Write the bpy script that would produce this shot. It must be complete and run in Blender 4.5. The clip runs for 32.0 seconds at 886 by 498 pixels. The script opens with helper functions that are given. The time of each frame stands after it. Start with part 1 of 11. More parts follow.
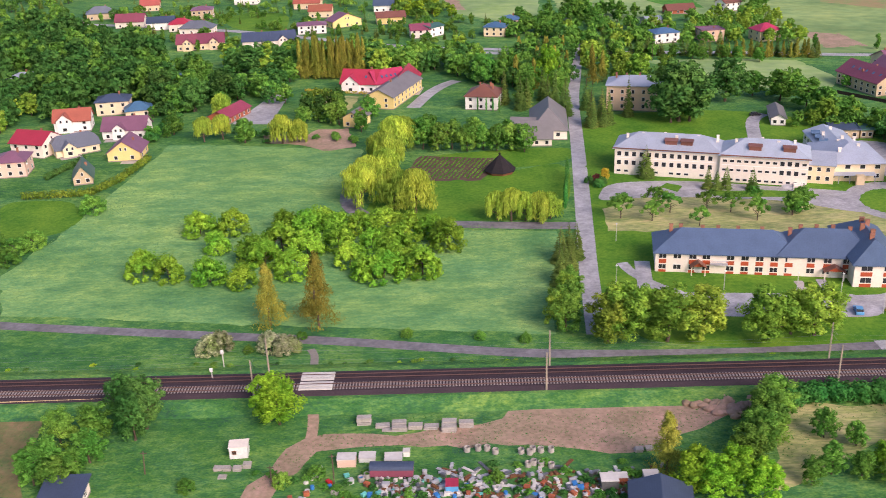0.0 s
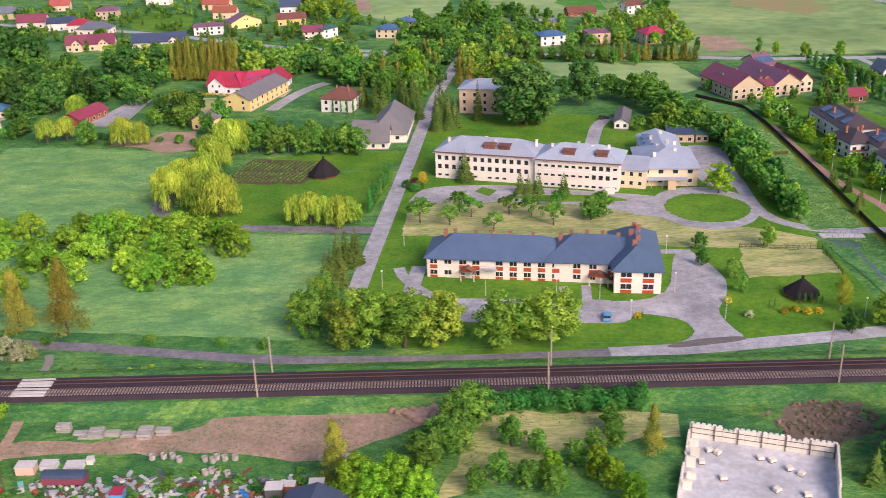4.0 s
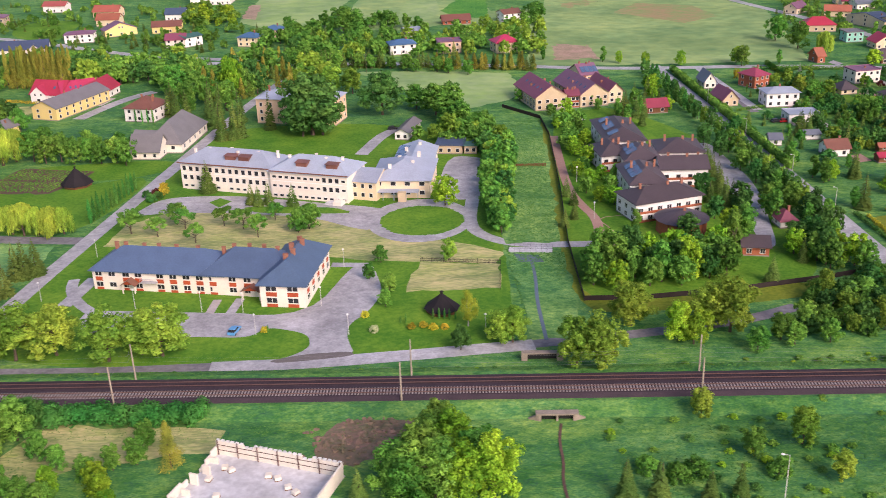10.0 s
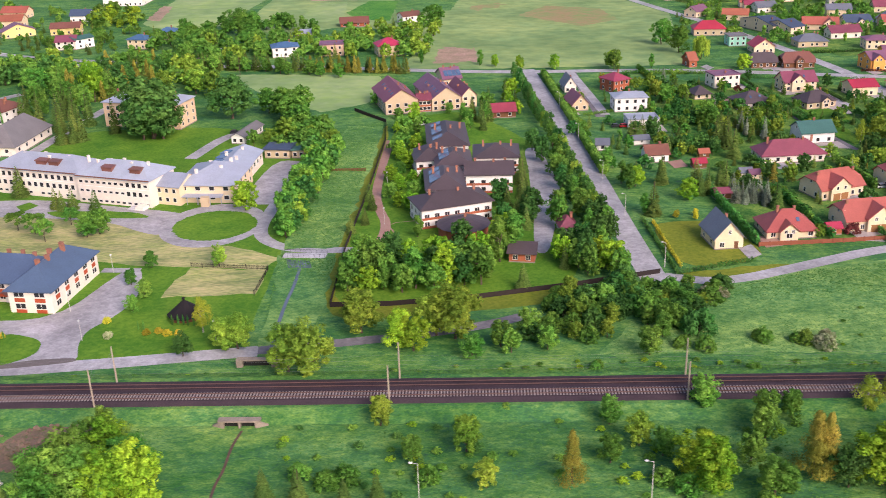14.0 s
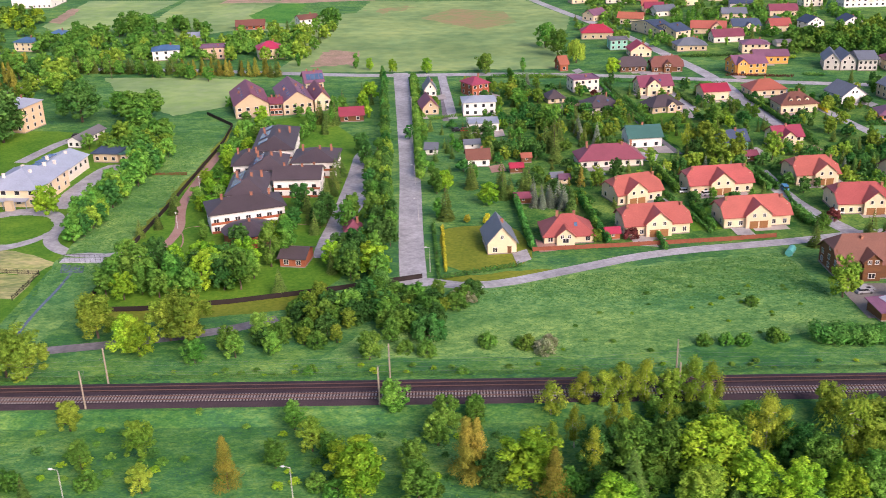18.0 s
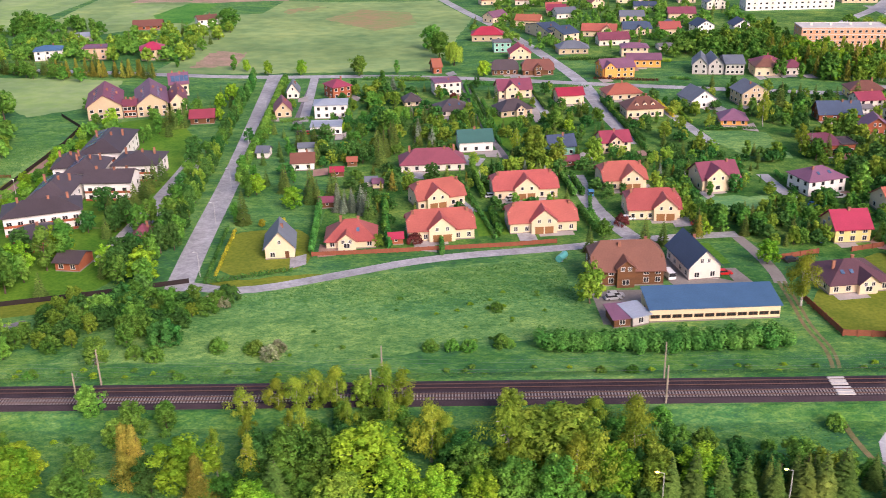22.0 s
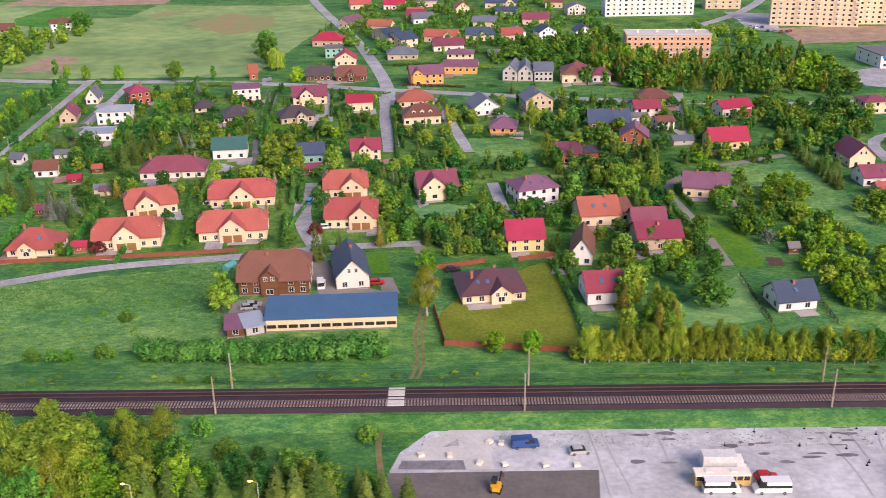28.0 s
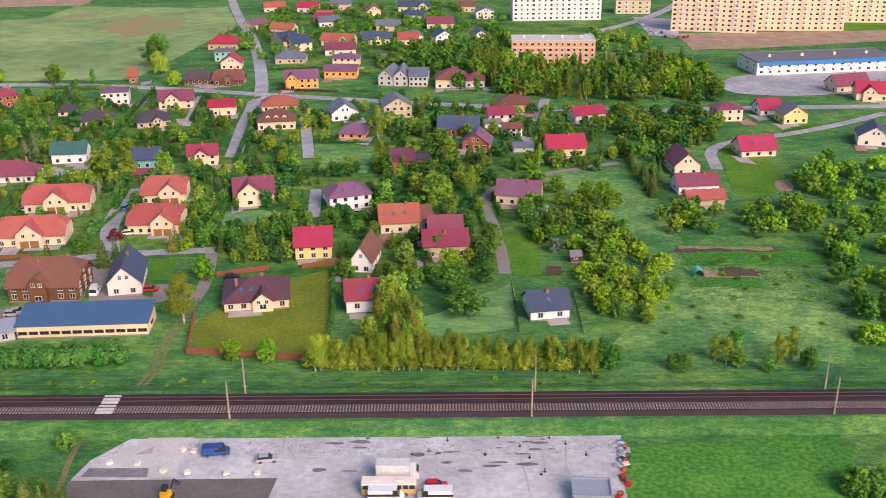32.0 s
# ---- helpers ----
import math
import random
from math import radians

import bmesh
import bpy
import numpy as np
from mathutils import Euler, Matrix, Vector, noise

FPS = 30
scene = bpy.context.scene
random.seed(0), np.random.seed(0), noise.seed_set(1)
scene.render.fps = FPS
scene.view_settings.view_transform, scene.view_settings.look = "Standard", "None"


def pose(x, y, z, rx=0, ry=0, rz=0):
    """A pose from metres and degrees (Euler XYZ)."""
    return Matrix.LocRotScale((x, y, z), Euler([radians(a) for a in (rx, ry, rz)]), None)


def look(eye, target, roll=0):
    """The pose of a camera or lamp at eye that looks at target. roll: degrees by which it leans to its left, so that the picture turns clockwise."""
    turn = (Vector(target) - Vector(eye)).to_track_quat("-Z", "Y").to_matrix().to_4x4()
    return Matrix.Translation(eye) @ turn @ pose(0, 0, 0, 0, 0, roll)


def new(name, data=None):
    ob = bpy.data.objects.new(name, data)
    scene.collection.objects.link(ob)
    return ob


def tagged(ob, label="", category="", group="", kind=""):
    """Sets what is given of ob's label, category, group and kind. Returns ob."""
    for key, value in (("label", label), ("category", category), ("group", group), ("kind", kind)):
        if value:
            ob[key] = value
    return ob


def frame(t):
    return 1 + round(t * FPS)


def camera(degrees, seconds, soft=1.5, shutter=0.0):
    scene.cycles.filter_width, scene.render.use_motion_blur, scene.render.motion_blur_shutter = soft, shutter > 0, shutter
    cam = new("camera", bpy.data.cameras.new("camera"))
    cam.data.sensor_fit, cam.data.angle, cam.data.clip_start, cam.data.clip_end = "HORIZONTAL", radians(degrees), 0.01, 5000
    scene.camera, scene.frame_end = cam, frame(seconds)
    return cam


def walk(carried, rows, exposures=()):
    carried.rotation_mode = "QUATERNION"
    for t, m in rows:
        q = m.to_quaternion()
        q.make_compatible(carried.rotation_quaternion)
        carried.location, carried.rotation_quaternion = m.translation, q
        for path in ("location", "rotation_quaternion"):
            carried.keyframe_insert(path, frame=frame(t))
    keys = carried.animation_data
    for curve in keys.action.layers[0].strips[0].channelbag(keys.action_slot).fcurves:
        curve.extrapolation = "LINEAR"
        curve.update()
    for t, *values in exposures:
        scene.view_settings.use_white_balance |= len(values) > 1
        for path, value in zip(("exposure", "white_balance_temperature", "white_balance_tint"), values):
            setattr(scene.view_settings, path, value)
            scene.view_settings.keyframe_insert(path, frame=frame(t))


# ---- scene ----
cam = camera(48.0, 32.0, soft=0.85, shutter=0.5)
PATH = [
    (0, (-5.781, -177.396, 105.731), (-5.82, -175.553, 104.956), -2.1),
    (0.5, (0.8, -177.118, 105.535), (0.763, -175.274, 104.761), -2.1),
    (1, (7.614, -176.823, 105.664), (7.579, -174.98, 104.887), -2.0),
    (1.5, (14.751, -176.61, 105.35), (14.717, -174.767, 104.575), -2.0),
    (2, (21.8, -176.637, 105.289), (21.768, -174.794, 104.513), -1.9),
    (2.5, (29.049, -176.503, 105.03), (29.019, -174.66, 104.256), -1.9),
    (3, (36.609, -175.965, 104.712), (36.58, -174.122, 103.938), -1.8),
    (3.5, (44.114, -175.995, 104.9), (44.087, -174.152, 104.124), -1.8),
    (5.5, (74.496, -175.073, 104.604), (74.475, -173.229, 103.83), -1.8),
    (6, (81.994, -174.932, 104.713), (81.965, -173.088, 103.939), -1.7),
    (6.5, (89.825, -174.78, 104.644), (89.786, -172.935, 103.872), -1.8),
    (7, (97.55, -174.59, 104.673), (97.504, -172.745, 103.902), -1.9),
    (7.5, (105.395, -174.482, 104.394), (105.341, -172.636, 103.626), -1.9),
    (8, (113.216, -174.597, 104.782), (113.157, -172.752, 104.012), -1.9),
    (8.5, (121.082, -174.388, 104.723), (121.019, -172.543, 103.953), -1.9),
    (9, (128.895, -174.227, 104.614), (128.83, -172.382, 103.845), -1.9),
    (9.5, (136.625, -174.138, 104.545), (136.558, -172.292, 103.777), -1.9),
    (10, (144.471, -173.948, 104.377), (144.401, -172.103, 103.61), -2.0),
    (10.5, (152.205, -173.911, 104.43), (152.135, -172.066, 103.662), -1.9),
    (11, (160.025, -173.765, 104.377), (159.955, -171.92, 103.609), -1.9),
    (11.5, (167.786, -173.651, 104.433), (167.715, -171.806, 103.665), -1.9),
    (12, (175.29, -173.736, 104.394), (175.221, -171.891, 103.628), -1.8),
    (12.5, (183.407, -173.328, 104.411), (183.339, -171.483, 103.643), -1.8),
    (13, (190.791, -173.335, 104.52), (190.726, -171.489, 103.753), -1.8),
    (13.5, (198.251, -173.276, 104.635), (198.189, -171.431, 103.867), -1.7),
    (14, (206.22, -173.052, 104.733), (206.156, -171.207, 103.964), -1.8),
    (14.5, (213.763, -173.295, 104.693), (213.702, -171.449, 103.926), -1.8),
    (16.5, (243.678, -173.029, 104.733), (243.624, -171.183, 103.966), -1.8),
    (17, (250.836, -172.585, 104.445), (250.786, -170.739, 103.678), -1.7),
    (17.5, (258.34, -172.662, 104.629), (258.292, -170.816, 103.862), -1.6),
    (18, (265.925, -172.745, 104.667), (265.878, -170.899, 103.899), -1.6),
    (18.5, (273.116, -172.562, 104.831), (273.072, -170.717, 104.06), -1.4),
    (19, (280.734, -172.606, 105.024), (280.692, -170.761, 104.253), -1.4),
    (19.5, (288.335, -173.125, 105.363), (288.294, -171.28, 104.592), -1.5),
    (20, (295.687, -173.018, 105.436), (295.648, -171.174, 104.664), -1.3),
    (20.5, (303.15, -172.964, 105.487), (303.114, -171.119, 104.716), -1.4),
    (21, (310.627, -173.187, 105.812), (310.592, -171.342, 105.04), -1.3),
    (21.5, (317.926, -173.274, 105.964), (317.894, -171.429, 105.192), -1.3),
    (22, (325.237, -173.3, 106.128), (325.207, -171.456, 105.355), -1.2),
    (22.5, (332.49, -173.217, 106.281), (332.462, -171.372, 105.509), -1.2),
    (23, (340.446, -173.436, 106.583), (340.416, -171.592, 105.81), -1.2),
    (23.5, (347.717, -173.611, 106.732), (347.689, -171.766, 105.96), -1.2),
    (24, (355.174, -173.507, 106.957), (355.148, -171.663, 106.184), -1.2),
    (24.5, (362.803, -173.667, 107.265), (362.778, -171.822, 106.492), -1.2),
    (25, (370.137, -173.775, 107.194), (370.115, -171.931, 106.422), -1.1),
    (25.5, (378.08, -173.748, 107.372), (378.056, -171.904, 106.6), -1.1),
    (27.5, (407.513, -173.862, 107.508), (407.496, -172.016, 106.736), -0.9),
    (28, (414.692, -174.074, 107.854), (414.676, -172.229, 107.081), -0.9),
    (28.5, (421.688, -174.224, 108.184), (421.676, -172.379, 107.411), -0.9),
    (29, (428.965, -174.47, 108.361), (428.953, -172.625, 107.588), -0.8),
    (29.5, (436.345, -174.574, 108.57), (436.334, -172.729, 107.798), -0.8),
    (30, (443.666, -174.634, 108.707), (443.657, -172.789, 107.936), -0.8),
    (30.5, (450.932, -174.79, 108.976), (450.924, -172.945, 108.203), -0.7),
    (31, (458.591, -175.378, 109.599), (458.584, -173.534, 108.825), -0.7),
    (31.5, (466.339, -175.465, 109.978), (466.332, -173.621, 109.203), -0.6),
    (32, (473.787, -175.708, 110.381), (473.782, -173.864, 109.607), -0.5),
]
walk(cam, [(t, look(eye, target, roll)) for t, eye, target, roll in PATH], [(0.0, 0.62, 6200, 26), (6.0, 0.6, 6200, 26), (17.0, 0.72, 6200, 26), (24.0, 0.68, 6200, 26), (29.0, 0.53, 6200, 26), (32.0, 0.48, 6200, 26)])

# ---- light: soft evening sky, low warm sun from the right behind the camera ----
world = bpy.data.worlds.new("sky")
scene.world = world
world.use_nodes = True
wn = world.node_tree
sky = wn.nodes.new("ShaderNodeTexSky")
sky.sky_type, sky.sun_disc = "NISHITA", False
sky.sun_elevation, sky.sun_rotation = radians(28), radians(145)
sky.air_density, sky.dust_density, sky.ozone_density = 1.0, 3.0, 1.0
wn.links.new(sky.outputs[0], wn.nodes["Background"].inputs[0])
wn.nodes["Background"].inputs[1].default_value = 0.11
sun = new("sun", bpy.data.lights.new("sun", "SUN"))
sun.data.energy, sun.data.angle, sun.data.color = 2.2, radians(34), (1.0, 0.84, 0.68)
SUN_AZ, SUN_EL = radians(145), radians(34)  # azimuth clockwise from +y
sun.matrix_world = look((0, 0, 300), (-300 * math.sin(SUN_AZ) / math.tan(SUN_EL), -300 * math.cos(SUN_AZ) / math.tan(SUN_EL), 0))

# ---- materials ----
MATS = {}


def material(name, a, b=None, rough=0.8, metal=0.0, big=6.0, small=0.6, bump=0.3, spread=0.0, vary=0.0, spec=0.3, stretch=(1, 1, 1), wash=None):
    """Two colours mixed by noise at two sizes (metres), fine relief; spread: change by object, vary: change by island; wash: (size, amount) of wide patches."""
    m = bpy.data.materials.new(name)
    m.use_nodes = True
    nt = m.node_tree
    n, l = nt.nodes, nt.links
    bsdf = n["Principled BSDF"]
    bsdf.inputs["Roughness"].default_value = rough
    bsdf.inputs["Metallic"].default_value = metal
    bsdf.inputs["Specular IOR Level"].default_value = spec
    b = b or tuple(c * 0.72 for c in a)
    geo = n.new("ShaderNodeNewGeometry")
    mapping = n.new("ShaderNodeMapping")
    mapping.inputs["Scale"].default_value = stretch
    l.new(geo.outputs["Position"], mapping.inputs[0])
    n1, n2 = n.new("ShaderNodeTexNoise"), n.new("ShaderNodeTexNoise")
    for tex, size in ((n1, big), (n2, small)):
        tex.inputs["Scale"].default_value = 1.0 / size
        tex.inputs["Detail"].default_value = 4.0
        l.new(mapping.outputs[0], tex.inputs[0])
    add = n.new("ShaderNodeMath")
    add.operation = "ADD"
    l.new(n1.outputs[0], add.inputs[0])
    l.new(n2.outputs[0], add.inputs[1])
    ramp = n.new("ShaderNodeMapRange")
    ramp.inputs[1].default_value, ramp.inputs[2].default_value = 0.72, 1.28
    l.new(add.outputs[0], ramp.inputs[0])
    mix = n.new("ShaderNodeMix")
    mix.data_type = "RGBA"
    mix.inputs[6].default_value, mix.inputs[7].default_value = (*a, 1), (*b, 1)
    l.new(ramp.outputs[0], mix.inputs[0])
    last = mix.outputs[2]
    for amount, source in ((spread, "object"), (vary, "island")):
        if not amount:
            continue
        info = n.new("ShaderNodeObjectInfo") if source == "object" else geo
        hsv = n.new("ShaderNodeHueSaturation")
        low = n.new("ShaderNodeMapRange")
        low.inputs[3].default_value, low.inputs[4].default_value = 1 - amount, 1 + amount
        l.new(info.outputs["Random"] if source == "object" else info.outputs["Random Per Island"], low.inputs[0])
        l.new(low.outputs[0], hsv.inputs["Value"])
        if source == "object":
            hue = n.new("ShaderNodeMapRange")
            hue.inputs[3].default_value, hue.inputs[4].default_value = 0.5 - amount * 0.06, 0.5 + amount * 0.06
            mul = n.new("ShaderNodeMath")
            mul.operation = "MULTIPLY"
            mul.inputs[1].default_value = 7.31
            fr = n.new("ShaderNodeMath")
            fr.operation = "FRACT"
            l.new(info.outputs["Random"], mul.inputs[0])
            l.new(mul.outputs[0], fr.inputs[0])
            l.new(fr.outputs[0], hue.inputs[0])
            l.new(hue.outputs[0], hsv.inputs["Hue"])
        l.new(last, hsv.inputs["Color"])
        last = hsv.outputs[0]
    for size, amount in wash or ():
        n3, hsv = n.new("ShaderNodeTexNoise"), n.new("ShaderNodeHueSaturation")
        n3.inputs["Scale"].default_value, n3.inputs["Detail"].default_value = 1.0 / size, 4.0
        l.new(mapping.outputs[0], n3.inputs[0])
        for socket, lo, hi in (("Value", 1 - amount, 1 + amount), ("Hue", 0.5 + amount * 0.08, 0.5 - amount * 0.08)):
            mr = n.new("ShaderNodeMapRange")
            mr.inputs[1].default_value, mr.inputs[2].default_value, mr.inputs[3].default_value, mr.inputs[4].default_value = 0.35, 0.65, lo, hi
            l.new(n3.outputs[0], mr.inputs[0])
            l.new(mr.outputs[0], hsv.inputs[socket])
        l.new(last, hsv.inputs["Color"])
        last = hsv.outputs[0]
    l.new(last, bsdf.inputs["Base Color"])
    if bump:
        bp = n.new("ShaderNodeBump")
        bp.inputs["Strength"].default_value, bp.inputs["Distance"].default_value = bump, small * 0.3
        l.new(n2.outputs[0], bp.inputs["Height"])
        l.new(bp.outputs[0], bsdf.inputs["Normal"])
    MATS[name] = m
    return m


def ribbed(name, a, pitch=0.4, axis="X", **kw):
    """A sheet roof: seams or tile rows every pitch metres by bump, in the object's own axes."""
    m = material(name, a, **kw)
    n, l = m.node_tree.nodes, m.node_tree.links
    co = n.new("ShaderNodeTexCoord")
    wave = n.new("ShaderNodeTexWave")
    wave.bands_direction = axis
    wave.inputs["Scale"].default_value = 0.314 / pitch
    l.new(co.outputs["Object"], wave.inputs[0])
    bp = n.new("ShaderNodeBump")
    bp.inputs["Strength"].default_value, bp.inputs["Distance"].default_value = 0.25, 0.06
    l.new(wave.outputs[0], bp.inputs["Height"])
    l.new(bp.outputs[0], n["Principled BSDF"].inputs["Normal"])
    return m


# ground covers
material("meadow", (0.08, 0.235, 0.075), (0.175, 0.325, 0.085), spec=0.08, big=22, small=1.0, bump=0.9, stretch=(0.75, 1.1, 1), wash=((40, 0.22), (6, 0.18), (1.5, 0.16), (0.5, 0.14)))
material("meadow_blue", (0.13, 0.32, 0.125), (0.235, 0.4, 0.115), spec=0.08, big=14, small=0.9, bump=0.9, stretch=(0.65, 1.2, 1), wash=((45, 0.15), (7, 0.16), (1.6, 0.12), (0.5, 0.12)))
material("lawn", (0.075, 0.2, 0.018), (0.125, 0.26, 0.025), spec=0.08, big=9, small=0.5, bump=0.3, wash=((12, 0.14), (1.2, 0.12)))
material("lawn_olive", (0.15, 0.2, 0.02), (0.19, 0.23, 0.03), spec=0.08, big=9, small=0.8, bump=0.3, wash=((12, 0.12), (1.0, 0.12)))
material("rough_grass", (0.05, 0.18, 0.062), (0.11, 0.25, 0.05), spec=0.08, big=9, small=0.8, bump=1.0, stretch=(0.7, 1.2, 1), wash=((30, 0.22), (5, 0.2), (1.3, 0.2), (0.4, 0.16)))
for blade, a, b in (("blade_green", (0.05, 0.18, 0.04), (0.1, 0.24, 0.04)), ("blade_blue", (0.1, 0.27, 0.12), (0.2, 0.35, 0.09)), ("blade_pale", (0.12, 0.25, 0.05), (0.08, 0.21, 0.04))):
    material(blade, a, b, rough=0.85, big=9, small=1.5, bump=0, vary=0.16, spec=0.1)
material("garden_grass", (0.052, 0.165, 0.033), (0.115, 0.23, 0.044), spec=0.08, big=14, small=0.8, bump=0.8, wash=((18, 0.3), (3.5, 0.22), (0.7, 0.2)))
material("sleeper", (0.42, 0.38, 0.36), (0.28, 0.25, 0.24), big=2, small=0.4, bump=0.3)
# field_far is paler for its distance: haze is put into the colour
material("field_far", (0.2, 0.33, 0.13), (0.27, 0.37, 0.13), spec=0.08, big=40, small=6, bump=0.5, wash=((60, 0.2), (9, 0.12)))
material("field_pale", (0.27, 0.38, 0.17), (0.24, 0.38, 0.12), spec=0.08, big=35, small=5, bump=0.4, wash=((60, 0.15), (9, 0.1)))
material("field_rust", (0.36, 0.24, 0.12), (0.2, 0.3, 0.09), big=14, small=4, bump=0.4)
material("crop", (0.06, 0.22, 0.035), (0.09, 0.27, 0.04), spec=0.08, big=8, small=1.0, bump=0.8, wash=((15, 0.12), (1.0, 0.2)))
material("hay", (0.48, 0.44, 0.2), (0.24, 0.31, 0.09), big=5, small=1.0, bump=0.7, stretch=(0.5, 1.5, 1), wash=((7, 0.2), (0.9, 0.2)))
material("earth", (0.42, 0.3, 0.21), (0.31, 0.215, 0.15), big=6, small=0.8, bump=0.8, wash=((8, 0.18), (1.0, 0.14)))
material("clods", (0.26, 0.16, 0.12), (0.13, 0.13, 0.07), big=2.6, small=0.7, bump=1.0, wash=((4, 0.25),))
material("stubble", (0.23, 0.17, 0.08), (0.14, 0.18, 0.06), big=5, small=0.8, bump=0.8, wash=((9, 0.2), (1.2, 0.15)))
material("shingle_black", (0.022, 0.017, 0.02), (0.014, 0.012, 0.014), rough=0.85, big=2, small=0.3, bump=0.5)
material("earth_dark", (0.09, 0.055, 0.045), (0.14, 0.085, 0.06), big=3, small=0.7, bump=1.0)
material("asphalt", (0.3, 0.298, 0.31), (0.43, 0.42, 0.44), big=9, small=1.2, bump=0.2, rough=0.6, spec=0.5, wash=((14, 0.16), (2.5, 0.14), (0.6, 0.08)))
material("asphalt_old", (0.15, 0.145, 0.165), (0.23, 0.215, 0.23), big=5, small=0.9, bump=0.3, rough=0.9, wash=((8, 0.2), (1.5, 0.12)))
material("asphalt_dark", (0.13, 0.115, 0.11), (0.18, 0.16, 0.15), big=4, small=0.9, bump=0.2)
material("gravel", (0.3, 0.27, 0.25), (0.22, 0.2, 0.18), big=6, small=0.5, bump=0.5)
material("paving_red", (0.33, 0.18, 0.15), (0.4, 0.26, 0.21), big=4, small=0.5, bump=0.3)
material("concrete", (0.57, 0.57, 0.59), (0.44, 0.44, 0.46), big=8, small=1.0, bump=0.3, wash=((10, 0.15), (1.6, 0.1)))
material("concrete_pale", (0.62, 0.6, 0.57), (0.5, 0.48, 0.46), big=6, small=0.8, bump=0.3)
material("culvert_stone", (0.34, 0.28, 0.23), (0.22, 0.19, 0.15), big=1.5, small=0.3, bump=0.4)
material("paving", (0.46, 0.42, 0.4), (0.36, 0.32, 0.31), big=3, small=0.5, bump=0.3, wash=((5, 0.12),))
material("slab_old", (0.44, 0.41, 0.38), (0.3, 0.28, 0.25), big=1.5, small=0.3, bump=0.3)
material("ballast", (0.06, 0.04, 0.049), (0.035, 0.025, 0.032), big=5, small=0.35, bump=1.0)
material("ballast_rust", (0.1, 0.058, 0.05), (0.06, 0.038, 0.037), big=5, small=0.35, bump=1.0)
material("water", (0.12, 0.16, 0.19), (0.1, 0.13, 0.16), rough=0.12, bump=0.05)
# foliage
for leaf, a, b in (
    ("leaf_green", (0.165, 0.36, 0.05), (0.075, 0.21, 0.032)),
    ("leaf_bright", (0.3, 0.5, 0.03), (0.15, 0.35, 0.025)),
    ("leaf_fresh", (0.27, 0.48, 0.04), (0.15, 0.34, 0.03)),
    ("leaf_dark", (0.085, 0.235, 0.045), (0.042, 0.135, 0.032)),
    ("leaf_willow", (0.41, 0.53, 0.06), (0.26, 0.39, 0.045)),
    ("leaf_olive", (0.27, 0.41, 0.045), (0.15, 0.29, 0.035)),
    ("leaf_brown", (0.33, 0.31, 0.045), (0.2, 0.235, 0.04)),
    ("leaf_red", (0.2, 0.05, 0.045), (0.11, 0.035, 0.035)),
    ("leaf_yellow", (0.6, 0.52, 0.04), (0.45, 0.42, 0.04)),
    ("leaf_spruce", (0.17, 0.26, 0.05), (0.09, 0.165, 0.035)),
    ("leaf_silver", (0.28, 0.34, 0.24), (0.18, 0.24, 0.16)),
    ("leaf_thuja", (0.1, 0.31, 0.055), (0.06, 0.195, 0.04)),
    ("leaf_birch", (0.31, 0.39, 0.035), (0.17, 0.27, 0.03)),
    ("blossom", (0.5, 0.5, 0.33), (0.17, 0.27, 0.07)),
):
    lm = material(leaf, a, b, rough=0.8, big=5.0, small=1.2, bump=0, spread=0.28, vary=0.32, spec=0.06, wash=((7, 0.2),))
    ln, ll = lm.node_tree.nodes, lm.node_tree.links
    thin, both = ln.new("ShaderNodeBsdfTranslucent"), ln.new("ShaderNodeMixShader")
    both.inputs[0].default_value = 0.22
    ll.new(ln["Principled BSDF"].inputs["Base Color"].links[0].from_socket, thin.inputs[0])
    ll.new(ln["Principled BSDF"].outputs[0], both.inputs[1])
    ll.new(thin.outputs[0], both.inputs[2])
    ll.new(both.outputs[0], ln["Material Output"].inputs[0])
material("bark", (0.12, 0.09, 0.065), rough=0.95, big=0.6, small=0.1, bump=0.6)
material("bark_birch", (0.55, 0.52, 0.47), (0.2, 0.18, 0.16), rough=0.9, big=0.5, small=0.15, bump=0.3)
# walls
for wall, a in (
    ("wall_cream", (0.78, 0.63, 0.42)), ("wall_pale", (0.83, 0.75, 0.65)), ("wall_white", (0.85, 0.82, 0.78)),
    ("wall_yellow", (0.8, 0.62, 0.25)), ("wall_orange", (0.8, 0.38, 0.09)), ("wall_peach", (0.74, 0.53, 0.36)),
    ("wall_grey", (0.55, 0.52, 0.49)), ("wall_beige", (0.58, 0.46, 0.3)), ("wall_mint", (0.3, 0.62, 0.5)),
    ("wall_pink", (0.72, 0.5, 0.4)), ("wall_green", (0.17, 0.3, 0.15)),
):
    material(wall, a, tuple(c * 0.88 for c in a), rough=0.9, big=3, small=0.5, bump=0.1, spread=0.05)
material("wall_clay", (0.74, 0.42, 0.24), (0.62, 0.33, 0.18), rough=0.9, big=2, small=0.3, bump=0.3)
material("wall_brick", (0.42, 0.13, 0.06), (0.3, 0.09, 0.05), rough=0.9, big=2, small=0.25, bump=0.3)
material("wall_timber", (0.2, 0.09, 0.035), (0.13, 0.06, 0.03), rough=0.8, big=2, small=0.3, bump=0.4, stretch=(0.3, 0.3, 4))
material("panel_red", (0.46, 0.085, 0.03), rough=0.7, big=2, small=0.4, bump=0.1)
material("plinth", (0.3, 0.26, 0.23), rough=0.95, big=2, small=0.3, bump=0.3)
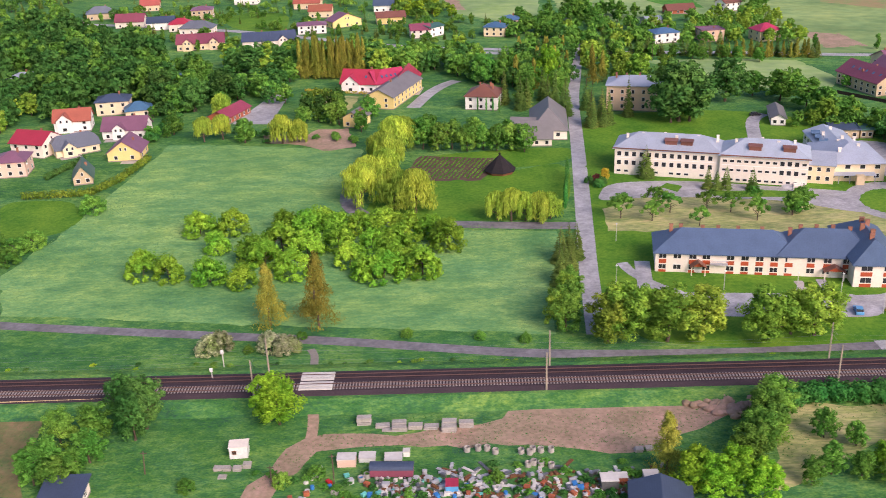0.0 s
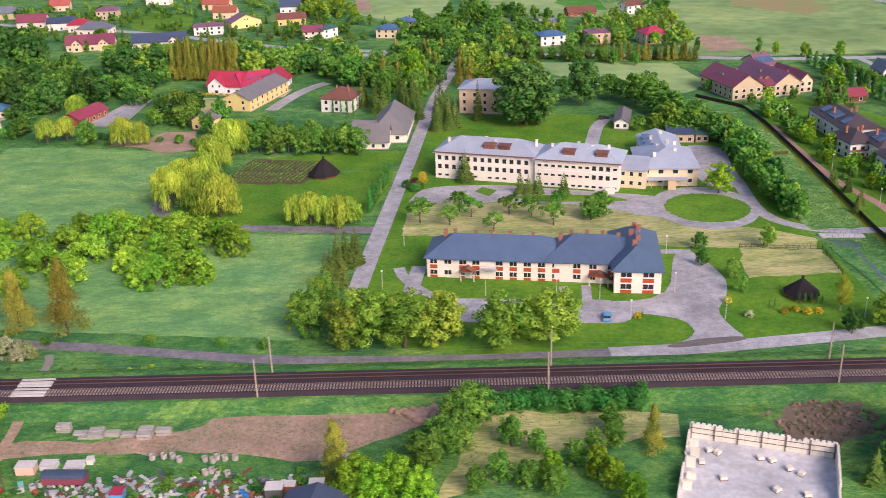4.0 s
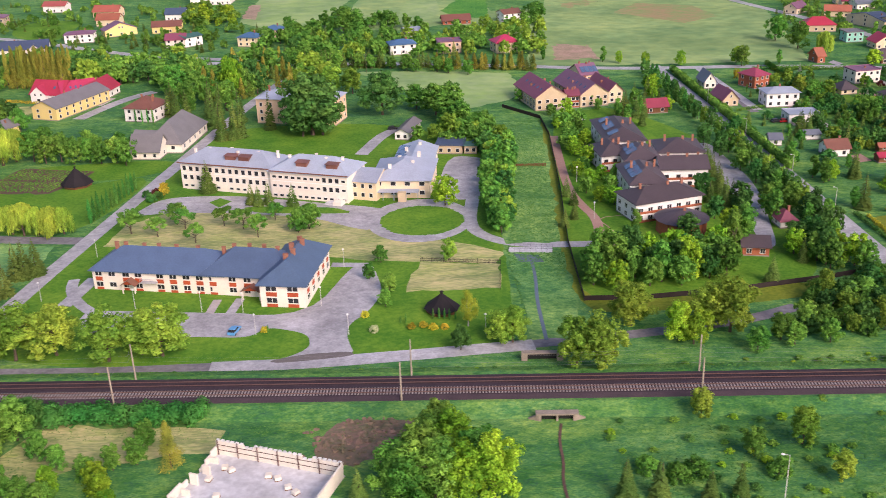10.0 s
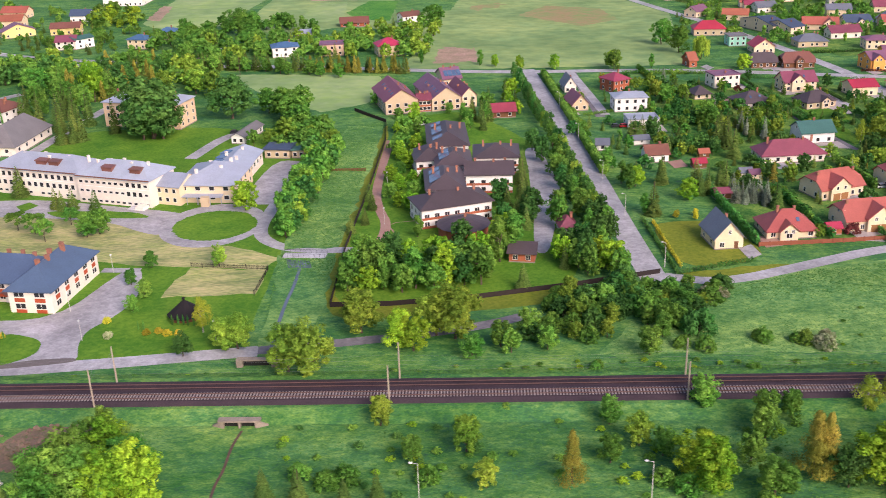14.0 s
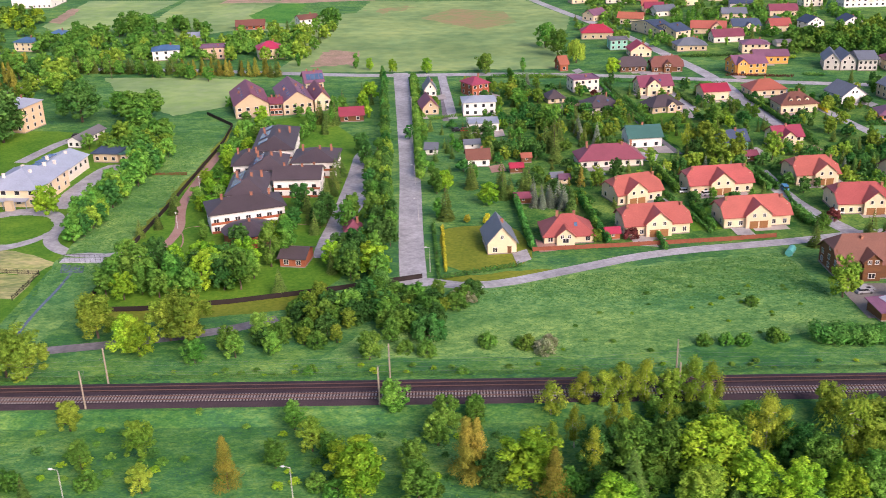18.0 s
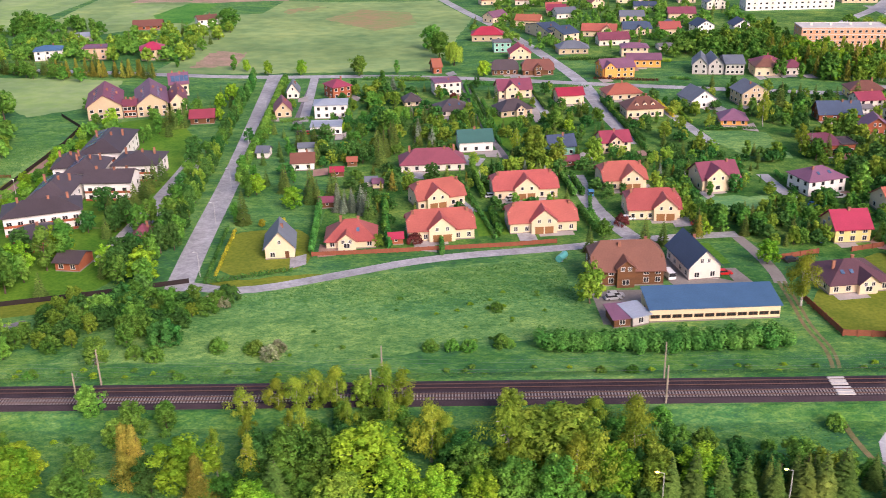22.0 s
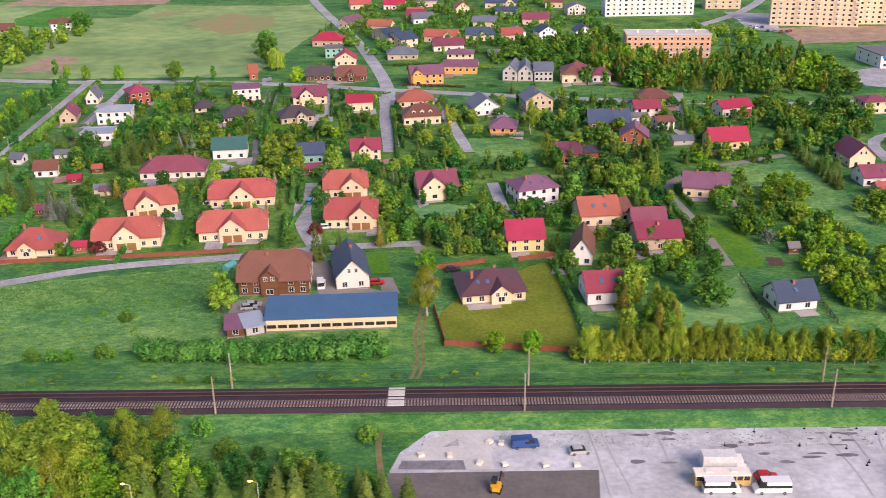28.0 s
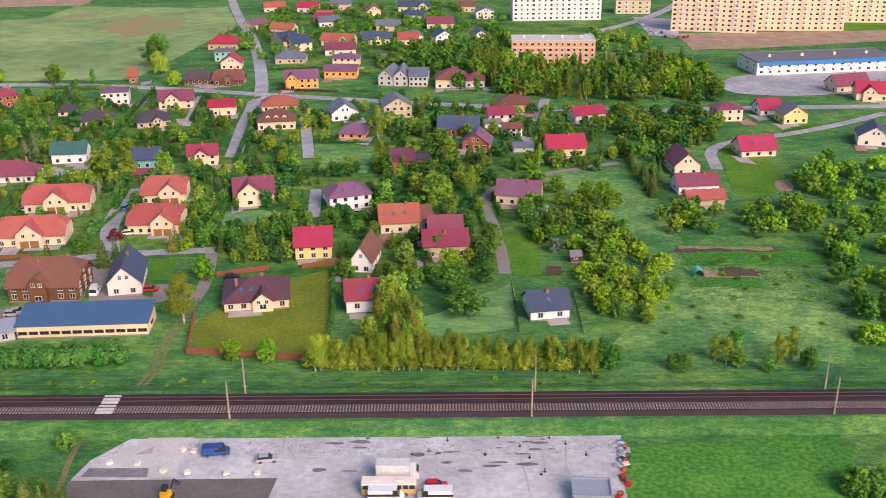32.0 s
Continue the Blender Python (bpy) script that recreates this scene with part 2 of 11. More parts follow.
# roofs
for roof, a, mt in (
    ("roof_red", (0.425, 0.113, 0.09), 0), ("roof_orange", (0.38, 0.12, 0.075), 0), ("roof_crimson", (0.4, 0.035, 0.075), 0),
    ("roof_maroon", (0.24, 0.065, 0.1), 0), ("roof_purple", (0.22, 0.1, 0.16), 0), ("roof_brown", (0.2, 0.085, 0.06), 0),
    ("roof_dark", (0.085, 0.065, 0.072), 0), ("roof_navy", (0.06, 0.085, 0.145), 0), ("roof_slate", (0.16, 0.18, 0.22), 0),
    ("roof_blue", (0.085, 0.135, 0.225), 0), ("roof_teal", (0.05, 0.14, 0.12), 0), ("roof_sheet", (0.4, 0.45, 0.54), 0.15),
    ("roof_plum", (0.12, 0.055, 0.066), 0), ("roof_grey", (0.2, 0.19, 0.195), 0), ("roof_shed", (0.075, 0.17, 0.3), 0.1), ("roof_pink", (0.29, 0.05, 0.085), 0),
):
    ribbed(roof, a, rough=0.5, metal=mt, big=4, small=0.4, spec=0.4, spread=0.12, b=tuple(c * 0.8 for c in a))
material("chimney_brick", (0.36, 0.16, 0.1), (0.27, 0.12, 0.08), big=1, small=0.2, bump=0.3)
material("frame_white", (0.78, 0.77, 0.74), rough=0.5, big=1, small=0.2, bump=0)
material("frame_brown", (0.16, 0.07, 0.03), rough=0.6, big=1, small=0.2, bump=0.1)
material("glass_pane", (0.035, 0.036, 0.042), rough=0.14, big=1.5, small=0.5, bump=0, spec=0.4)
material("solar_blue", (0.06, 0.11, 0.2), (0.1, 0.17, 0.28), rough=0.15, big=2, small=0.5, bump=0, spec=0.6)
material("garage_door", (0.33, 0.16, 0.06), rough=0.7, big=1, small=0.2, bump=0.2)
material("steel", (0.3, 0.3, 0.31), rough=0.45, metal=0.7, big=1, small=0.3, bump=0.1)
material("rust_steel", (0.2, 0.12, 0.1), rough=0.6, metal=0.4, big=1, small=0.2, bump=0.2)
material("mast_concrete", (0.42, 0.35, 0.27), (0.34, 0.29, 0.23), big=2, small=0.3, bump=0.2)
material("fence_dark", (0.035, 0.025, 0.024), rough=0.8, big=2, small=0.3, bump=0.1)
material("fence_red", (0.3, 0.1, 0.055), rough=0.85, big=1, small=0.2, bump=0.2)
material("fence_tan", (0.62, 0.45, 0.24), (0.55, 0.4, 0.22), rough=0.85, big=2, small=0.3, bump=0.2)
lamp = material("lamp_lit", (0.9, 0.6, 0.2), rough=0.4, bump=0)
lamp.node_tree.nodes["Principled BSDF"].inputs["Emission Color"].default_value = (1.0, 0.55, 0.08, 1)
lamp.node_tree.nodes["Principled BSDF"].inputs["Emission Strength"].default_value = 6.0
material("rubber", (0.02, 0.02, 0.02), rough=0.85, bump=0)
material("plastic_white", (0.8, 0.8, 0.78), rough=0.5, bump=0.05)
material("plastic_teal", (0.15, 0.55, 0.5), rough=0.5, bump=0.05)
material("plastic_blue", (0.05, 0.22, 0.55), rough=0.5, bump=0.05)
material("block_white", (0.78, 0.73, 0.62), (0.68, 0.63, 0.54), big=2, small=0.4, bump=0.2)
for paint, a in (("white", (0.8, 0.8, 0.8)), ("blue", (0.04, 0.2, 0.5)), ("red", (0.55, 0.02, 0.02)), ("black", (0.02, 0.02, 0.025)), ("silver", (0.42, 0.43, 0.45)), ("navy", (0.03, 0.08, 0.25)), ("yellow", (0.8, 0.42, 0.02)), ("ochre", (0.55, 0.36, 0.12)), ("skyblue", (0.1, 0.33, 0.6))):
    material("paint_" + paint, a, tuple(c * 0.92 for c in a), rough=0.3, spec=0.5, bump=0)


# ---- building blocks ----
def slope(x):
    s = min(max((x - 100) / 140, 0), 1)
    return 0.004 + 0.010 * s * s * (3 - 2 * s)


def land(x, y):
    """Height of the natural ground."""
    return -2 - max(0, y - 40) * slope(x)


def box(bm, x0, x1, y0, y1, z0, z1, mi=0):
    vs = [bm.verts.new(p) for p in ((x0, y0, z0), (x1, y0, z0), (x1, y1, z0), (x0, y1, z0), (x0, y0, z1), (x1, y0, z1), (x1, y1, z1), (x0, y1, z1))]
    for f in ((0, 3, 2, 1), (4, 5, 6, 7), (0, 1, 5, 4), (1, 2, 6, 5), (2, 3, 7, 6), (3, 0, 4, 7)):
        bm.faces.new([vs[i] for i in f]).material_index = mi
    return vs


def prism(bm, pts, z0, z1, mi=0):
    """An upright prism over a counter-clockwise outline."""
    lo, hi = [bm.verts.new((x, y, z0)) for x, y in pts], [bm.verts.new((x, y, z1)) for x, y in pts]
    bm.faces.new(hi).material_index = mi
    bm.faces.new(lo[::-1]).material_index = mi
    for i in range(len(pts)):
        j = (i + 1) % len(pts)
        bm.faces.new((lo[i], lo[j], hi[j], hi[i])).material_index = mi


def slab(bm, pts, thick, mi=0):
    """A plate under a planar outline of 3D points (top face first)."""
    hi = [bm.verts.new(p) for p in pts]
    lo = [bm.verts.new((p[0], p[1], p[2] - thick)) for p in pts]
    bm.faces.new(hi).material_index = mi
    bm.faces.new(lo[::-1]).material_index = mi
    for i in range(len(pts)):
        j = (i + 1) % len(pts)
        bm.faces.new((lo[i], lo[j], hi[j], hi[i])).material_index = mi


def tube(bm, p, q, r0, r1, n=6, mi=0):
    p, q = Vector(p), Vector(q)
    d = (q - p).normalized()
    u = d.orthogonal().normalized()
    v = d.cross(u)
    a, b = [], []
    for i in range(n):
        c, s = math.cos(2 * math.pi * i / n), math.sin(2 * math.pi * i / n)
        a.append(bm.verts.new(p + r0 * (c * u + s * v)))
        b.append(bm.verts.new(q + r1 * (c * u + s * v)))
    for i in range(n):
        j = (i + 1) % n
        bm.faces.new((a[i], a[j], b[j], b[i])).material_index = mi
    bm.faces.new(b).material_index = mi
    bm.faces.new(a[::-1]).material_index = mi


def mesh_of(name, bm, *mats):
    me = bpy.data.meshes.new(name)
    bm.to_mesh(me)
    bm.free()
    for m in mats:
        me.materials.append(MATS[m])
    return me


def part(name, bm, mats, parent=None, label="", at=None, smooth=False):
    """Links a bmesh (or a mesh) as one object under a thing or part."""
    mats = (mats,) if isinstance(mats, str) else mats
    me = bm if isinstance(bm, bpy.types.Mesh) else mesh_of(name, bm, *mats)
    if smooth:
        me.shade_smooth()
    ob = new(name, me)
    if parent is not None:
        ob.parent = parent
    if at is not None:
        ob.matrix_basis = at
    return tagged(ob, label)


def thing(name, x, y, ang=0, label="", category="", group="", z=None, kind=""):
    ob = new(name)
    ob.empty_display_size = 0.5
    ob.matrix_basis = pose(x, y, land(x, y) if z is None else z, 0, 0, ang)
    return tagged(ob, label, category, group, kind)


TAKEN = []  # (x, y, radius) of what stands already

# ---- ground sheets ----

SHEETS = [0]


def drape(bm, lift):
    """Cuts a flat sheet along the ground's grid and lays it on the ground, a little above the sheets laid before."""
    SHEETS[0] += 1
    lift = (lift + SHEETS[0] * 0.004) * 0.22
    for axis, step in ((0, 15), (1, 45)):
        cs = [v.co[axis] for v in bm.verts]
        lines = [c for c in range(-1200, 1500, step) if min(cs) + 0.01 < c < max(cs) - 0.01 and (85 < c < 250 if axis == 0 else c > 60)]
        if axis == 1 and min(cs) < 40 < max(cs):
            lines.append(40)
        for c in lines:
            co, no = [0, 0, 0], [0, 0, 0]
            co[axis], no[axis] = c, 1
            bmesh.ops.bisect_plane(bm, geom=bm.verts[:] + bm.edges[:] + bm.faces[:], plane_co=co, plane_no=no)
    for v in bm.verts:
        v.co.z = land(v.co.x, v.co.y) + lift


def face_up(bm):
    bm.normal_update()
    for f in bm.faces:
        if f.normal.z < 0:
            f.normal_flip()


NATURAL = ("meadow", "lawn", "hay", "earth", "field", "crop", "garden", "clods", "stubble")  # covers with uneven edges


def patch(name, pts, mat, lift=0.05, label="", category="ground"):
    bm = bmesh.new()
    if mat.split("_")[0] in ("asphalt", "lawn") and len(pts) > 4:
        for _ in range(2):
            pts = [(p[0] * k + q[0] * (1 - k), p[1] * k + q[1] * (1 - k)) for p, q in zip(pts, pts[1:] + pts[:1]) for k in (0.8, 0.2)]
    if mat.split("_")[0] in NATURAL:
        rnd, out = random.Random(int(pts[0][0] * 3)), []
        for a, b in zip(pts, pts[1:] + pts[:1]):
            k = max(1, min(60, int(math.dist(a, b) / 3.5)))
            for i in range(k):
                w = 0.0 if i == 0 and k > 1 else (0.2 if mat.startswith("lawn") else 0.5)
                out.append((a[0] + (b[0] - a[0]) * i / k + rnd.gauss(0, w), a[1] + (b[1] - a[1]) * i / k + rnd.gauss(0, w)))
        pts = out
    bm.faces.new([bm.verts.new((x, y, 0)) for x, y in pts])
    bmesh.ops.triangulate(bm, faces=bm.faces[:])
    drape(bm, lift)
    face_up(bm)
    return tagged(part(name, bm, mat), label, category, "", "structure")


def ribbon(name, pts, width, mat, lift=0.09, label="", category="road"):
    """A road or path of one width along a line, with smoothed bends."""
    for _ in range(2):
        out = [pts[0]]
        for a, b in zip(pts, pts[1:]):
            out += [(a[0] * 0.75 + b[0] * 0.25, a[1] * 0.75 + b[1] * 0.25), (a[0] * 0.25 + b[0] * 0.75, a[1] * 0.25 + b[1] * 0.75)]
        pts = out + [pts[-1]]
    bm = bmesh.new()
    sides = []
    for i, p in enumerate(pts):
        a, b = Vector(pts[max(i - 1, 0)]), Vector(pts[min(i + 1, len(pts) - 1)])
        d = (b - a).normalized()
        w = width[min(int(i / len(pts) * len(width)), len(width) - 1)] if isinstance(width, tuple) else width
        sides.append((bm.verts.new((p[0] - d.y * w / 2, p[1] + d.x * w / 2, 0)), bm.verts.new((p[0] + d.y * w / 2, p[1] - d.x * w / 2, 0))))
    for (a, b), (c, d) in zip(sides, sides[1:]):
        bm.faces.new((b, d, c, a))
    drape(bm, lift)
    face_up(bm)
    TAKEN.extend((p[0], p[1], (max(width) if isinstance(width, tuple) else width) / 2 + 1.2) for p in pts)
    return tagged(part(name, bm, mat), label, category, "", "structure")


# ---- houses ----
WINDOWS = {}


def window_meshes(w, h, frame_mat):
    key = (round(w, 1), round(h, 1), frame_mat)
    if key not in WINDOWS:
        w, h = key[0], key[1]
        fr = bmesh.new()
        xs, zs = [-w / 2, -w / 2 + 0.1, -0.05, 0.05, w / 2 - 0.1, w / 2], [-h / 2, -h / 2 + 0.1, h / 2 - 0.1, h / 2]
        vs = [[fr.verts.new((u, -0.09, v)) for u in xs] for v in zs]
        faces = [fr.faces.new((vs[j][i], vs[j][i + 1], vs[j + 1][i + 1], vs[j + 1][i])) for j in range(3) for i in range(5) if not (j == 1 and i in (1, 3))]
        deep = bmesh.ops.extrude_face_region(fr, geom=faces)["geom"]
        bmesh.ops.translate(fr, vec=(0, 0.14, 0), verts=[g for g in deep if isinstance(g, bmesh.types.BMVert)])
        bmesh.ops.recalc_face_normals(fr, faces=fr.faces[:])
        pn = bmesh.new()
        box(pn, -w / 2 + 0.09, w / 2 - 0.09, -0.03, 0.04, -h / 2 + 0.09, h / 2 - 0.09)
        WINDOWS[key] = (mesh_of("window_frame", fr, frame_mat), mesh_of("pane", pn, "glass_pane"))
    return WINDOWS[key]


FAR_WINDOWS = {}


def add_window(root, x, y, z, turn=0, w=1.2, h=1.4, frame_mat="frame_white"):
    add_window_at(root, pose(x, y, z, 0, 0, turn), None, w, h, frame_mat)


DOORS = {}


def add_door(root, x, y, turn=0, w=1.1, h=2.1, mat="frame_brown", name="door", z=0.0):
    key = (w, h, mat)
    if key not in DOORS:
        bm = bmesh.new()
        box(bm, -w / 2, w / 2, -0.06, 0.05, 0, h)
        box(bm, -w / 2 - 0.1, w / 2 + 0.1, -0.1, 0.04, h, h + 0.1)
        for i in range(3):
            box(bm, -w / 2 + 0.12, w / 2 - 0.12, -0.09, -0.05, 0.15 + i * h / 3.2, 0.05 + (i + 1) * h / 3.2 - 0.08)
        DOORS[key] = mesh_of(name, bm, mat)
    return part(name, DOORS[key], mat, root, at=pose(x, y, z, 0, 0, turn))


def roof_planes(kind, w, d, e, rise, over):
    """Outlines of the roof faces over a w x d plan with its front at y = 0."""
    x0, x1, y0, y1 = -w / 2 - over, w / 2 + over, -over, d + over
    if kind == "gable":
        k = rise / (d / 2)
        lo, hi, ym = e - over * k, e + rise, d / 2
        return [[(x0, y0, lo), (x1, y0, lo), (x1, ym, hi), (x0, ym, hi)], [(x1, y1, lo), (x0, y1, lo), (x0, ym, hi), (x1, ym, hi)]]
    if kind == "gable_y":
        k = rise / (w / 2)
        lo, hi = e - over * k, e + rise
        return [[(x1, y0, lo), (x1, y1, lo), (0, y1, hi), (0, y0, hi)], [(x0, y1, lo), (x0, y0, lo), (0, y0, hi), (0, y1, hi)]]
    if kind in ("hip", "half"):
        run = min(w, d) / 2 + over
        k = rise / (min(w, d) / 2)
        lo, hi = e - over * k, e + rise
        if kind == "half":
            run *= 0.45
        if w >= d:
            a, b = (x0 + run, d / 2, hi), (x1 - run, d / 2, hi)
            if kind == "half":
                zc = lo + (hi - lo) * 0.5
                yc0, yc1 = y0 + (d / 2 - y0) * 0.5, y1 - (y1 - d / 2) * 0.5
                return [[(x0, y0, lo), (x1, y0, lo), (x1, yc0, zc), b, a, (x0, yc0, zc)], [(x1, y1, lo), (x0, y1, lo), (x0, yc1, zc), a, b, (x1, yc1, zc)], [(x1, yc0, zc), (x1, yc1, zc), b], [(x0, yc1, zc), (x0, yc0, zc), a]]
            return [[(x0, y0, lo), (x1, y0, lo), b, a], [(x1, y1, lo), (x0, y1, lo), a, b], [(x1, y0, lo), (x1, y1, lo), b], [(x0, y1, lo), (x0, y0, lo), a]]
        a, b = (0, y0 + run, hi), (0, y1 - run, hi)
        return [[(x0, y0, lo), (x1, y0, lo), a], [(x1, y1, lo), (x0, y1, lo), b], [(x1, y0, lo), (x1, y1, lo), b, a], [(x0, y1, lo), (x0, y0, lo), a, b]]
    if kind == "shed":
        return [[(x0, y0, e), (x1, y0, e), (x1, y1, e + rise), (x0, y1, e + rise)]]
    return [[(x0, y0, e + 0.15), (x1, y0, e + 0.15), (x1, y1, e + 0.15), (x0, y1, e + 0.15)]]


def wall_body(bm, kind, w, d, e, rise, base=-0.6):
    """Walls with gable ends, closed below the roof."""
    box(bm, -w / 2, w / 2, 0, d, base, e - 0.02)
    t = 0.02
    if kind in ("gable", "half"):
        top = rise - 0.12 if kind == "gable" else rise * 0.5
        inset = 0 if kind == "gable" else d * 0.27
        for sx in (-1, 1):
            x = sx * (w / 2)
            xi = x - sx * 0.35
            o = [bm.verts.new(p) for p in ((x, 0, e - t), (x, d, e - t), (x, d / 2 + inset, e + top), (x, d / 2 - inset, e + top))]
            i = [bm.verts.new(p) for p in ((xi, 0, e - t), (xi, d, e - t), (xi, d / 2 + inset, e + top), (xi, d / 2 - inset, e + top))]
            for q in ((o[0], o[1], o[2], o[3]), (i[3], i[2], i[1], i[0]), (o[1], i[1], i[2], o[2]), (o[0], o[3], i[3], i[0])):
                bm.faces.new(q)
    elif kind == "gable_y":
        for y, yi in ((0, 0.35), (d, d - 0.35)):
            o = [bm.verts.new(p) for p in ((-w / 2, y, e - t), (w / 2, y, e - t), (0, y, e + rise - 0.12))]
            i = [bm.verts.new(p) for p in ((-w / 2, yi, e - t), (w / 2, yi, e - t), (0, yi, e + rise - 0.12))]
            bm.faces.new(o)
            bm.faces.new(i[::-1])
            bm.faces.new((o[1], i[1], i[2], o[2]))
            bm.faces.new((o[0], o[2], i[2], i[0]))
    elif kind == "shed":
        o = [bm.verts.new(p) for p in ((-w / 2, d, e - t), (-w / 2, 0, e - t), (-w / 2, d, e + rise - 0.15))]
        i = [bm.verts.new(p) for p in ((w / 2, d, e - t), (w / 2, 0, e - t), (w / 2, d, e + rise - 0.15))]
        bm.faces.new(o), bm.faces.new(i[::-1])
        bm.faces.new((o[0], o[2], i[2], i[0])), bm.faces.new((o[1], i[1], i[2], o[2]))


def chimney(root, x, y, z, mat="chimney_brick", w=0.7, h=1.0):
    bm = bmesh.new()
    box(bm, -w / 2, w / 2, -w * 0.35, w * 0.35, -1.2, h)
    box(bm, -w / 2 - 0.08, w / 2 + 0.08, -w * 0.35 - 0.08, w * 0.35 + 0.08, h, h + 0.14)
    part("chimney", bm, mat, root, at=pose(x, y, z))


def skylight(root, x, y, z, tilt, w=0.9, d=1.3, mat="solar_blue", name="skylight"):
    bm = bmesh.new()
    box(bm, -w / 2, w / 2, -d / 2, d / 2, -0.06, 0.1)
    part(name, bm, mat, root, at=pose(x, y, z, tilt, 0, 0))


def volume(root, kind, w, d, e, rise, wall, roof, over=0.6, at=None, base=-0.6, tag=""):
    """Walls and roof of one block of a building, at a place in its thing."""
    bm = bmesh.new()
    wall_body(bm, kind, w, d, e, rise, base)
    part("wall", bm, wall, root, at=at)
    bm = bmesh.new()
    for pl in roof_planes(kind, w, d, e, rise, over):
        slab(bm, [(p[0], p[1], p[2] + 0.16) for p in pl], 0.2)
    if kind == "flat":
        x0, x1 = -w / 2 - over, w / 2 + over
        for a in ((x0, x1, -over, -over + 0.3), (x0, x1, d + over - 0.3, d + over), (x0, x0 + 0.3, -over + 0.3, d + over - 0.3), (x1 - 0.3, x1, -over + 0.3, d + over - 0.3)):
            box(bm, *a, e + 0.31, e + 0.6)
    elif kind != "shed":
        gutter = min(p[2] for pl in roof_planes(kind, w, d, e, rise, over) for p in pl)
        if kind != "gable_y":
            box(bm, -w / 2 - over, w / 2 + over, -over - 0.14, -over - 0.003, gutter - 0.06, gutter + 0.1)
    part("roof", bm, roof, root, at=at)


def rows_of_windows(root, w, d, floors, n, side, sides, ww=1.2, hh=1.4, mat="frame_white", at=None, skip=()):
    for z in floors:
        for i in range(n):
            if (i, z) in skip or i in skip:
                continue
            m = pose(-w / 2 + w * (i + 0.5) / n, 0, z)
            add_window_at(root, m, at, ww, hh, mat)
        for s, turn in ((-1, -90), (1, 90)):
            for i in range(sides):
                add_window_at(root, pose(s * w / 2, d * (i + 0.5) / max(sides, 1), z, 0, 0, turn), at, ww, hh, mat)


def add_window_at(root, m, at, w, h, mat):
    if root.matrix_basis.translation.y > 105:
        key = (round(w, 1), round(h, 1), mat)
        if key not in FAR_WINDOWS:
            bm = bmesh.new()
            v = [[bm.verts.new((sx * q, yy, sz * r)) for sx, sz in ((-1, -1), (1, -1), (1, 1), (-1, 1))] for q, r, yy in ((w / 2, h / 2, 0.03), (w / 2, h / 2, -0.09), (w / 2 - 0.12, h / 2 - 0.12, -0.09), (w / 2 - 0.12, h / 2 - 0.12, -0.03))]
            for a, b in zip(v, v[1:]):
                for i in range(4):
                    bm.faces.new((a[i], a[(i + 1) % 4], b[(i + 1) % 4], b[i]))
            bm.faces.new(v[3]).material_index = 1
            bmesh.ops.recalc_face_normals(bm, faces=bm.faces[:])
            FAR_WINDOWS[key] = mesh_of("window", bm, mat, "glass_pane")
        part("window", FAR_WINDOWS[key], mat, root, at=(at @ m) if at is not None else m)
        return
    fr, pn = window_meshes(w, h, mat)
    f = part("window", fr, mat, root, at=(at @ m) if at is not None else m)
    part("pane", pn, "glass_pane", f)


WORDS = {"gable": "gabled", "gable_y": "gabled", "hip": "hipped", "half": "half-hipped", "flat": "flat", "shed": "lean-to"}


def told(wall, roof, kind, floors):
    """A label from what the house is made of."""
    tall = {1: "single-storey", 2: "two-storey", 3: "three-storey"}.get(len(floors), "tall")
    return f"{tall} house with {wall.split('_')[1]} walls and a {WORDS[kind]} {roof.split('_')[1]} roof"


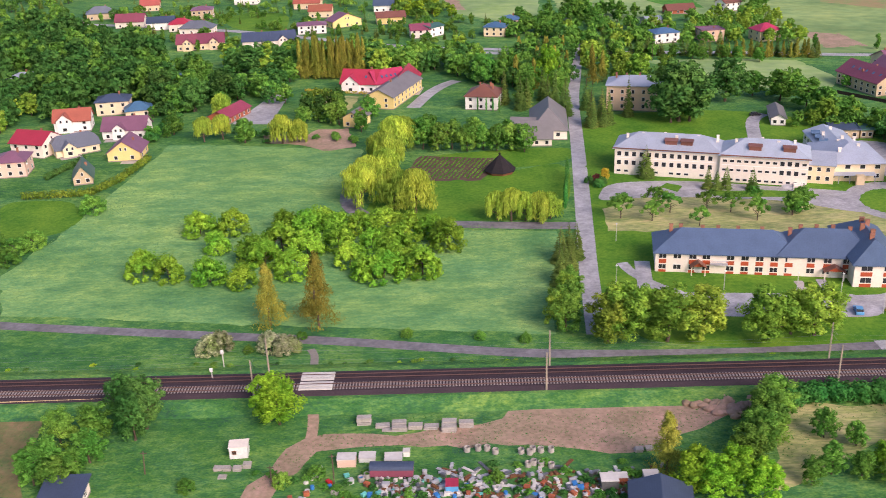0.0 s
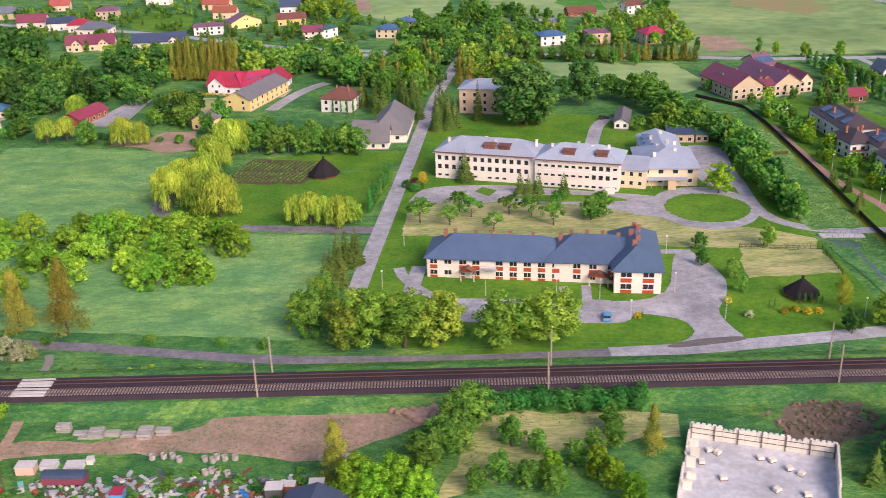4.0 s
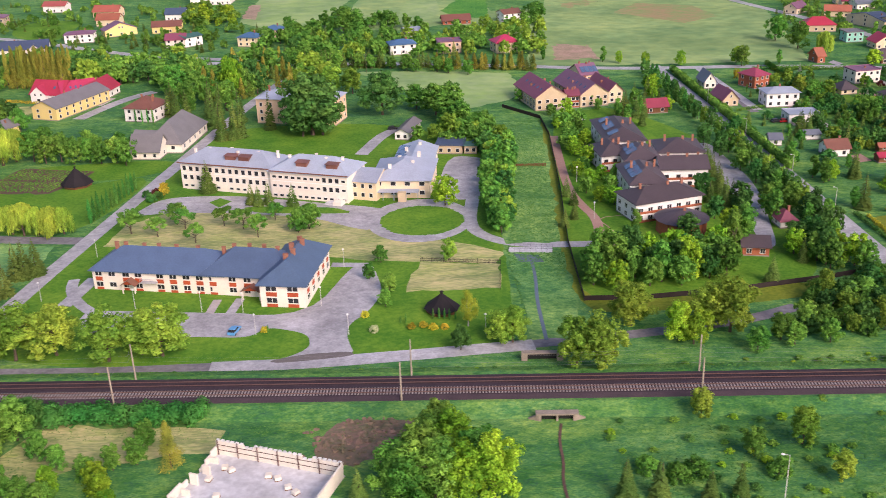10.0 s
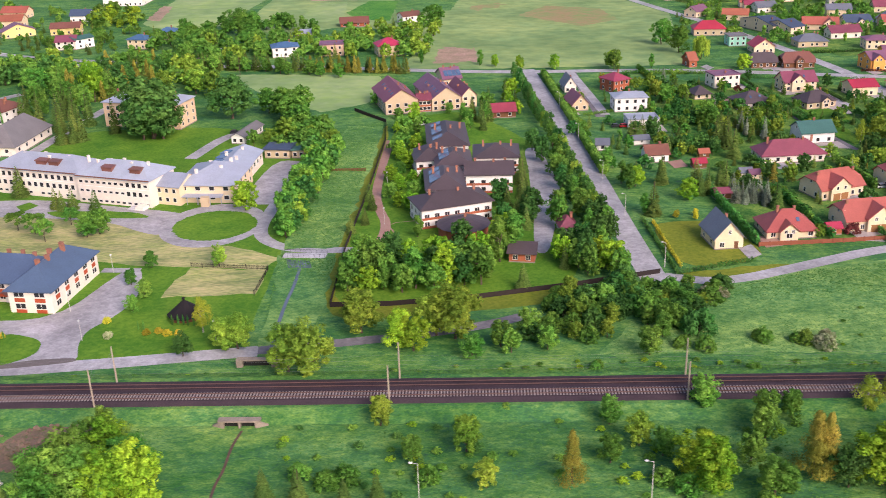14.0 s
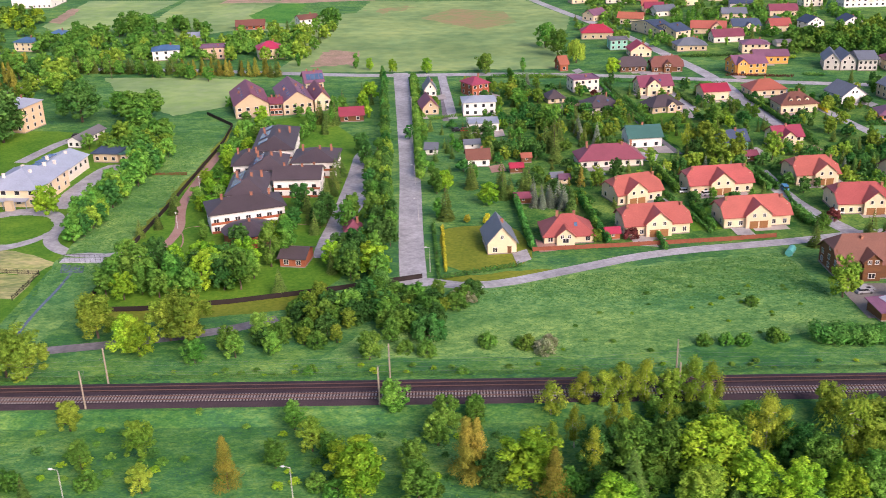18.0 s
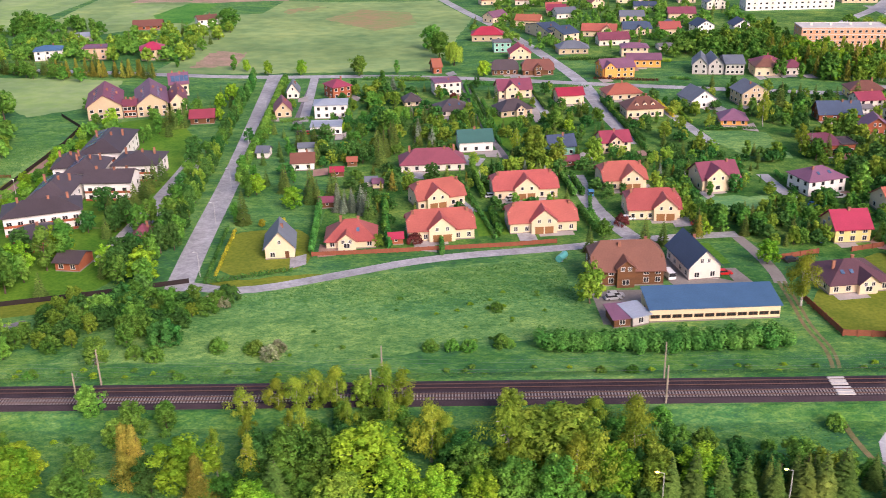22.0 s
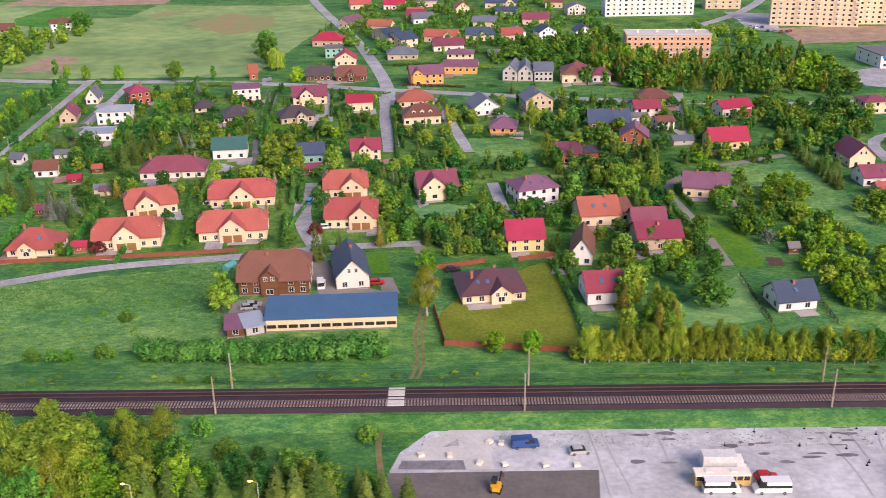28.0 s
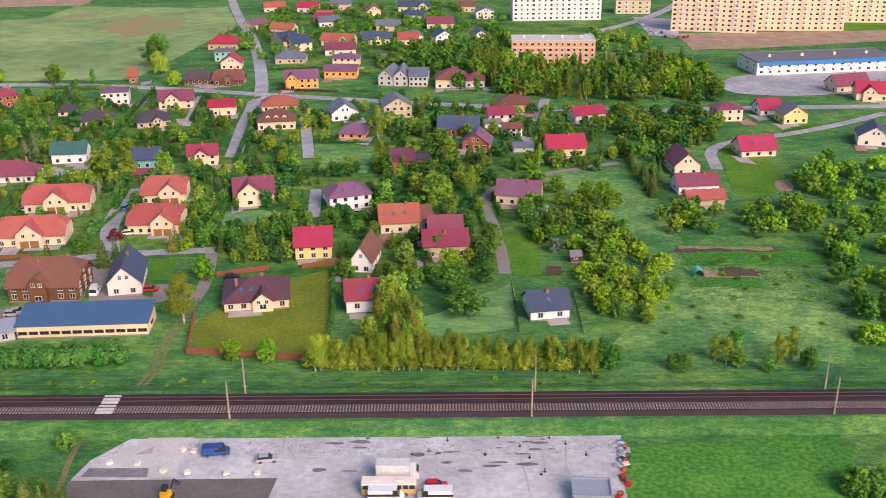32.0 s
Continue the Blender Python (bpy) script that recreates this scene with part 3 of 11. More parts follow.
def house(x, y, w, ang, d=9.0, e=3.2, rise=3.2, kind="gable", wall="wall_cream", roof="roof_red", n=3, sides=2, floors=(1.5,), over=0.6,
          chim=((0.2, 0.55),), sky=0, door=0.0, attic=1, bay=None, garage=0, label="", name="house", frame_mat="frame_white", ww=1.4, hh=1.5, group="", dormers=0):
    """A house with its front foot's middle at x, y; w wide, d deep; bay: (place, width, height to eave) of a front gable; sky: skylights."""
    if name == "house" and x > 240:
        w, d, e, rise = w * 0.93, d * 0.9, e * 0.95, rise * 0.9
    root = thing(name, x, y, ang, label or told(wall, roof, kind, floors), "house", group)
    volume(root, kind, w, d, e, rise, wall, roof, over)
    across, n_disc = min(w, d), max(1, round(max(w, d) / min(w, d)))
    for i in range(n_disc):
        f = (i + 0.5) / n_disc
        u, v = (-w / 2 + w * f, d / 2) if w >= d else (0, d * f)
        q = root.matrix_basis @ Vector((u, v, 0))
        TAKEN.append((q.x, q.y, across * 0.62 + 1.0))
    bm = bmesh.new()
    for a in ((-w / 2 - 0.06, w / 2 + 0.06, -0.06, 0.0), (-w / 2 - 0.06, -w / 2, 0.003, d), (w / 2, w / 2 + 0.06, 0.003, d)):
        box(bm, *a, -0.6, 0.35)
    part("plinth", bm, "plinth", root)
    if w > 8 and e < 5.3 and name == "house" and y < 330:
        bm = bmesh.new()
        side = 1 if int(x * 3) % 2 else -1
        box(bm, side * w * 0.18 - w * 0.26, side * w * 0.18 + w * 0.26, -3.2, -0.07, -0.5, 0.1)
        box(bm, side * w * 0.18 - 0.9, side * w * 0.18 + 0.9, -3.7, -3.2, -0.5, -0.02)
        part("terrace", bm, "paving", root, "paved terrace with a low step")
    bx = None
    if bay:
        px, bw, be = bay
        bx = px * w
        rb = min(bw * 0.42, e + rise - be - 0.2) if be + bw * 0.42 > e + rise else bw * 0.42
        m = pose(bx, -1.2, 0)
        volume(root, "gable_y", bw, d * 0.5 + 1.2, be, rb, wall, roof, 0.5, at=m)
        add_window_at(root, pose(-bw * 0.2, 0, be - 0.4), m, 1.0, 1.2, frame_mat)
        add_window_at(root, pose(bw * 0.2, 0, be - 0.4), m, 1.0, 1.2, frame_mat)
        if garage:
            for gi in range(garage):
                add_door(root, bx + (gi - (garage - 1) / 2) * 2.9, -1.2, 0, 2.5, 2.2, "garage_door", "garage_door")
        else:
            add_window_at(root, pose(0, 0, 1.5), m, 1.8, 1.5, frame_mat)
    for z in floors:
        for i in range(n):
            px = -w / 2 + w * (i + 0.5) / n
            if bx is not None and abs(px - bx) < bay[1] / 2 + 0.7:
                continue
            if z == floors[0] and door and abs(px - door * w) < 1.3:
                continue
            add_window(root, px, 0, z, 0, ww, hh, frame_mat)
        for s, turn in ((-1, -90), (1, 90)):
            for i in range(sides):
                add_window(root, s * w / 2, d * (i + 0.5) / sides, z, turn, ww, hh, frame_mat)
    if door:
        add_door(root, door * w, 0)
    if attic and kind in ("gable", "half") and rise > 2.2:
        for s, turn in ((-1, -90), (1, 90)):
            add_window(root, s * w / 2, d / 2, e + rise * 0.3, turn, 1.0, 1.2, frame_mat)
    if attic and kind == "gable_y" and rise > 2.2:
        for sx in ((-0.9, 0.9) if w > 8 else (0,)):
            add_window(root, sx, 0, e + rise * 0.3, 0, 0.9, 1.3, frame_mat)
    half = (d if kind in ("gable", "hip", "half") else w) / 2
    for cx, cy in chim:
        drop = abs(cy - 0.5) * d if kind in ("gable", "hip", "half") else abs(cx) * w
        chimney(root, cx * w, cy * d, e + rise * max(0, 1 - drop / half) if kind != "flat" else e)
    for i in range(dormers):
        m = pose((i - (dormers - 1) / 2) * w * 0.22, d * 0.1, e + 0.2)
        volume(root, "gable_y", 1.7, d * 0.3, 1.3, 0.7, wall, roof, 0.25, at=m, base=-0.4)
        add_window_at(root, pose(0, 0, 0.75), m, 1.0, 0.9, frame_mat)
    for i in range(sky):
        px = (i - (sky - 1) / 2) * w * 0.6 / max(sky, 2)
        if kind in ("gable", "half", "hip") and (bx is None or abs(px - bx) > bay[1] / 2):
            skylight(root, px, d * 0.22, e + rise * 0.44 + 0.22, math.degrees(math.atan2(rise, d / 2)))
    return root


# ---- trees ----
PROTO = {}
LEVEL = [0]  # how coarse the crowns are: 0 near to 3 far


class Foliage:
    """A bag of leaf sprays that becomes one mesh."""

    def __init__(self):
        self.sprays = []

    def mesh(self, name, mat):
        v = np.concatenate(self.sprays).reshape(-1, 3)
        return soup(name, v, np.arange(len(v)).reshape(-1, 3), [MATS[mat]])


def soup(name, verts, tris, mats, slots=None):
    """A mesh from arrays of corners and triangles."""
    me = bpy.data.meshes.new(name)
    me.vertices.add(len(verts))
    me.vertices.foreach_set("co", np.ascontiguousarray(verts, dtype=np.float32).ravel())
    me.loops.add(len(tris) * 3)
    me.loops.foreach_set("vertex_index", np.ascontiguousarray(tris, dtype=np.int32).ravel())
    me.polygons.add(len(tris))
    me.polygons.foreach_set("loop_start", np.arange(len(tris), dtype=np.int32) * 3)
    for m in mats:
        me.materials.append(m)
    if slots is not None:
        me.polygons.foreach_set("material_index", np.ascontiguousarray(slots, dtype=np.int32))
    me.update()
    return me


FINE = ((3.6, 0.53), (2.1, 0.7), (1.05, 0.97), (0.42, 1.5), (0.2, 2.1))  # sprays and their size, from near trees to the farthest


def unit(v):
    return v / np.maximum(np.linalg.norm(v, axis=1, keepdims=True), 1e-6)


def leaves(bag, rnd, c, r, n, size, droop=0.0, flat=1.0):
    """n small leaf sprays in the outer part of an uneven lump."""
    n, size = max(4, int(n * FINE[LEVEL[0]][0])), size * FINE[LEVEL[0]][1]
    g = np.random.default_rng(rnd.randrange(1 << 30))
    u = unit(g.normal(size=(n, 3)))
    p = np.array(c) + u * np.array(r) * (g.random((n, 1)) ** 0.33)
    nrm = unit(u * 1.5 + g.normal(size=(n, 3)) * 0.5 + np.array((0, 0, 0.35)))
    t = unit(np.cross(nrm, g.normal(size=(n, 3))))
    b = np.cross(nrm, t)
    s = size * g.uniform(0.6, 1.35, (n, 1))
    if droop:
        t = unit(u * np.array((0.25, 0.25, 0)) + np.array((0, 0, -1.0))) * (1 + droop)
        b = unit(np.cross(nrm, np.array((0, 0, 1.0)) + g.normal(size=(n, 3)) * 0.1)) * 0.55
    bag.sprays.append(np.stack((p - (t * 0.8 + b * 0.75) * s, p + (b * 0.75 - t * 0.55) * s, p + (t * 1.1 + nrm * 0.2) * s), 1))


def trunk_mesh(rnd, h, r, limbs, spread, bark):
    bm = bmesh.new()
    p, rad = Vector((0, 0, -0.3)), r
    for i in range(4):
        q = p + Vector((rnd.gauss(0, 0.02) * h, rnd.gauss(0, 0.02) * h, (h + 0.3) / 4))
        tube(bm, p, q, rad, rad * 0.75, 6)
        p, rad = q, rad * 0.75
    for i in range(limbs):
        z = h * rnd.uniform(0.35, 0.95)
        a = rnd.random() * 6.28
        s = spread * rnd.uniform(0.5, 0.9)
        tube(bm, (0, 0, z), (math.cos(a) * s, math.sin(a) * s, z + s * rnd.uniform(0.4, 0.9)), r * 0.4, r * 0.1, 4)
    return mesh_of("trunk", bm, bark)


def proto(kind, variant, level=0):
    """Trunk and crown meshes of a tree ten metres high."""
    key = (kind, variant, level)
    LEVEL[0] = level
    if key in PROTO:
        return PROTO[key]
    rnd = random.Random(sum(map(ord, kind)) * 31 + variant * 7)
    bm = Foliage()
    bark = "bark"
    if kind in ("round", "bright", "dark", "olive", "red", "blossom", "yellow", "silverleaf"):
        tr = trunk_mesh(rnd, 5.5, 0.26, 7 if level < 3 else 2, 3.0, bark)
        p1, p2, n = rnd.random() * 6.28, rnd.random() * 6.28, (40, 38, 34, 22, 16)[level]
        for i in range(n):
            zz = (i + rnd.random()) / n
            a = i * 2.4 + rnd.gauss(0, 0.4)
            out = 1 + 0.16 * math.sin(2 * a + p1) + 0.12 * math.sin(3 * a + p2)
            rr = 3.15 * out * math.sqrt(max(0.04, 1 - (zz * 1.55 - 0.62) ** 2)) * rnd.uniform(0.55, 1.05)
            s = rnd.uniform(0.62, 1.3)
            leaves(bm, rnd, (math.cos(a) * rr, math.sin(a) * rr, 1.7 + zz * 7.2 + rnd.gauss(0, 0.25)), (s, s, s * 0.8), 1300 / n, 0.4)
        leaves(bm, rnd, (0, 0, 5.2), (2.4, 2.4, 3.0), 210, 0.5)
        leaf = {"round": "leaf_green", "bright": "leaf_bright", "dark": "leaf_dark", "olive": "leaf_olive", "red": "leaf_red", "blossom": "blossom", "yellow": "leaf_yellow", "silverleaf": "leaf_silver"}[kind]
    elif kind == "oval":
        tr = trunk_mesh(rnd, 6.5, 0.22, 7, 2.0, bark)
        for i in range(15):
            a, zz = rnd.random() * 6.28, i / 14
            rr = 1.75 * math.sin(0.35 + zz * 2.6) * rnd.uniform(0.3, 1)
            s = rnd.uniform(0.9, 1.4)
            leaves(bm, rnd, (math.cos(a) * rr, math.sin(a) * rr, 1.9 + zz * 7.2), (s, s, s * 1.1), 80, 0.4)
        leaf = "leaf_green"
    elif kind in ("birch", "larch"):
        tr = trunk_mesh(rnd, 8.5, 0.16, 6, 1.3, "bark_birch" if kind == "birch" else bark)
        for i in range(30 if kind == "birch" else 46):
            a, zz = rnd.random() * 6.28, i / (29 if kind == "birch" else 45)
            if kind == "birch":
                rr, q = 2.1 * math.sin(0.6 + zz * 2.35) * rnd.uniform(0.1, 1), rnd.uniform(0.6, 1.05)
                leaves(bm, rnd, (math.cos(a) * rr, math.sin(a) * rr, 2.3 + zz * 7.1 + rnd.gauss(0, 0.3)), (q, q, q * 1.2), 42, 0.26, 0.3)
            else:
                rr, q = 1.75 * (1 - zz * 0.88) * rnd.uniform(0.2, 1), 1.2 - zz * 0.75
                leaves(bm, rnd, (math.cos(a) * rr, math.sin(a) * rr, 1.0 + zz * 8.6), (q, q, 0.7), 46, 0.24, 0.1)
        leaf = "leaf_birch" if kind == "birch" else "leaf_brown"
    elif kind == "willow":
        tr = trunk_mesh(rnd, 4.5, 0.4, 8, 3.0, bark)
        for i in range(22):
            a, rr = rnd.random() * 6.28, rnd.uniform(0.4, 3.4)
            top = 8.4 - rr * rr * 0.2
            for s in range(3):
                leaves(bm, rnd, (math.cos(a) * rr, math.sin(a) * rr, top - s * 1.8 * rr / 3.6 - s * 0.5), (1.35, 1.35, 1.2), 60, 0.36, 0.7)
        leaf = "leaf_willow"
    elif kind in ("spruce", "silver"):
        tr = trunk_mesh(rnd, 9, 0.17, 0, 1, bark)
        for i in range(24):
            zz = i / 23
            r = 2.15 * (1 - zz) ** 0.9 + 0.12
            for j in range(max(5, int((34 if level == 0 else 26 if level == 1 else 16) * (1 - zz) + 5))):
                a = rnd.random() * 6.28
                o = r * rnd.uniform(0.55, 1.05)
                z = 0.7 + zz * 9.1 - o * 0.18
                d, s = Vector((math.cos(a), math.sin(a), -0.25)), Vector((-math.sin(a), math.cos(a), 0))
                p = Vector((math.cos(a) * o * 0.25, math.sin(a) * o * 0.25, z + 0.15))
                L = o * 0.85
                for k in range(2 if level < 3 else 1):
                    o1, w1 = rnd.uniform(0.1, 0.35) * L, (0.14 + L * 0.27) * (1 if level < 3 else 1.6)
                    tip = p + d * L * rnd.uniform(0.85, 1.1) + s * rnd.gauss(0, 0.12) * L
                    bm.sprays.append(np.array([[p + d * o1, p + d * L * 0.6 - s * w1 - Vector((0, 0, 0.08)), tip], [p + d * o1 + Vector((0, 0, 0.1)), tip, p + d * L * 0.6 + s * w1]]))
        leaf = "leaf_spruce" if kind == "spruce" else "leaf_silver"
    elif kind == "thuja":
        tr = trunk_mesh(rnd, 7, 0.16, 0, 1, bark)
        for i in range(14):
            zz = i / 13
            r = 1.25 * math.sin(0.5 + zz * 2.55)
            leaves(bm, rnd, (0, 0, 0.8 + zz * 8.6), (r, r, 0.8), 46, 0.34)
        leaf = "leaf_thuja"
    elif kind in ("bush", "bushbright", "bushdark", "bushblossom", "bushyellow", "bushred", "bushfresh"):
        tr = trunk_mesh(rnd, 3.5, 0.2, 9 if level < 3 else 2, 3.6, bark)
        for i in range(26):
            a, rr = i * 2.4 + rnd.gauss(0, 0.5), 3.9 * math.sqrt((i + 0.5) / 26) * rnd.uniform(0.8, 1.1)
            s = rnd.uniform(0.9, 1.6)
            leaves(bm, rnd, (math.cos(a) * rr, math.sin(a) * rr, 1.1 + (4.9 * (1 - (rr / 4.6) ** 2)) * rnd.uniform(0.55, 1.15)), (s, s, s * 0.9), 38, 0.5)
        for i in range(11 if level < 3 else 0):
            a = i * 0.571 + rnd.gauss(0, 0.15)
            leaves(bm, rnd, (math.cos(a) * 3.7, math.sin(a) * 3.7, rnd.uniform(0.9, 1.9)), (1.1, 1.1, 0.95), 26, 0.46)
        leaf = {"bush": "leaf_green", "bushbright": "leaf_bright", "bushdark": "leaf_dark", "bushblossom": "blossom", "bushyellow": "leaf_yellow", "bushred": "leaf_red", "bushfresh": "leaf_fresh"}[kind]
    else:  # orchard: low, spreading and open
        tr = trunk_mesh(rnd, 4.2, 0.3, 9, 3.4, bark)
        for i in range(24):
            a, rr = i * 2.4 + rnd.gauss(0, 0.5), 4.2 * math.sqrt((i + 0.5) / 24) * rnd.uniform(0.8, 1.1)
            s = rnd.uniform(0.8, 1.35)
            leaves(bm, rnd, (math.cos(a) * rr, math.sin(a) * rr, 3.2 + 5.2 * (1 - (rr / 5.4) ** 2) * rnd.uniform(0.6, 1.1)), (s, s, s * 0.75), 36, 0.46)
        leaf = "leaf_green"
    PROTO[key] = (tr, bm.mesh("crown", leaf))
    return PROTO[key]


KINDS = {
    "round": ("tree", "leafy green deciduous tree with a rounded crown"), "bright": ("tree", "bright yellow-green deciduous tree in fresh leaf"),
    # "dark" is a general broadleaf tree; linden is an added species name
    "dark": ("linden", "dark green dense deciduous tree"), "olive": ("tree", "olive green deciduous tree with an open crown"),
    "oval": ("tree", "slender green deciduous tree with an oval crown"), "birch": ("birch", "olive-yellow birch with thin pale trunk"),
    "larch": ("larch", "brownish conical larch with loose branches"), "willow": ("willow", "yellow-green weeping willow with hanging branches"),
    "spruce": ("spruce", "dark green conical spruce"), "silver": ("spruce", "silvery blue conical spruce"), "thuja": ("thuja", "narrow green columnar thuja"),
    "bush": ("bush", "wide green leafy bush"), "bushfresh": ("bush", "wide rounded fresh green bush in a meadow"), "bushbright": ("bush", "bright green leafy bush in fresh leaf"), "bushdark": ("bush", "dark green dense bush"),
    "bushblossom": ("bush", "wide bush covered in pale blossom"), "bushyellow": ("bush", "golden yellow ornamental bush"), "bushred": ("bush", "dark red ornamental bush"),
    "orchard": ("fruit_tree", "low spreading green fruit tree"), "red": ("tree", "small dark red-leaved garden tree"), "blossom": ("tree", "tree covered in pale blossom"),
    "yellow": ("tree", "small golden-leaved garden tree"), "silverleaf": ("tree", "pale silvery-leaved tree in a garden"),
}
TREES = random.Random(5)


def tree(kind, x, y, h=9.0, wide=1.0, group=""):
    """A tree of that height; wide: its breadth beside the usual one."""
    tr, cr = proto(kind, TREES.randrange(3), (0 if h > 8.5 else 1 if h > 4.5 else 2) if y < 48 else (1 if h > 12 or kind == "bushfresh" else 2) if y < 190 else (1 if h > 15 else 2 if h > 8 else 3))
    name, label = KINDS[kind]
    root = thing(name, x, y, TREES.uniform(0, 360), label, name.replace("_", " "), group)
    s = h / (10.0 if kind not in ("bush", "bushbright", "bushdark", "bushblossom", "bushyellow", "bushred", "bushfresh") else 8.0)
    root.scale = (s * wide * TREES.uniform(0.92, 1.08), s * wide * TREES.uniform(0.92, 1.08), s)
    part("trunk", tr, "bark", root)
    part("crown", cr, "leaf_green", root)
    return root


def trees(kind, pts, h=9.0, wide=1.0, jitter=0.15, group=""):
    for x, y in pts:
        tree(kind, x, y, h * TREES.uniform(1 - jitter, 1 + jitter), wide, group)


def line_of(kind, a, b, n, h=6.0, wide=1.0, off=0.6, group=""):
    for i in range(n):
        f = (i + 0.5) / n
        tree(kind, a[0] + (b[0] - a[0]) * f + TREES.uniform(-off, off), a[1] + (b[1] - a[1]) * f + TREES.uniform(-off, off), h * TREES.uniform(0.85, 1.15), wide, group)


def arrays(me):
    """Corner places and triangles of a mesh."""
    v = np.empty(len(me.vertices) * 3)
    me.vertices.foreach_get("co", v)
    me.calc_loop_triangles()
    t = np.empty(len(me.loop_triangles) * 3, int)
    me.loop_triangles.foreach_get("vertices", t)
    return v.reshape(-1, 3), t.reshape(-1, 3)


def wood(kinds, pts, n, h=10.0, wide=1.0, gap=3.0, solo=False, name="woodland", label="dense stand of green trees and shrubs"):
    """n trees scattered inside an outline, no two nearer than gap; solo: each a thing of its own."""
    xs, ys = [p[0] for p in pts], [p[1] for p in pts]
    put, tries, made = [], 0, []
    while len(put) < n and tries < n * 60:
        tries += 1
        x, y = TREES.uniform(min(xs), max(xs)), TREES.uniform(min(ys), max(ys))
        inside = False
        for (ax, ay), (bx, by) in zip(pts, pts[1:] + pts[:1]):
            if (ay > y) != (by > y) and x < (bx - ax) * (y - ay) / (by - ay) + ax:
                inside = not inside
        if inside and all((x - p) ** 2 + (y - q) ** 2 > (r + 0.8) ** 2 for p, q, r in TAKEN) and all((x - p) ** 2 + (y - q) ** 2 > gap * gap for p, q in put):
            put.append((x, y))
            kind, height = kinds[TREES.randrange(len(kinds))], h * TREES.uniform(0.75, 1.2)
            if solo:
                tree(kind, x, y, height, wide)
            else:
                made.append((kind, x, y, height))
    if solo or not made:
        return
    verts, tris, slots, index, mats = [], [], [], 0, []
    for kind, x, y, height in made:
        s = height / (8.0 if kind.startswith("bush") else 10.0)
        a = TREES.uniform(0, 6.28)
        for me in proto(kind, TREES.randrange(3), (3 if height < 2 else 2) if y < 70 else 3 if y < 260 or height > 11 else 4):
            v, t = arrays(me)
            c, si, w = math.cos(a), math.sin(a), s * wide
            verts.append(np.column_stack((x + w * (c * v[:, 0] - si * v[:, 1]), y + w * (si * v[:, 0] + c * v[:, 1]), land(x, y) + s * v[:, 2])))
            if me.materials[0] not in mats:
                mats.append(me.materials[0])
            tris.append(t + index)
            slots.append(np.full(len(t), mats.index(me.materials[0])))
            index += len(v)
    verts, tris, slots = np.concatenate(verts), np.concatenate(tris), np.concatenate(slots)
    me = soup(name, verts, tris, mats, slots)
    tagged(new(name, me), label, "trees", "", "stuff")


def hedge(pts, h=1.6, w=1.2, mat="leaf_thuja", label="clipped green hedge", dens=14):
    """A hedge of many leaf sprays along a line."""
    rnd = random.Random(int(pts[0][0] * 7 + pts[0][1]))
    root = thing("hedge", pts[0][0], pts[0][1], 0, label, "hedge")
    core, bm = bmesh.new(), Foliage()
    LEVEL[0] = 1 if pts[0][1] < 60 else 2
    zo, (ox, oy) = land(*pts[0]), pts[0]
    for a, b in zip(pts, pts[1:]):
        L = math.dist(a, b)
        d = ((b[0] - a[0]) / L, (b[1] - a[1]) / L)
        for i in range(max(1, int(L / 1.0))):
            f = (i + 0.5) / max(1, int(L / 1.0))
            x, y = a[0] + (b[0] - a[0]) * f, a[1] + (b[1] - a[1]) * f
            z = land(x, y) - zo
            g, wob = rnd.uniform(0.8, 1.15) if h > 3.9 else rnd.uniform(0.95, 1.05), w * 0.14 if h > 3.9 else 0.03
            leaves(bm, rnd, (x - ox + rnd.gauss(0, wob), y - oy + rnd.gauss(0, wob), z + h * 0.5 * g), ((1.8 if h > 3.9 else 0.9) * abs(d[0]) + w * 0.5 * abs(d[1]), (1.8 if h > 3.9 else 0.9) * abs(d[1]) + w * 0.5 * abs(d[0]), h * 0.5 * g), int(dens * h), 0.3 if h < 2.6 else 0.45)
            tube(core, (x - ox, y - oy, z - 0.2), (x - ox, y - oy, z + h * 0.8), 0.05, 0.03, 4)
    tagged(part("stem", core, "bark", root), "", "", "", "stuff")
    part("foliage", bm.mesh("foliage", mat), mat, root)
    return root


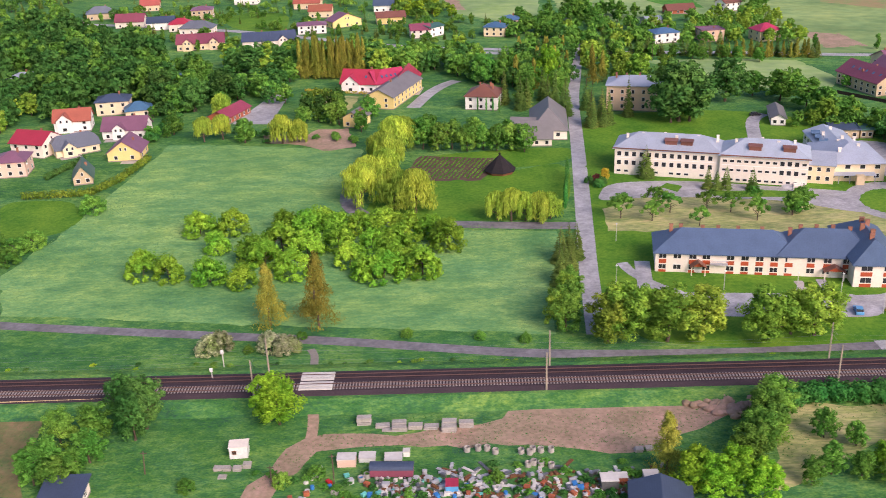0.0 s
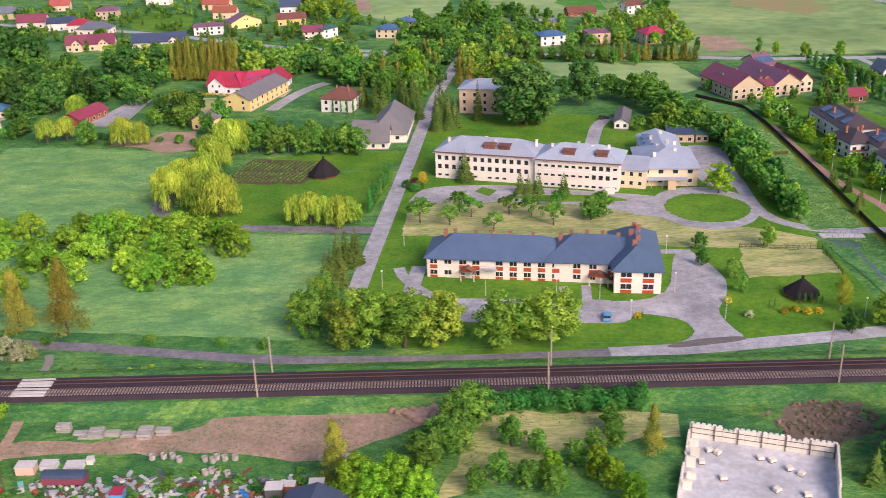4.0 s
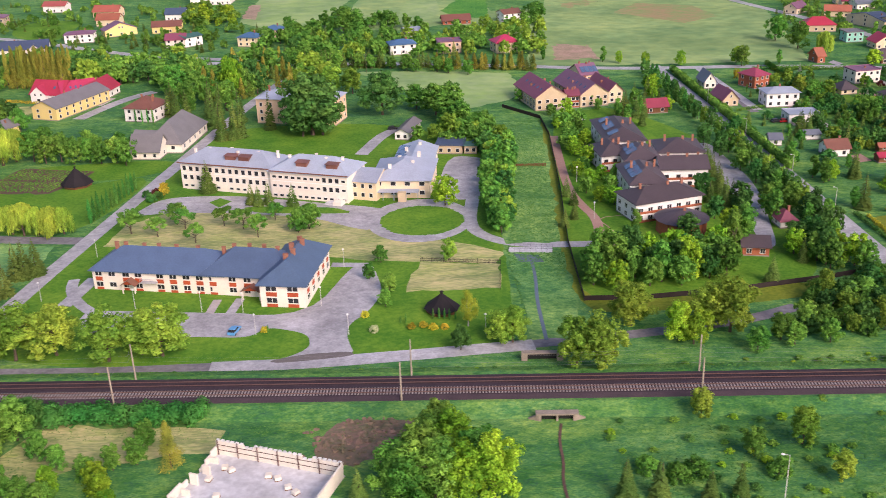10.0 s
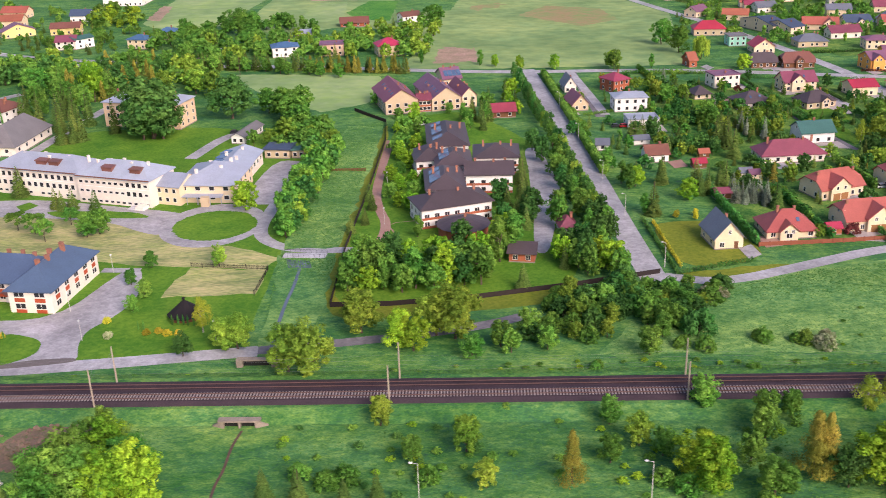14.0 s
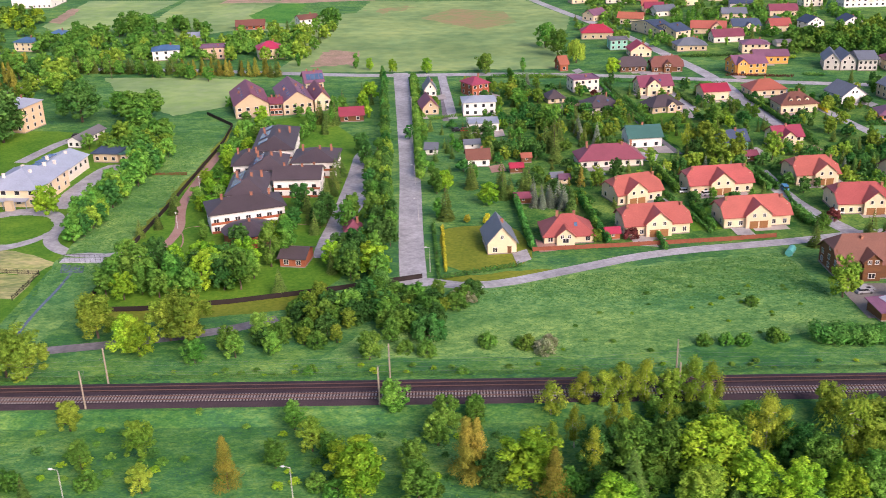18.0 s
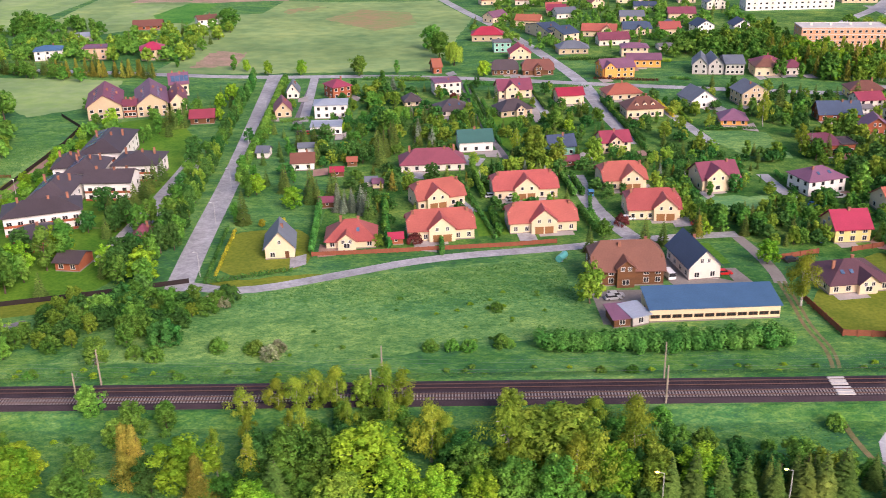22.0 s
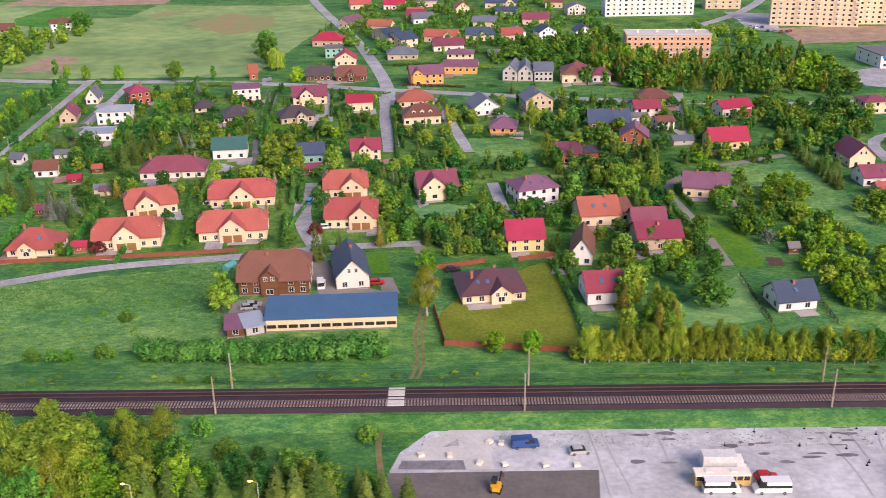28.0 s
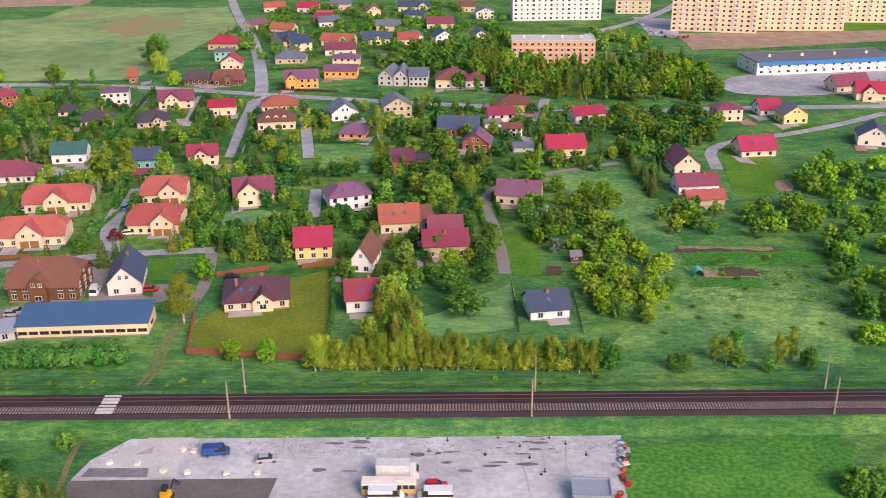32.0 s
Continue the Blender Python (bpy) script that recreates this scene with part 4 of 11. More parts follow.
def fence(pts, h=1.5, mat="fence_dark", step=2.5, label="dark metal panel fence", rails=2, solid=False, post=0.05):
    """Posts and rails, or closed panels, along a line."""
    root = thing("fence", pts[0][0], pts[0][1], 0, label, "fence")
    zo, (ox, oy) = land(*pts[0]), pts[0]
    bmp = bmesh.new()
    box(bmp, -post, post, -post, post, -0.3, h + 0.05)
    pm = mesh_of("post", bmp, mat)
    for a, b in zip(pts, pts[1:]):
        L = math.dist(a, b)
        n = max(1, round(L / step))
        ang = math.degrees(math.atan2(b[1] - a[1], b[0] - a[0]))
        for i in range(n + 1):
            x, y = a[0] + (b[0] - a[0]) * i / n, a[1] + (b[1] - a[1]) * i / n
            part("post", pm, mat, root, at=pose(x - ox, y - oy, land(x, y) - zo, 0, 0, ang))
        bm = bmesh.new()
        z0, z1 = land(*a) - zo, land(*b) - zo
        rise = math.degrees(math.atan2(z1 - z0, L))
        if solid:
            box(bm, 0, L, -0.03, 0.03, 0.08, h)
        else:
            for r in range(rails):
                z = h * (r + 0.6) / (rails + 0.2)
                box(bm, 0, L, -0.02, 0.02, z - 0.04, z + 0.04)
            k = int(L / 0.35)
            for i in range(k):
                box(bm, (i + 0.5) * L / k - 0.03, (i + 0.5) * L / k + 0.03, 0.021, 0.04, 0.1, h)
        part("panel", bm, mat, root, at=pose(a[0] - ox, a[1] - oy, z0, 0, -rise, ang))
    return root


def tufts(pts, n, size, mat, label="tall uneven grass tufts", seed=1):
    """Many small blades in clumps over an outline: one sheet of growth."""
    rnd = np.random.default_rng(seed)
    xs, ys = np.array([p[0] for p in pts]), np.array([p[1] for p in pts])
    x, y = rnd.uniform(xs.min(), xs.max(), n * 3), rnd.uniform(ys.min(), ys.max(), n * 3)
    inside = np.zeros(len(x), bool)
    for (ax, ay), (bx, by) in zip(pts, pts[1:] + pts[:1]):
        if ay != by:
            inside ^= ((ay > y) != (by > y)) & (x < (bx - ax) * (y - ay) / (by - ay) + ax)
    x, y = x[inside][:n], y[inside][:n]
    z = np.array([land(a, b) for a, b in zip(x, y)])
    bank = np.interp(y, [-6.0, -2.0, 10.6, 15.5], [-2.1, -0.45, -0.45, -2.1])
    z = np.maximum(z, bank) - 0.05
    k, s = len(x), size * rnd.uniform(0.5, 1.5, len(x))
    a = rnd.uniform(0, 6.283, k)
    verts = np.empty((k, 3, 3))
    for i, (f, up) in enumerate(((-0.8, 0.0), (0.8, 0.0), (0.1, 1.0))):
        verts[:, i, 0], verts[:, i, 1], verts[:, i, 2] = x + np.cos(a) * f * s + np.sin(a) * up * s * 0.7, y + np.sin(a) * f * s + np.cos(a) * up * s * 0.7, z + up * s * 0.8
    me = soup("grass", verts.reshape(-1, 3), np.arange(k * 3).reshape(-1, 3), [MATS[mat]])
    return tagged(new("grass", me), label, "grass", "", "stuff")


# ---- vehicles, lamps, masts ----
def wheel_mesh(r):
    bm = bmesh.new()
    tube(bm, (0, -0.11, 0), (0, 0.11, 0), r, r, 12)
    tube(bm, (0, -0.13, 0), (0, 0.13, 0), r * 0.55, r * 0.55, 10, 1)
    return mesh_of("wheel", bm, "rubber", "steel")


WHEEL = wheel_mesh(0.32)


def car(x, y, ang, paint="paint_blue", kind="car", label="parked car", z=None):
    """Lower body, glazed cabin and four wheels; kinds: car, van, minibus."""
    root = thing({"car": "car", "van": "van", "minibus": "minibus"}[kind], x, y, ang, label, "car" if kind == "car" else "van", z=z)
    L, W, H, low = {"car": (4.3, 1.75, 1.5, 0.85), "van": (5.3, 1.95, 2.1, 1.15), "minibus": (6.6, 2.05, 2.7, 1.35)}[kind]
    prof = {"car": [(-L / 2, 0.35), (L / 2, 0.35), (L / 2, 0.7), (L / 2 - 0.2, 0.82), (L * 0.2, 0.95), (-L / 2 + 0.1, 0.98), (-L / 2, 0.75)]}.get(kind, [(-L / 2, 0.35), (L / 2, 0.35), (L / 2, 0.95), (L / 2 - 0.7, low), (-L / 2, low)])
    cab = [(-L / 2 + 0.25, prof[-2][1] - 0.04), (L * 0.24, 0.92), (L * 0.06, H), (-L * 0.36, H - 0.04)] if kind == "car" else [(-L / 2 + 0.02, low), (L / 2 - 0.75, low), (L / 2 - 1.25, H), (-L / 2 + 0.08, H)]
    for nm, pr, hw, mt in (("body", prof, W / 2, paint), ("window", cab, W / 2 - 0.1, "glass_pane")):
        bm = bmesh.new()
        a, b = [bm.verts.new((u, -hw, v)) for u, v in pr], [bm.verts.new((u, hw, v)) for u, v in pr]
        bm.faces.new(a), bm.faces.new(b[::-1])
        for i in range(len(pr)):
            j = (i + 1) % len(pr)
            bm.faces.new((a[j], a[i], b[i], b[j]))
        bmesh.ops.recalc_face_normals(bm, faces=bm.faces[:])
        part(nm, bm, mt, root)
    bm = bmesh.new()
    u0, u1 = cab[-1][0] + 0.05, cab[-2][0] + 0.03
    box(bm, u0, u1, -W / 2 + 0.1, W / 2 - 0.1, H - 0.05, H + 0.03)
    if kind != "car":
        for s in (-1, 1):
            box(bm, u0, u1 - 0.8, s * (W / 2 - 0.07) - 0.03, s * (W / 2 - 0.07) + 0.03, low + (0.55 if kind == "minibus" else 0.45), H - 0.05)
            if kind == "van":
                box(bm, u0, u1 - 1.6, s * (W / 2 - 0.06) - 0.035, s * (W / 2 - 0.06) + 0.035, low, H - 0.05)
    part("roof", bm, paint, root)
    for sx in (-0.31, 0.31):
        for sy in (-1, 1):
            part("wheel", WHEEL, "rubber", root, at=pose(sx * L, sy * (W / 2 - 0.08), 0.32))
    return root


def street_lamp(x, y, h=5.0, ang=0, arm=0.0, head="plastic_white"):
    root = thing("street_lamp", x, y, ang, "slim grey street lamp with a " + ("white head" if head == "plastic_white" else "lit warm yellow head"), "street lamp")
    bm = bmesh.new()
    tube(bm, (0, 0, -0.2), (0, 0, h), 0.09, 0.05, 6)
    if arm:
        tube(bm, (0, 0, h - 0.05), (arm, 0, h + 0.2), 0.05, 0.04, 5)
    part("pole", bm, "concrete_pale", root)
    bm = bmesh.new()
    bmesh.ops.create_icosphere(bm, subdivisions=1, radius=0.3, matrix=Matrix.Translation((arm, 0, h + 0.2)) @ Matrix.Diagonal((1.4 if arm else 1, 1, 0.5 if arm else 1, 1)))
    part("lamp_head", bm, head, root)

# ---- ground ----
XS = sorted({-3000, -1200, -500, *range(-300, 1000, 50), 1000, 1500, 3500, *(90 + 15 * i for i in range(12))})
YS = sorted({-400, -150, -60, -12, 12, 40, *(45 * i for i in range(2, 14)), 800, 1200, 2000, 4500})
bm = bmesh.new()
grid = [[bm.verts.new((x, y, land(x, y) if y < 700 else land(x, 700) - 3)) for x in XS] for y in YS]
for r0, r1 in zip(grid, grid[1:]):
    for i in range(len(XS) - 1):
        bm.faces.new((r0[i], r0[i + 1], r1[i + 1], r1[i]))
ground = part("ground", bm, "rough_grass")
tagged(ground, "uneven green grassland reaching to the horizon", "ground", "", "structure")

patch("meadow", [(-121.4, 43.9), (-131.9, 68.6), (-126.0, 94.8), (-122.7, 131.9), (-120.2, 155.4), (-117.5, 191.0), (-95.1, 188.6), (-68.2, 182.8), (-42.2, 177.9), (-39.2, 141.6), (-43.5, 109.4), (-25.7, 102.1), (-5.3, 93.1), (21.6, 90.1), (22.7, 77.2), (16.7, 54.9), (15.3, 26.3), (-8.7, 29.1), (-63.2, 36.1), (-91.9, 40.2)], "meadow_blue", 0.05, "tall blue-green meadow grass with pale streaks")
patch("lawn", [(-38.0, 106.5), (-27.7, 141.7), (0.9, 140.8), (33.7, 158.4), (25.9, 99.8), (-3.6, 100.3)], "lawn", 0.07, "smooth mown green lawn")
patch("lawn", [(31.9, 21.9), (27.2, 53.4), (32.1, 87.2), (39.0, 178.0), (44.3, 216.8), (110.8, 219.1), (149.8, 180.4), (151.8, 84.1), (152.5, 46.5), (152.9, 25.0), (130.5, 21.2), (85.1, 17.1), (55.3, 17.5)], "lawn", 0.04, "smooth mown green lawn")
patch("lawn", [(-154.0, 121.1), (-130.1, 126.0), (-123.4, 112.0), (-127.2, 98.1), (-142.5, 93.9)], "lawn", 0.07, "smooth mown garden lawn")
patch("lawn", [(-24.8, 165.6), (18.4, 173.7), (36.4, 171.8), (33.5, 156.4), (10.9, 149.1)], "lawn", 0.08, "smooth mown green lawn")
patch("hay_meadow", [(36.2, 89.1), (37.2, 107.4), (48.7, 118.1), (66.4, 116.8), (102.9, 109.1), (113.7, 97.4), (136.8, 88.4), (152.4, 79.0), (149.0, 71.1), (111.3, 75.7), (96.1, 80.7)], "hay", 0.08, "mown meadow with rows of dry hay")
patch("hay_plot", [(128.8, 73.5), (150.5, 71.1), (150.1, 55.5), (126.1, 54.0)], "hay", 0.08, "fenced plot of dry mown hay")
patch("vegetable_bed", [(-27.6, 140.5), (-19.8, 167.2), (8.5, 161.6), (0.9, 137.9)], "earth_dark", 0.1, "dark tilled vegetable bed")
patch("lawn", [(173.8, 196.8), (169.8, 85.4), (170.5, 48.2), (185.0, 47.3), (206.6, 50.7), (232.7, 58.3), (235.8, 94.9), (232.0, 184.9), (204.4, 243.8), (178.7, 229.7)], "lawn", 0.05, "smooth mown green lawn")
patch("verge", [(171.2, 225.2), (173.8, 196.8), (169.8, 85.4), (170.5, 48.2), (185.0, 47.3), (232.4, 57.6), (228.8, 48.1), (190.3, 40.6), (168.2, 40.9), (167.1, 88.9), (168.7, 179.9)], "lawn_olive", 0.04, "olive mown grass strip outside the fence")
patch("meadow", [(268.5, 56.9), (293.3, 66.8), (351.8, 79.4), (359.1, 37.6), (340.7, 29.6), (295.8, 20.3), (232.7, 20.8), (254.2, 52.2)], "meadow", 0.05, "wide uncut green meadow")
patch("lawn", [(257.8, 100.9), (268.4, 103.8), (281.1, 103.2), (285.3, 72.8), (260.2, 67.3)], "lawn_olive", 0.07, "olive mown garden lawn")
patch("lawn", [(259.2, 64.4), (287.0, 70.1), (293.2, 68.3), (269.0, 58.6)], "lawn_olive", 0.07, "olive mown grass verge")
patch("lawn", [(410.3, 49.6), (441.2, 82.0), (443.2, 70.1), (444.9, 33.8), (443.6, 27.2), (413.3, 31.0)], "lawn_olive", 0.07, "olive mown garden lawn")
patch("meadow", [(534.1, 170.1), (544.7, 150.2), (543.9, 94.9), (587.7, 91.7), (566.6, 23.7), (506.2, 24.6), (541.0, 68.2)], "meadow", 0.05, "uncut green garden meadow")
patch("meadow", [(466.1, 45.4), (491.5, 69.2), (490.7, 41.9), (467.0, 36.3)], "meadow_blue", 0.06, "tall blue-green grass")
patch("gardens", [(283.4, 96.1), (286.0, 162.2), (280.5, 298.9), (384.9, 272.6), (481.5, 215.3), (431.3, 89.7), (369.0, 88.0), (301.8, 86.5)], "garden_grass", 0.05, "patchwork of green garden lawns")
patch("gardens", [(397.1, 95.8), (402.4, 220.2), (498.9, 200.6), (535.2, 177.0), (491.2, 77.0), (445.5, 62.7)], "garden_grass", 0.05, "patchwork of green garden lawns")
patch("field", [(169.9, 327.4), (181.7, 420.1), (198.6, 587.1), (312.5, 577.9), (337.0, 494.3), (313.4, 328.7), (247.4, 329.6)], "field_far", 0.05, "wide green field with rusty patches")
patch("field_patch", [(237.4, 503.0), (259.1, 543.4), (294.7, 525.1), (300.9, 475.9), (275.5, 453.0)], "field_rust", 0.1, "rust-brown bare patches in a field")
patch("field_patch", [(195.7, 536.4), (229.6, 566.5), (234.7, 549.4), (212.8, 523.1)], "field_rust", 0.1, "rust-brown bare patches in a field")
patch("field_patch", [(186.2, 342.1), (188.0, 388.8), (207.5, 386.6), (210.2, 345.8)], "earth", 0.1, "bare brown tilled plot")
patch("field", [(86.5, 316.9), (160.6, 311.3), (167.9, 270.5), (159.5, 254.7), (141.4, 240.0), (104.9, 282.0)], "field_pale", 0.05, "pale green grass field")
patch("field", [(-7.7, 477.4), (-14.8, 588.4), (56.6, 578.1), (46.2, 460.6), (35.0, 423.6)], "field_pale", 0.06, "pale green strip field")
patch("field", [(60.5, 439.3), (61.0, 577.5), (149.7, 575.3), (158.3, 477.4), (104.8, 430.5)], "field_far", 0.06, "green strip field")
patch("field", [(106.5, 463.1), (164.3, 510.9), (314.4, 582.8), (214.1, 333.6), (181.4, 383.6), (157.9, 440.5)], "field_far", 0.05, "wide green field")
patch("lawn", [(-158.5, 482.7), (-146.8, 509.7), (-115.9, 496.5), (-107.9, 419.7), (-145.3, 445.2)], "lawn", 0.06, "smooth mown green lawn")
patch("field", [(-61.0, 497.0), (-66.6, 604.4), (-35.9, 597.1), (-35.8, 480.5)], "crop", 0.06, "green crop field in rows")
patch("field", [(89.9, 559.3), (103.5, 635.2), (200.0, 643.9), (200.9, 588.5), (149.9, 563.5)], "earth", 0.08, "bare brown tilled strip")
patch("bare_earth", [(-46.4, -32.3), (-41.7, -21.0), (-37.4, -13.7), (-33.6, -12.5), (-28.6, -12.7), (-19.8, -13.9), (-3.2, -10.6), (2.5, -6.0), (25.5, -3.6), (48.5, -2.6), (50.2, -7.0), (39.0, -14.1), (24.8, -21.4), (1.9, -18.2), (-26.0, -17.4), (-34.5, -18.6), (-40.8, -32.5)], "earth", 0.06, "bare trampled brown earth")
patch("hay_plot", [(55.6, -10.0), (58.4, -5.4), (94.4, -8.7), (93.3, -16.5), (71.5, -19.4), (54.5, -30.9), (47.3, -34.1)], "hay", 0.05, "dry mown grass plot")
patch("earth_mound", [(112.0, -16.0), (114.0, -9.7), (117.0, -7.7), (120.2, -4.1), (124.9, -5.1), (127.5, -3.0), (131.2, -6.0), (129.1, -10.6), (129.9, -13.9), (126.9, -18.3), (123.3, -19.3), (120.7, -22.8), (117.0, -19.7), (114.7, -20.9)], "clods", 0.08, "clods of dark dug earth")
patch("parking_lot", [(402.7, -19.1), (404.4, -13.0), (410.0, -5.9), (414.7, -4.0), (441.0, -4.0), (509.1, -2.6), (508.0, -12.5), (505.8, -30.0), (406.3, -28.4)], "concrete", 0.05, "pale worn concrete parking lot")
patch("tarmac", [(402.3, -19.6), (441.7, -19.2), (440.6, -29.0), (403.7, -28.4)], "asphalt_dark", 0.1, "dark fresh tarmac strip")
patch("crop_field", [(510.2, -9.9), (519.6, -8.6), (553.5, -4.9), (553.0, -12.0), (546.9, -29.5), (506.2, -29.0)], "crop", 0.06, "dense dark green crop field")

patch("building_ground", [(619, 452), (753, 458), (860, 470), (850, 425), (739, 422), (653, 401), (617, 398)], "earth", 0.06, "bare brown ground of a building site")
patch("car_park", [(604, 520), (632, 508), (618, 436), (602, 448)], "asphalt", 0.08, "grey asphalt car park before the flats")
patch("lawn", [(640, 490), (860, 510), (860, 470), (753, 458), (619, 453)], "lawn", 0.05, "mown green lawn before the flats")
patch("lawn", [(480, 500), (600, 500), (600, 452), (560, 405), (500, 404), (474, 440)], "garden_grass", 0.05, "rough green grass between far houses")
patch("gardens", [(345, 600), (520, 600), (510, 520), (500, 420), (470, 345), (395, 340), (372, 420)], "garden_grass", 0.05, "patchwork of green garden lawns")
patch("shop_yard", [(618, 330), (712, 345), (712, 300), (640, 280), (606, 290)], "asphalt", 0.07, "grey asphalt yard before the shop")
ribbon("road", [(549, 421), (573, 464), (605, 501), (640, 560), (655, 600)], 7.0, "asphalt", 0.12, "asphalt road to the flats")

# roads and paths
ribbon("road", [(-128.2, 39.9), (-101.3, 35.4), (-56.3, 28.8), (-32.2, 25.2), (-8.8, 20.6), (11.3, 16.9), (53.2, 15.1), (86.8, 16.9)] + [(105.0, 17.7), (127.8, 20.3), (142.2, 22.8)] + [(177.4, 28.5), (192.9, 31.7), (208.9, 36.0), (220.1, 41.7)], 3.8, "asphalt_old", 0.1, "narrow worn asphalt road along the railway")
ribbon("road", [(85.1, 16.6), (105.0, 17.7), (127.8, 20.6), (142.2, 22.8), (156.7, 24.8)], 5.0, "asphalt", 0.13, "narrow pale asphalt road")
ribbon("road", [(24.6, 25.5), (27.0, 59.9), (29.6, 87.3), (32.7, 120.7), (37.7, 175.9), (43.3, 242.5), (50.4, 290.0), (57.5, 345.0), (64.5, 397.0)], 5.0, "asphalt", 0.12, "straight grey asphalt road")
ribbon("road", [(27.8, 94.1), (8.0, 95.7), (-6.1, 97.7), (-25.6, 100.2), (-39.2, 110.0), (-43.2, 127.6), (-38.7, 160.3)], 5.5, "asphalt_old", 0.1, "narrow grey asphalt lane")
ribbon("road", [(252.3, 59.3), (249.9, 93.6), (246.8, 159.7), (240.7, 241.2), (234.2, 325.9)], 7.2, "asphalt", 0.11, "straight wide asphalt road")
ribbon("road", [(-42.8, 354.4), (86.3, 335.3), (184.9, 324.0), (233.8, 319.9), (290.3, 318.6), (345.0, 306.8)] + [(389.4, 292.9), (457.8, 274.9), (492.7, 266.2), (565.3, 254.5)] + [(603.9, 260.2), (672.1, 261.0), (730.9, 261.1)], 7.0, "asphalt", 0.1, "main asphalt road through the village")
ribbon("road", [(-314.6, 501.6), (-149.0, 445.9), (-39.3, 369.1), (21.9, 354.4), (59.3, 339.5)], 6.5, "asphalt", 0.1, "asphalt road behind the trees")
ribbon("road", [(298.2, 659.3), (328.2, 536.4), (353.5, 453.6), (373.8, 363.1), (386.6, 294.2), (386.9, 250.4), (392.2, 195.2)], 6.5, "asphalt", 0.13, "asphalt road leading away between houses")
ribbon("street", [(255.0, 62.7), (269.1, 57.9), (293.2, 68.3), (317.6, 79.6), (352.6, 85.2), (365.8, 88.1), (379.5, 91.9), (406.0, 94.4)], 4.5, "asphalt", 0.12, "narrow residential asphalt street")
ribbon("street", [(375.7, 92.5), (367.0, 118.1), (366.2, 152.3)], 5.5, "asphalt", 0.1, "short residential street")
ribbon("lane", [(490.3, 75.0), (489.7, 107.7), (484.9, 145.6), (508.9, 165.3), (538.5, 178.3)], 3.5, "gravel", 0.1, "narrow gravel lane")
ribbon("lane", [(408.4, 275.6), (422.1, 187.6)], 4.5, "asphalt", 0.1, "narrow lane between gardens")
ribbon("lane", [(405.3, 92.8), (407.5, 80.0), (408.6, 66.3), (407.9, 59.1)], 3.4, "gravel", 0.09, "gravel drive beside a house")
ribbon("track", [(407.6, 60.6), (406.8, 45.7), (405.7, 33.8), (407.3, 22.9), (404.5, 10.2)], 0.9, "stubble", 0.09, "worn wheel rut in the grass")
ribbon("track", [(409.0, 60.5), (408.3, 45.7), (407.4, 33.7), (408.8, 22.8), (405.9, 10.1)], 0.8, "stubble", 0.09, "worn wheel rut in the grass")
ribbon("track", [(403.0, 0.6), (400.1, -5.0), (400.1, -12.4), (401.5, -21.5), (401.5, -28.2)], 1.2, "stubble", 0.09, "narrow trodden path through the grass")
ribbon("track", [(-37.0, -19.0), (-36.0, -14.0), (-36.5, -6.6), (-37.8, -1.0)], 2.2, "earth", 0.22, "narrow trodden path to the crossing")
ribbon("track", [(-38.6, 10.5), (-39.2, 14.5), (-39.5, 19.1), (-40.9, 22.0)], 1.8, "gravel", 0.2, "narrow trodden path to the crossing")
ribbon("lane", [(431.7, 121.6), (429.2, 150.1)], 4.0, "asphalt", 0.1, "paved driveway between houses")
ribbon("lane", [(513.4, 239.4), (521.0, 280.5)], 4.5, "asphalt", 0.1, "asphalt driveway")
ribbon("lane", [(572.9, 169.0), (576.4, 199.9), (609.6, 213.8), (638.0, 228.8), (667.1, 248.9)], 4.5, "asphalt", 0.1, "narrow asphalt lane")
ribbon("lane", [(259.1, 227.7), (255.7, 316.5)], 4.0, "asphalt_old", 0.1, "narrow lane between gardens")
patch("car_park", [(225.1, 184.0), (225.3, 156.0), (224.5, 115.6), (222.6, 80.0), (226.6, 80.0), (230.2, 102.0), (233.8, 123.6), (234.6, 142.0), (233.0, 159.1), (231.1, 184.0)], "asphalt", 0.1, "asphalt car park beside the apartment houses")
ribbon("path", [(176.0, 75.8), (183.8, 83.6), (184.2, 94.4), (178.1, 108.7), (233.3, 106.3)], 0.4, "paving_red", 0.07, "thin kerb line")
ribbon("path", [(174.5, 196.0), (174.0, 161.5), (174.2, 132.0), (176.6, 117.5), (180.3, 104.1), (179.0, 87.1), (174.5, 82.6)], 3.0, "paving_red", 0.1, "red paved garden path")
ribbon("path", [(104.8, 72.5), (115.4, 71.9)], 3.0, "asphalt", 0.11, "asphalt path")
patch("car_park", [(76.8, 42.2), (103.3, 42.4), (111.0, 73.3), (115.9, 73.0), (120.4, 54.3), (117.6, 43.2), (113.4, 36.1), (114.0, 28.8), (116.9, 20.8), (97.5, 17.6), (106.1, 24.5), (104.6, 31.9), (94.3, 35.9), (90.7, 30.3), (78.2, 31.4)], "asphalt", 0.12, "grey asphalt car park")
patch("tarmac_patch", [(97.2, 19.1), (100.1, 17.9), (116.5, 20.8), (115.8, 23), (105.6, 22.1)], "asphalt_dark", 0.16, "dark fresh tarmac at the junction")
patch("forecourt", [(47.0, 44.4), (78.0, 43.9), (91.0, 43.2), (92.0, 30.6), (70.0, 31.6), (49.5, 33.4)], "asphalt", 0.115, "grey asphalt forecourt with parking bays")
ribbon("path", [(36.6, 66.0), (37.8, 60.0), (42.0, 52.0), (49.0, 45.0)], 3.0, "asphalt", 0.12, "curved asphalt path beside the school")
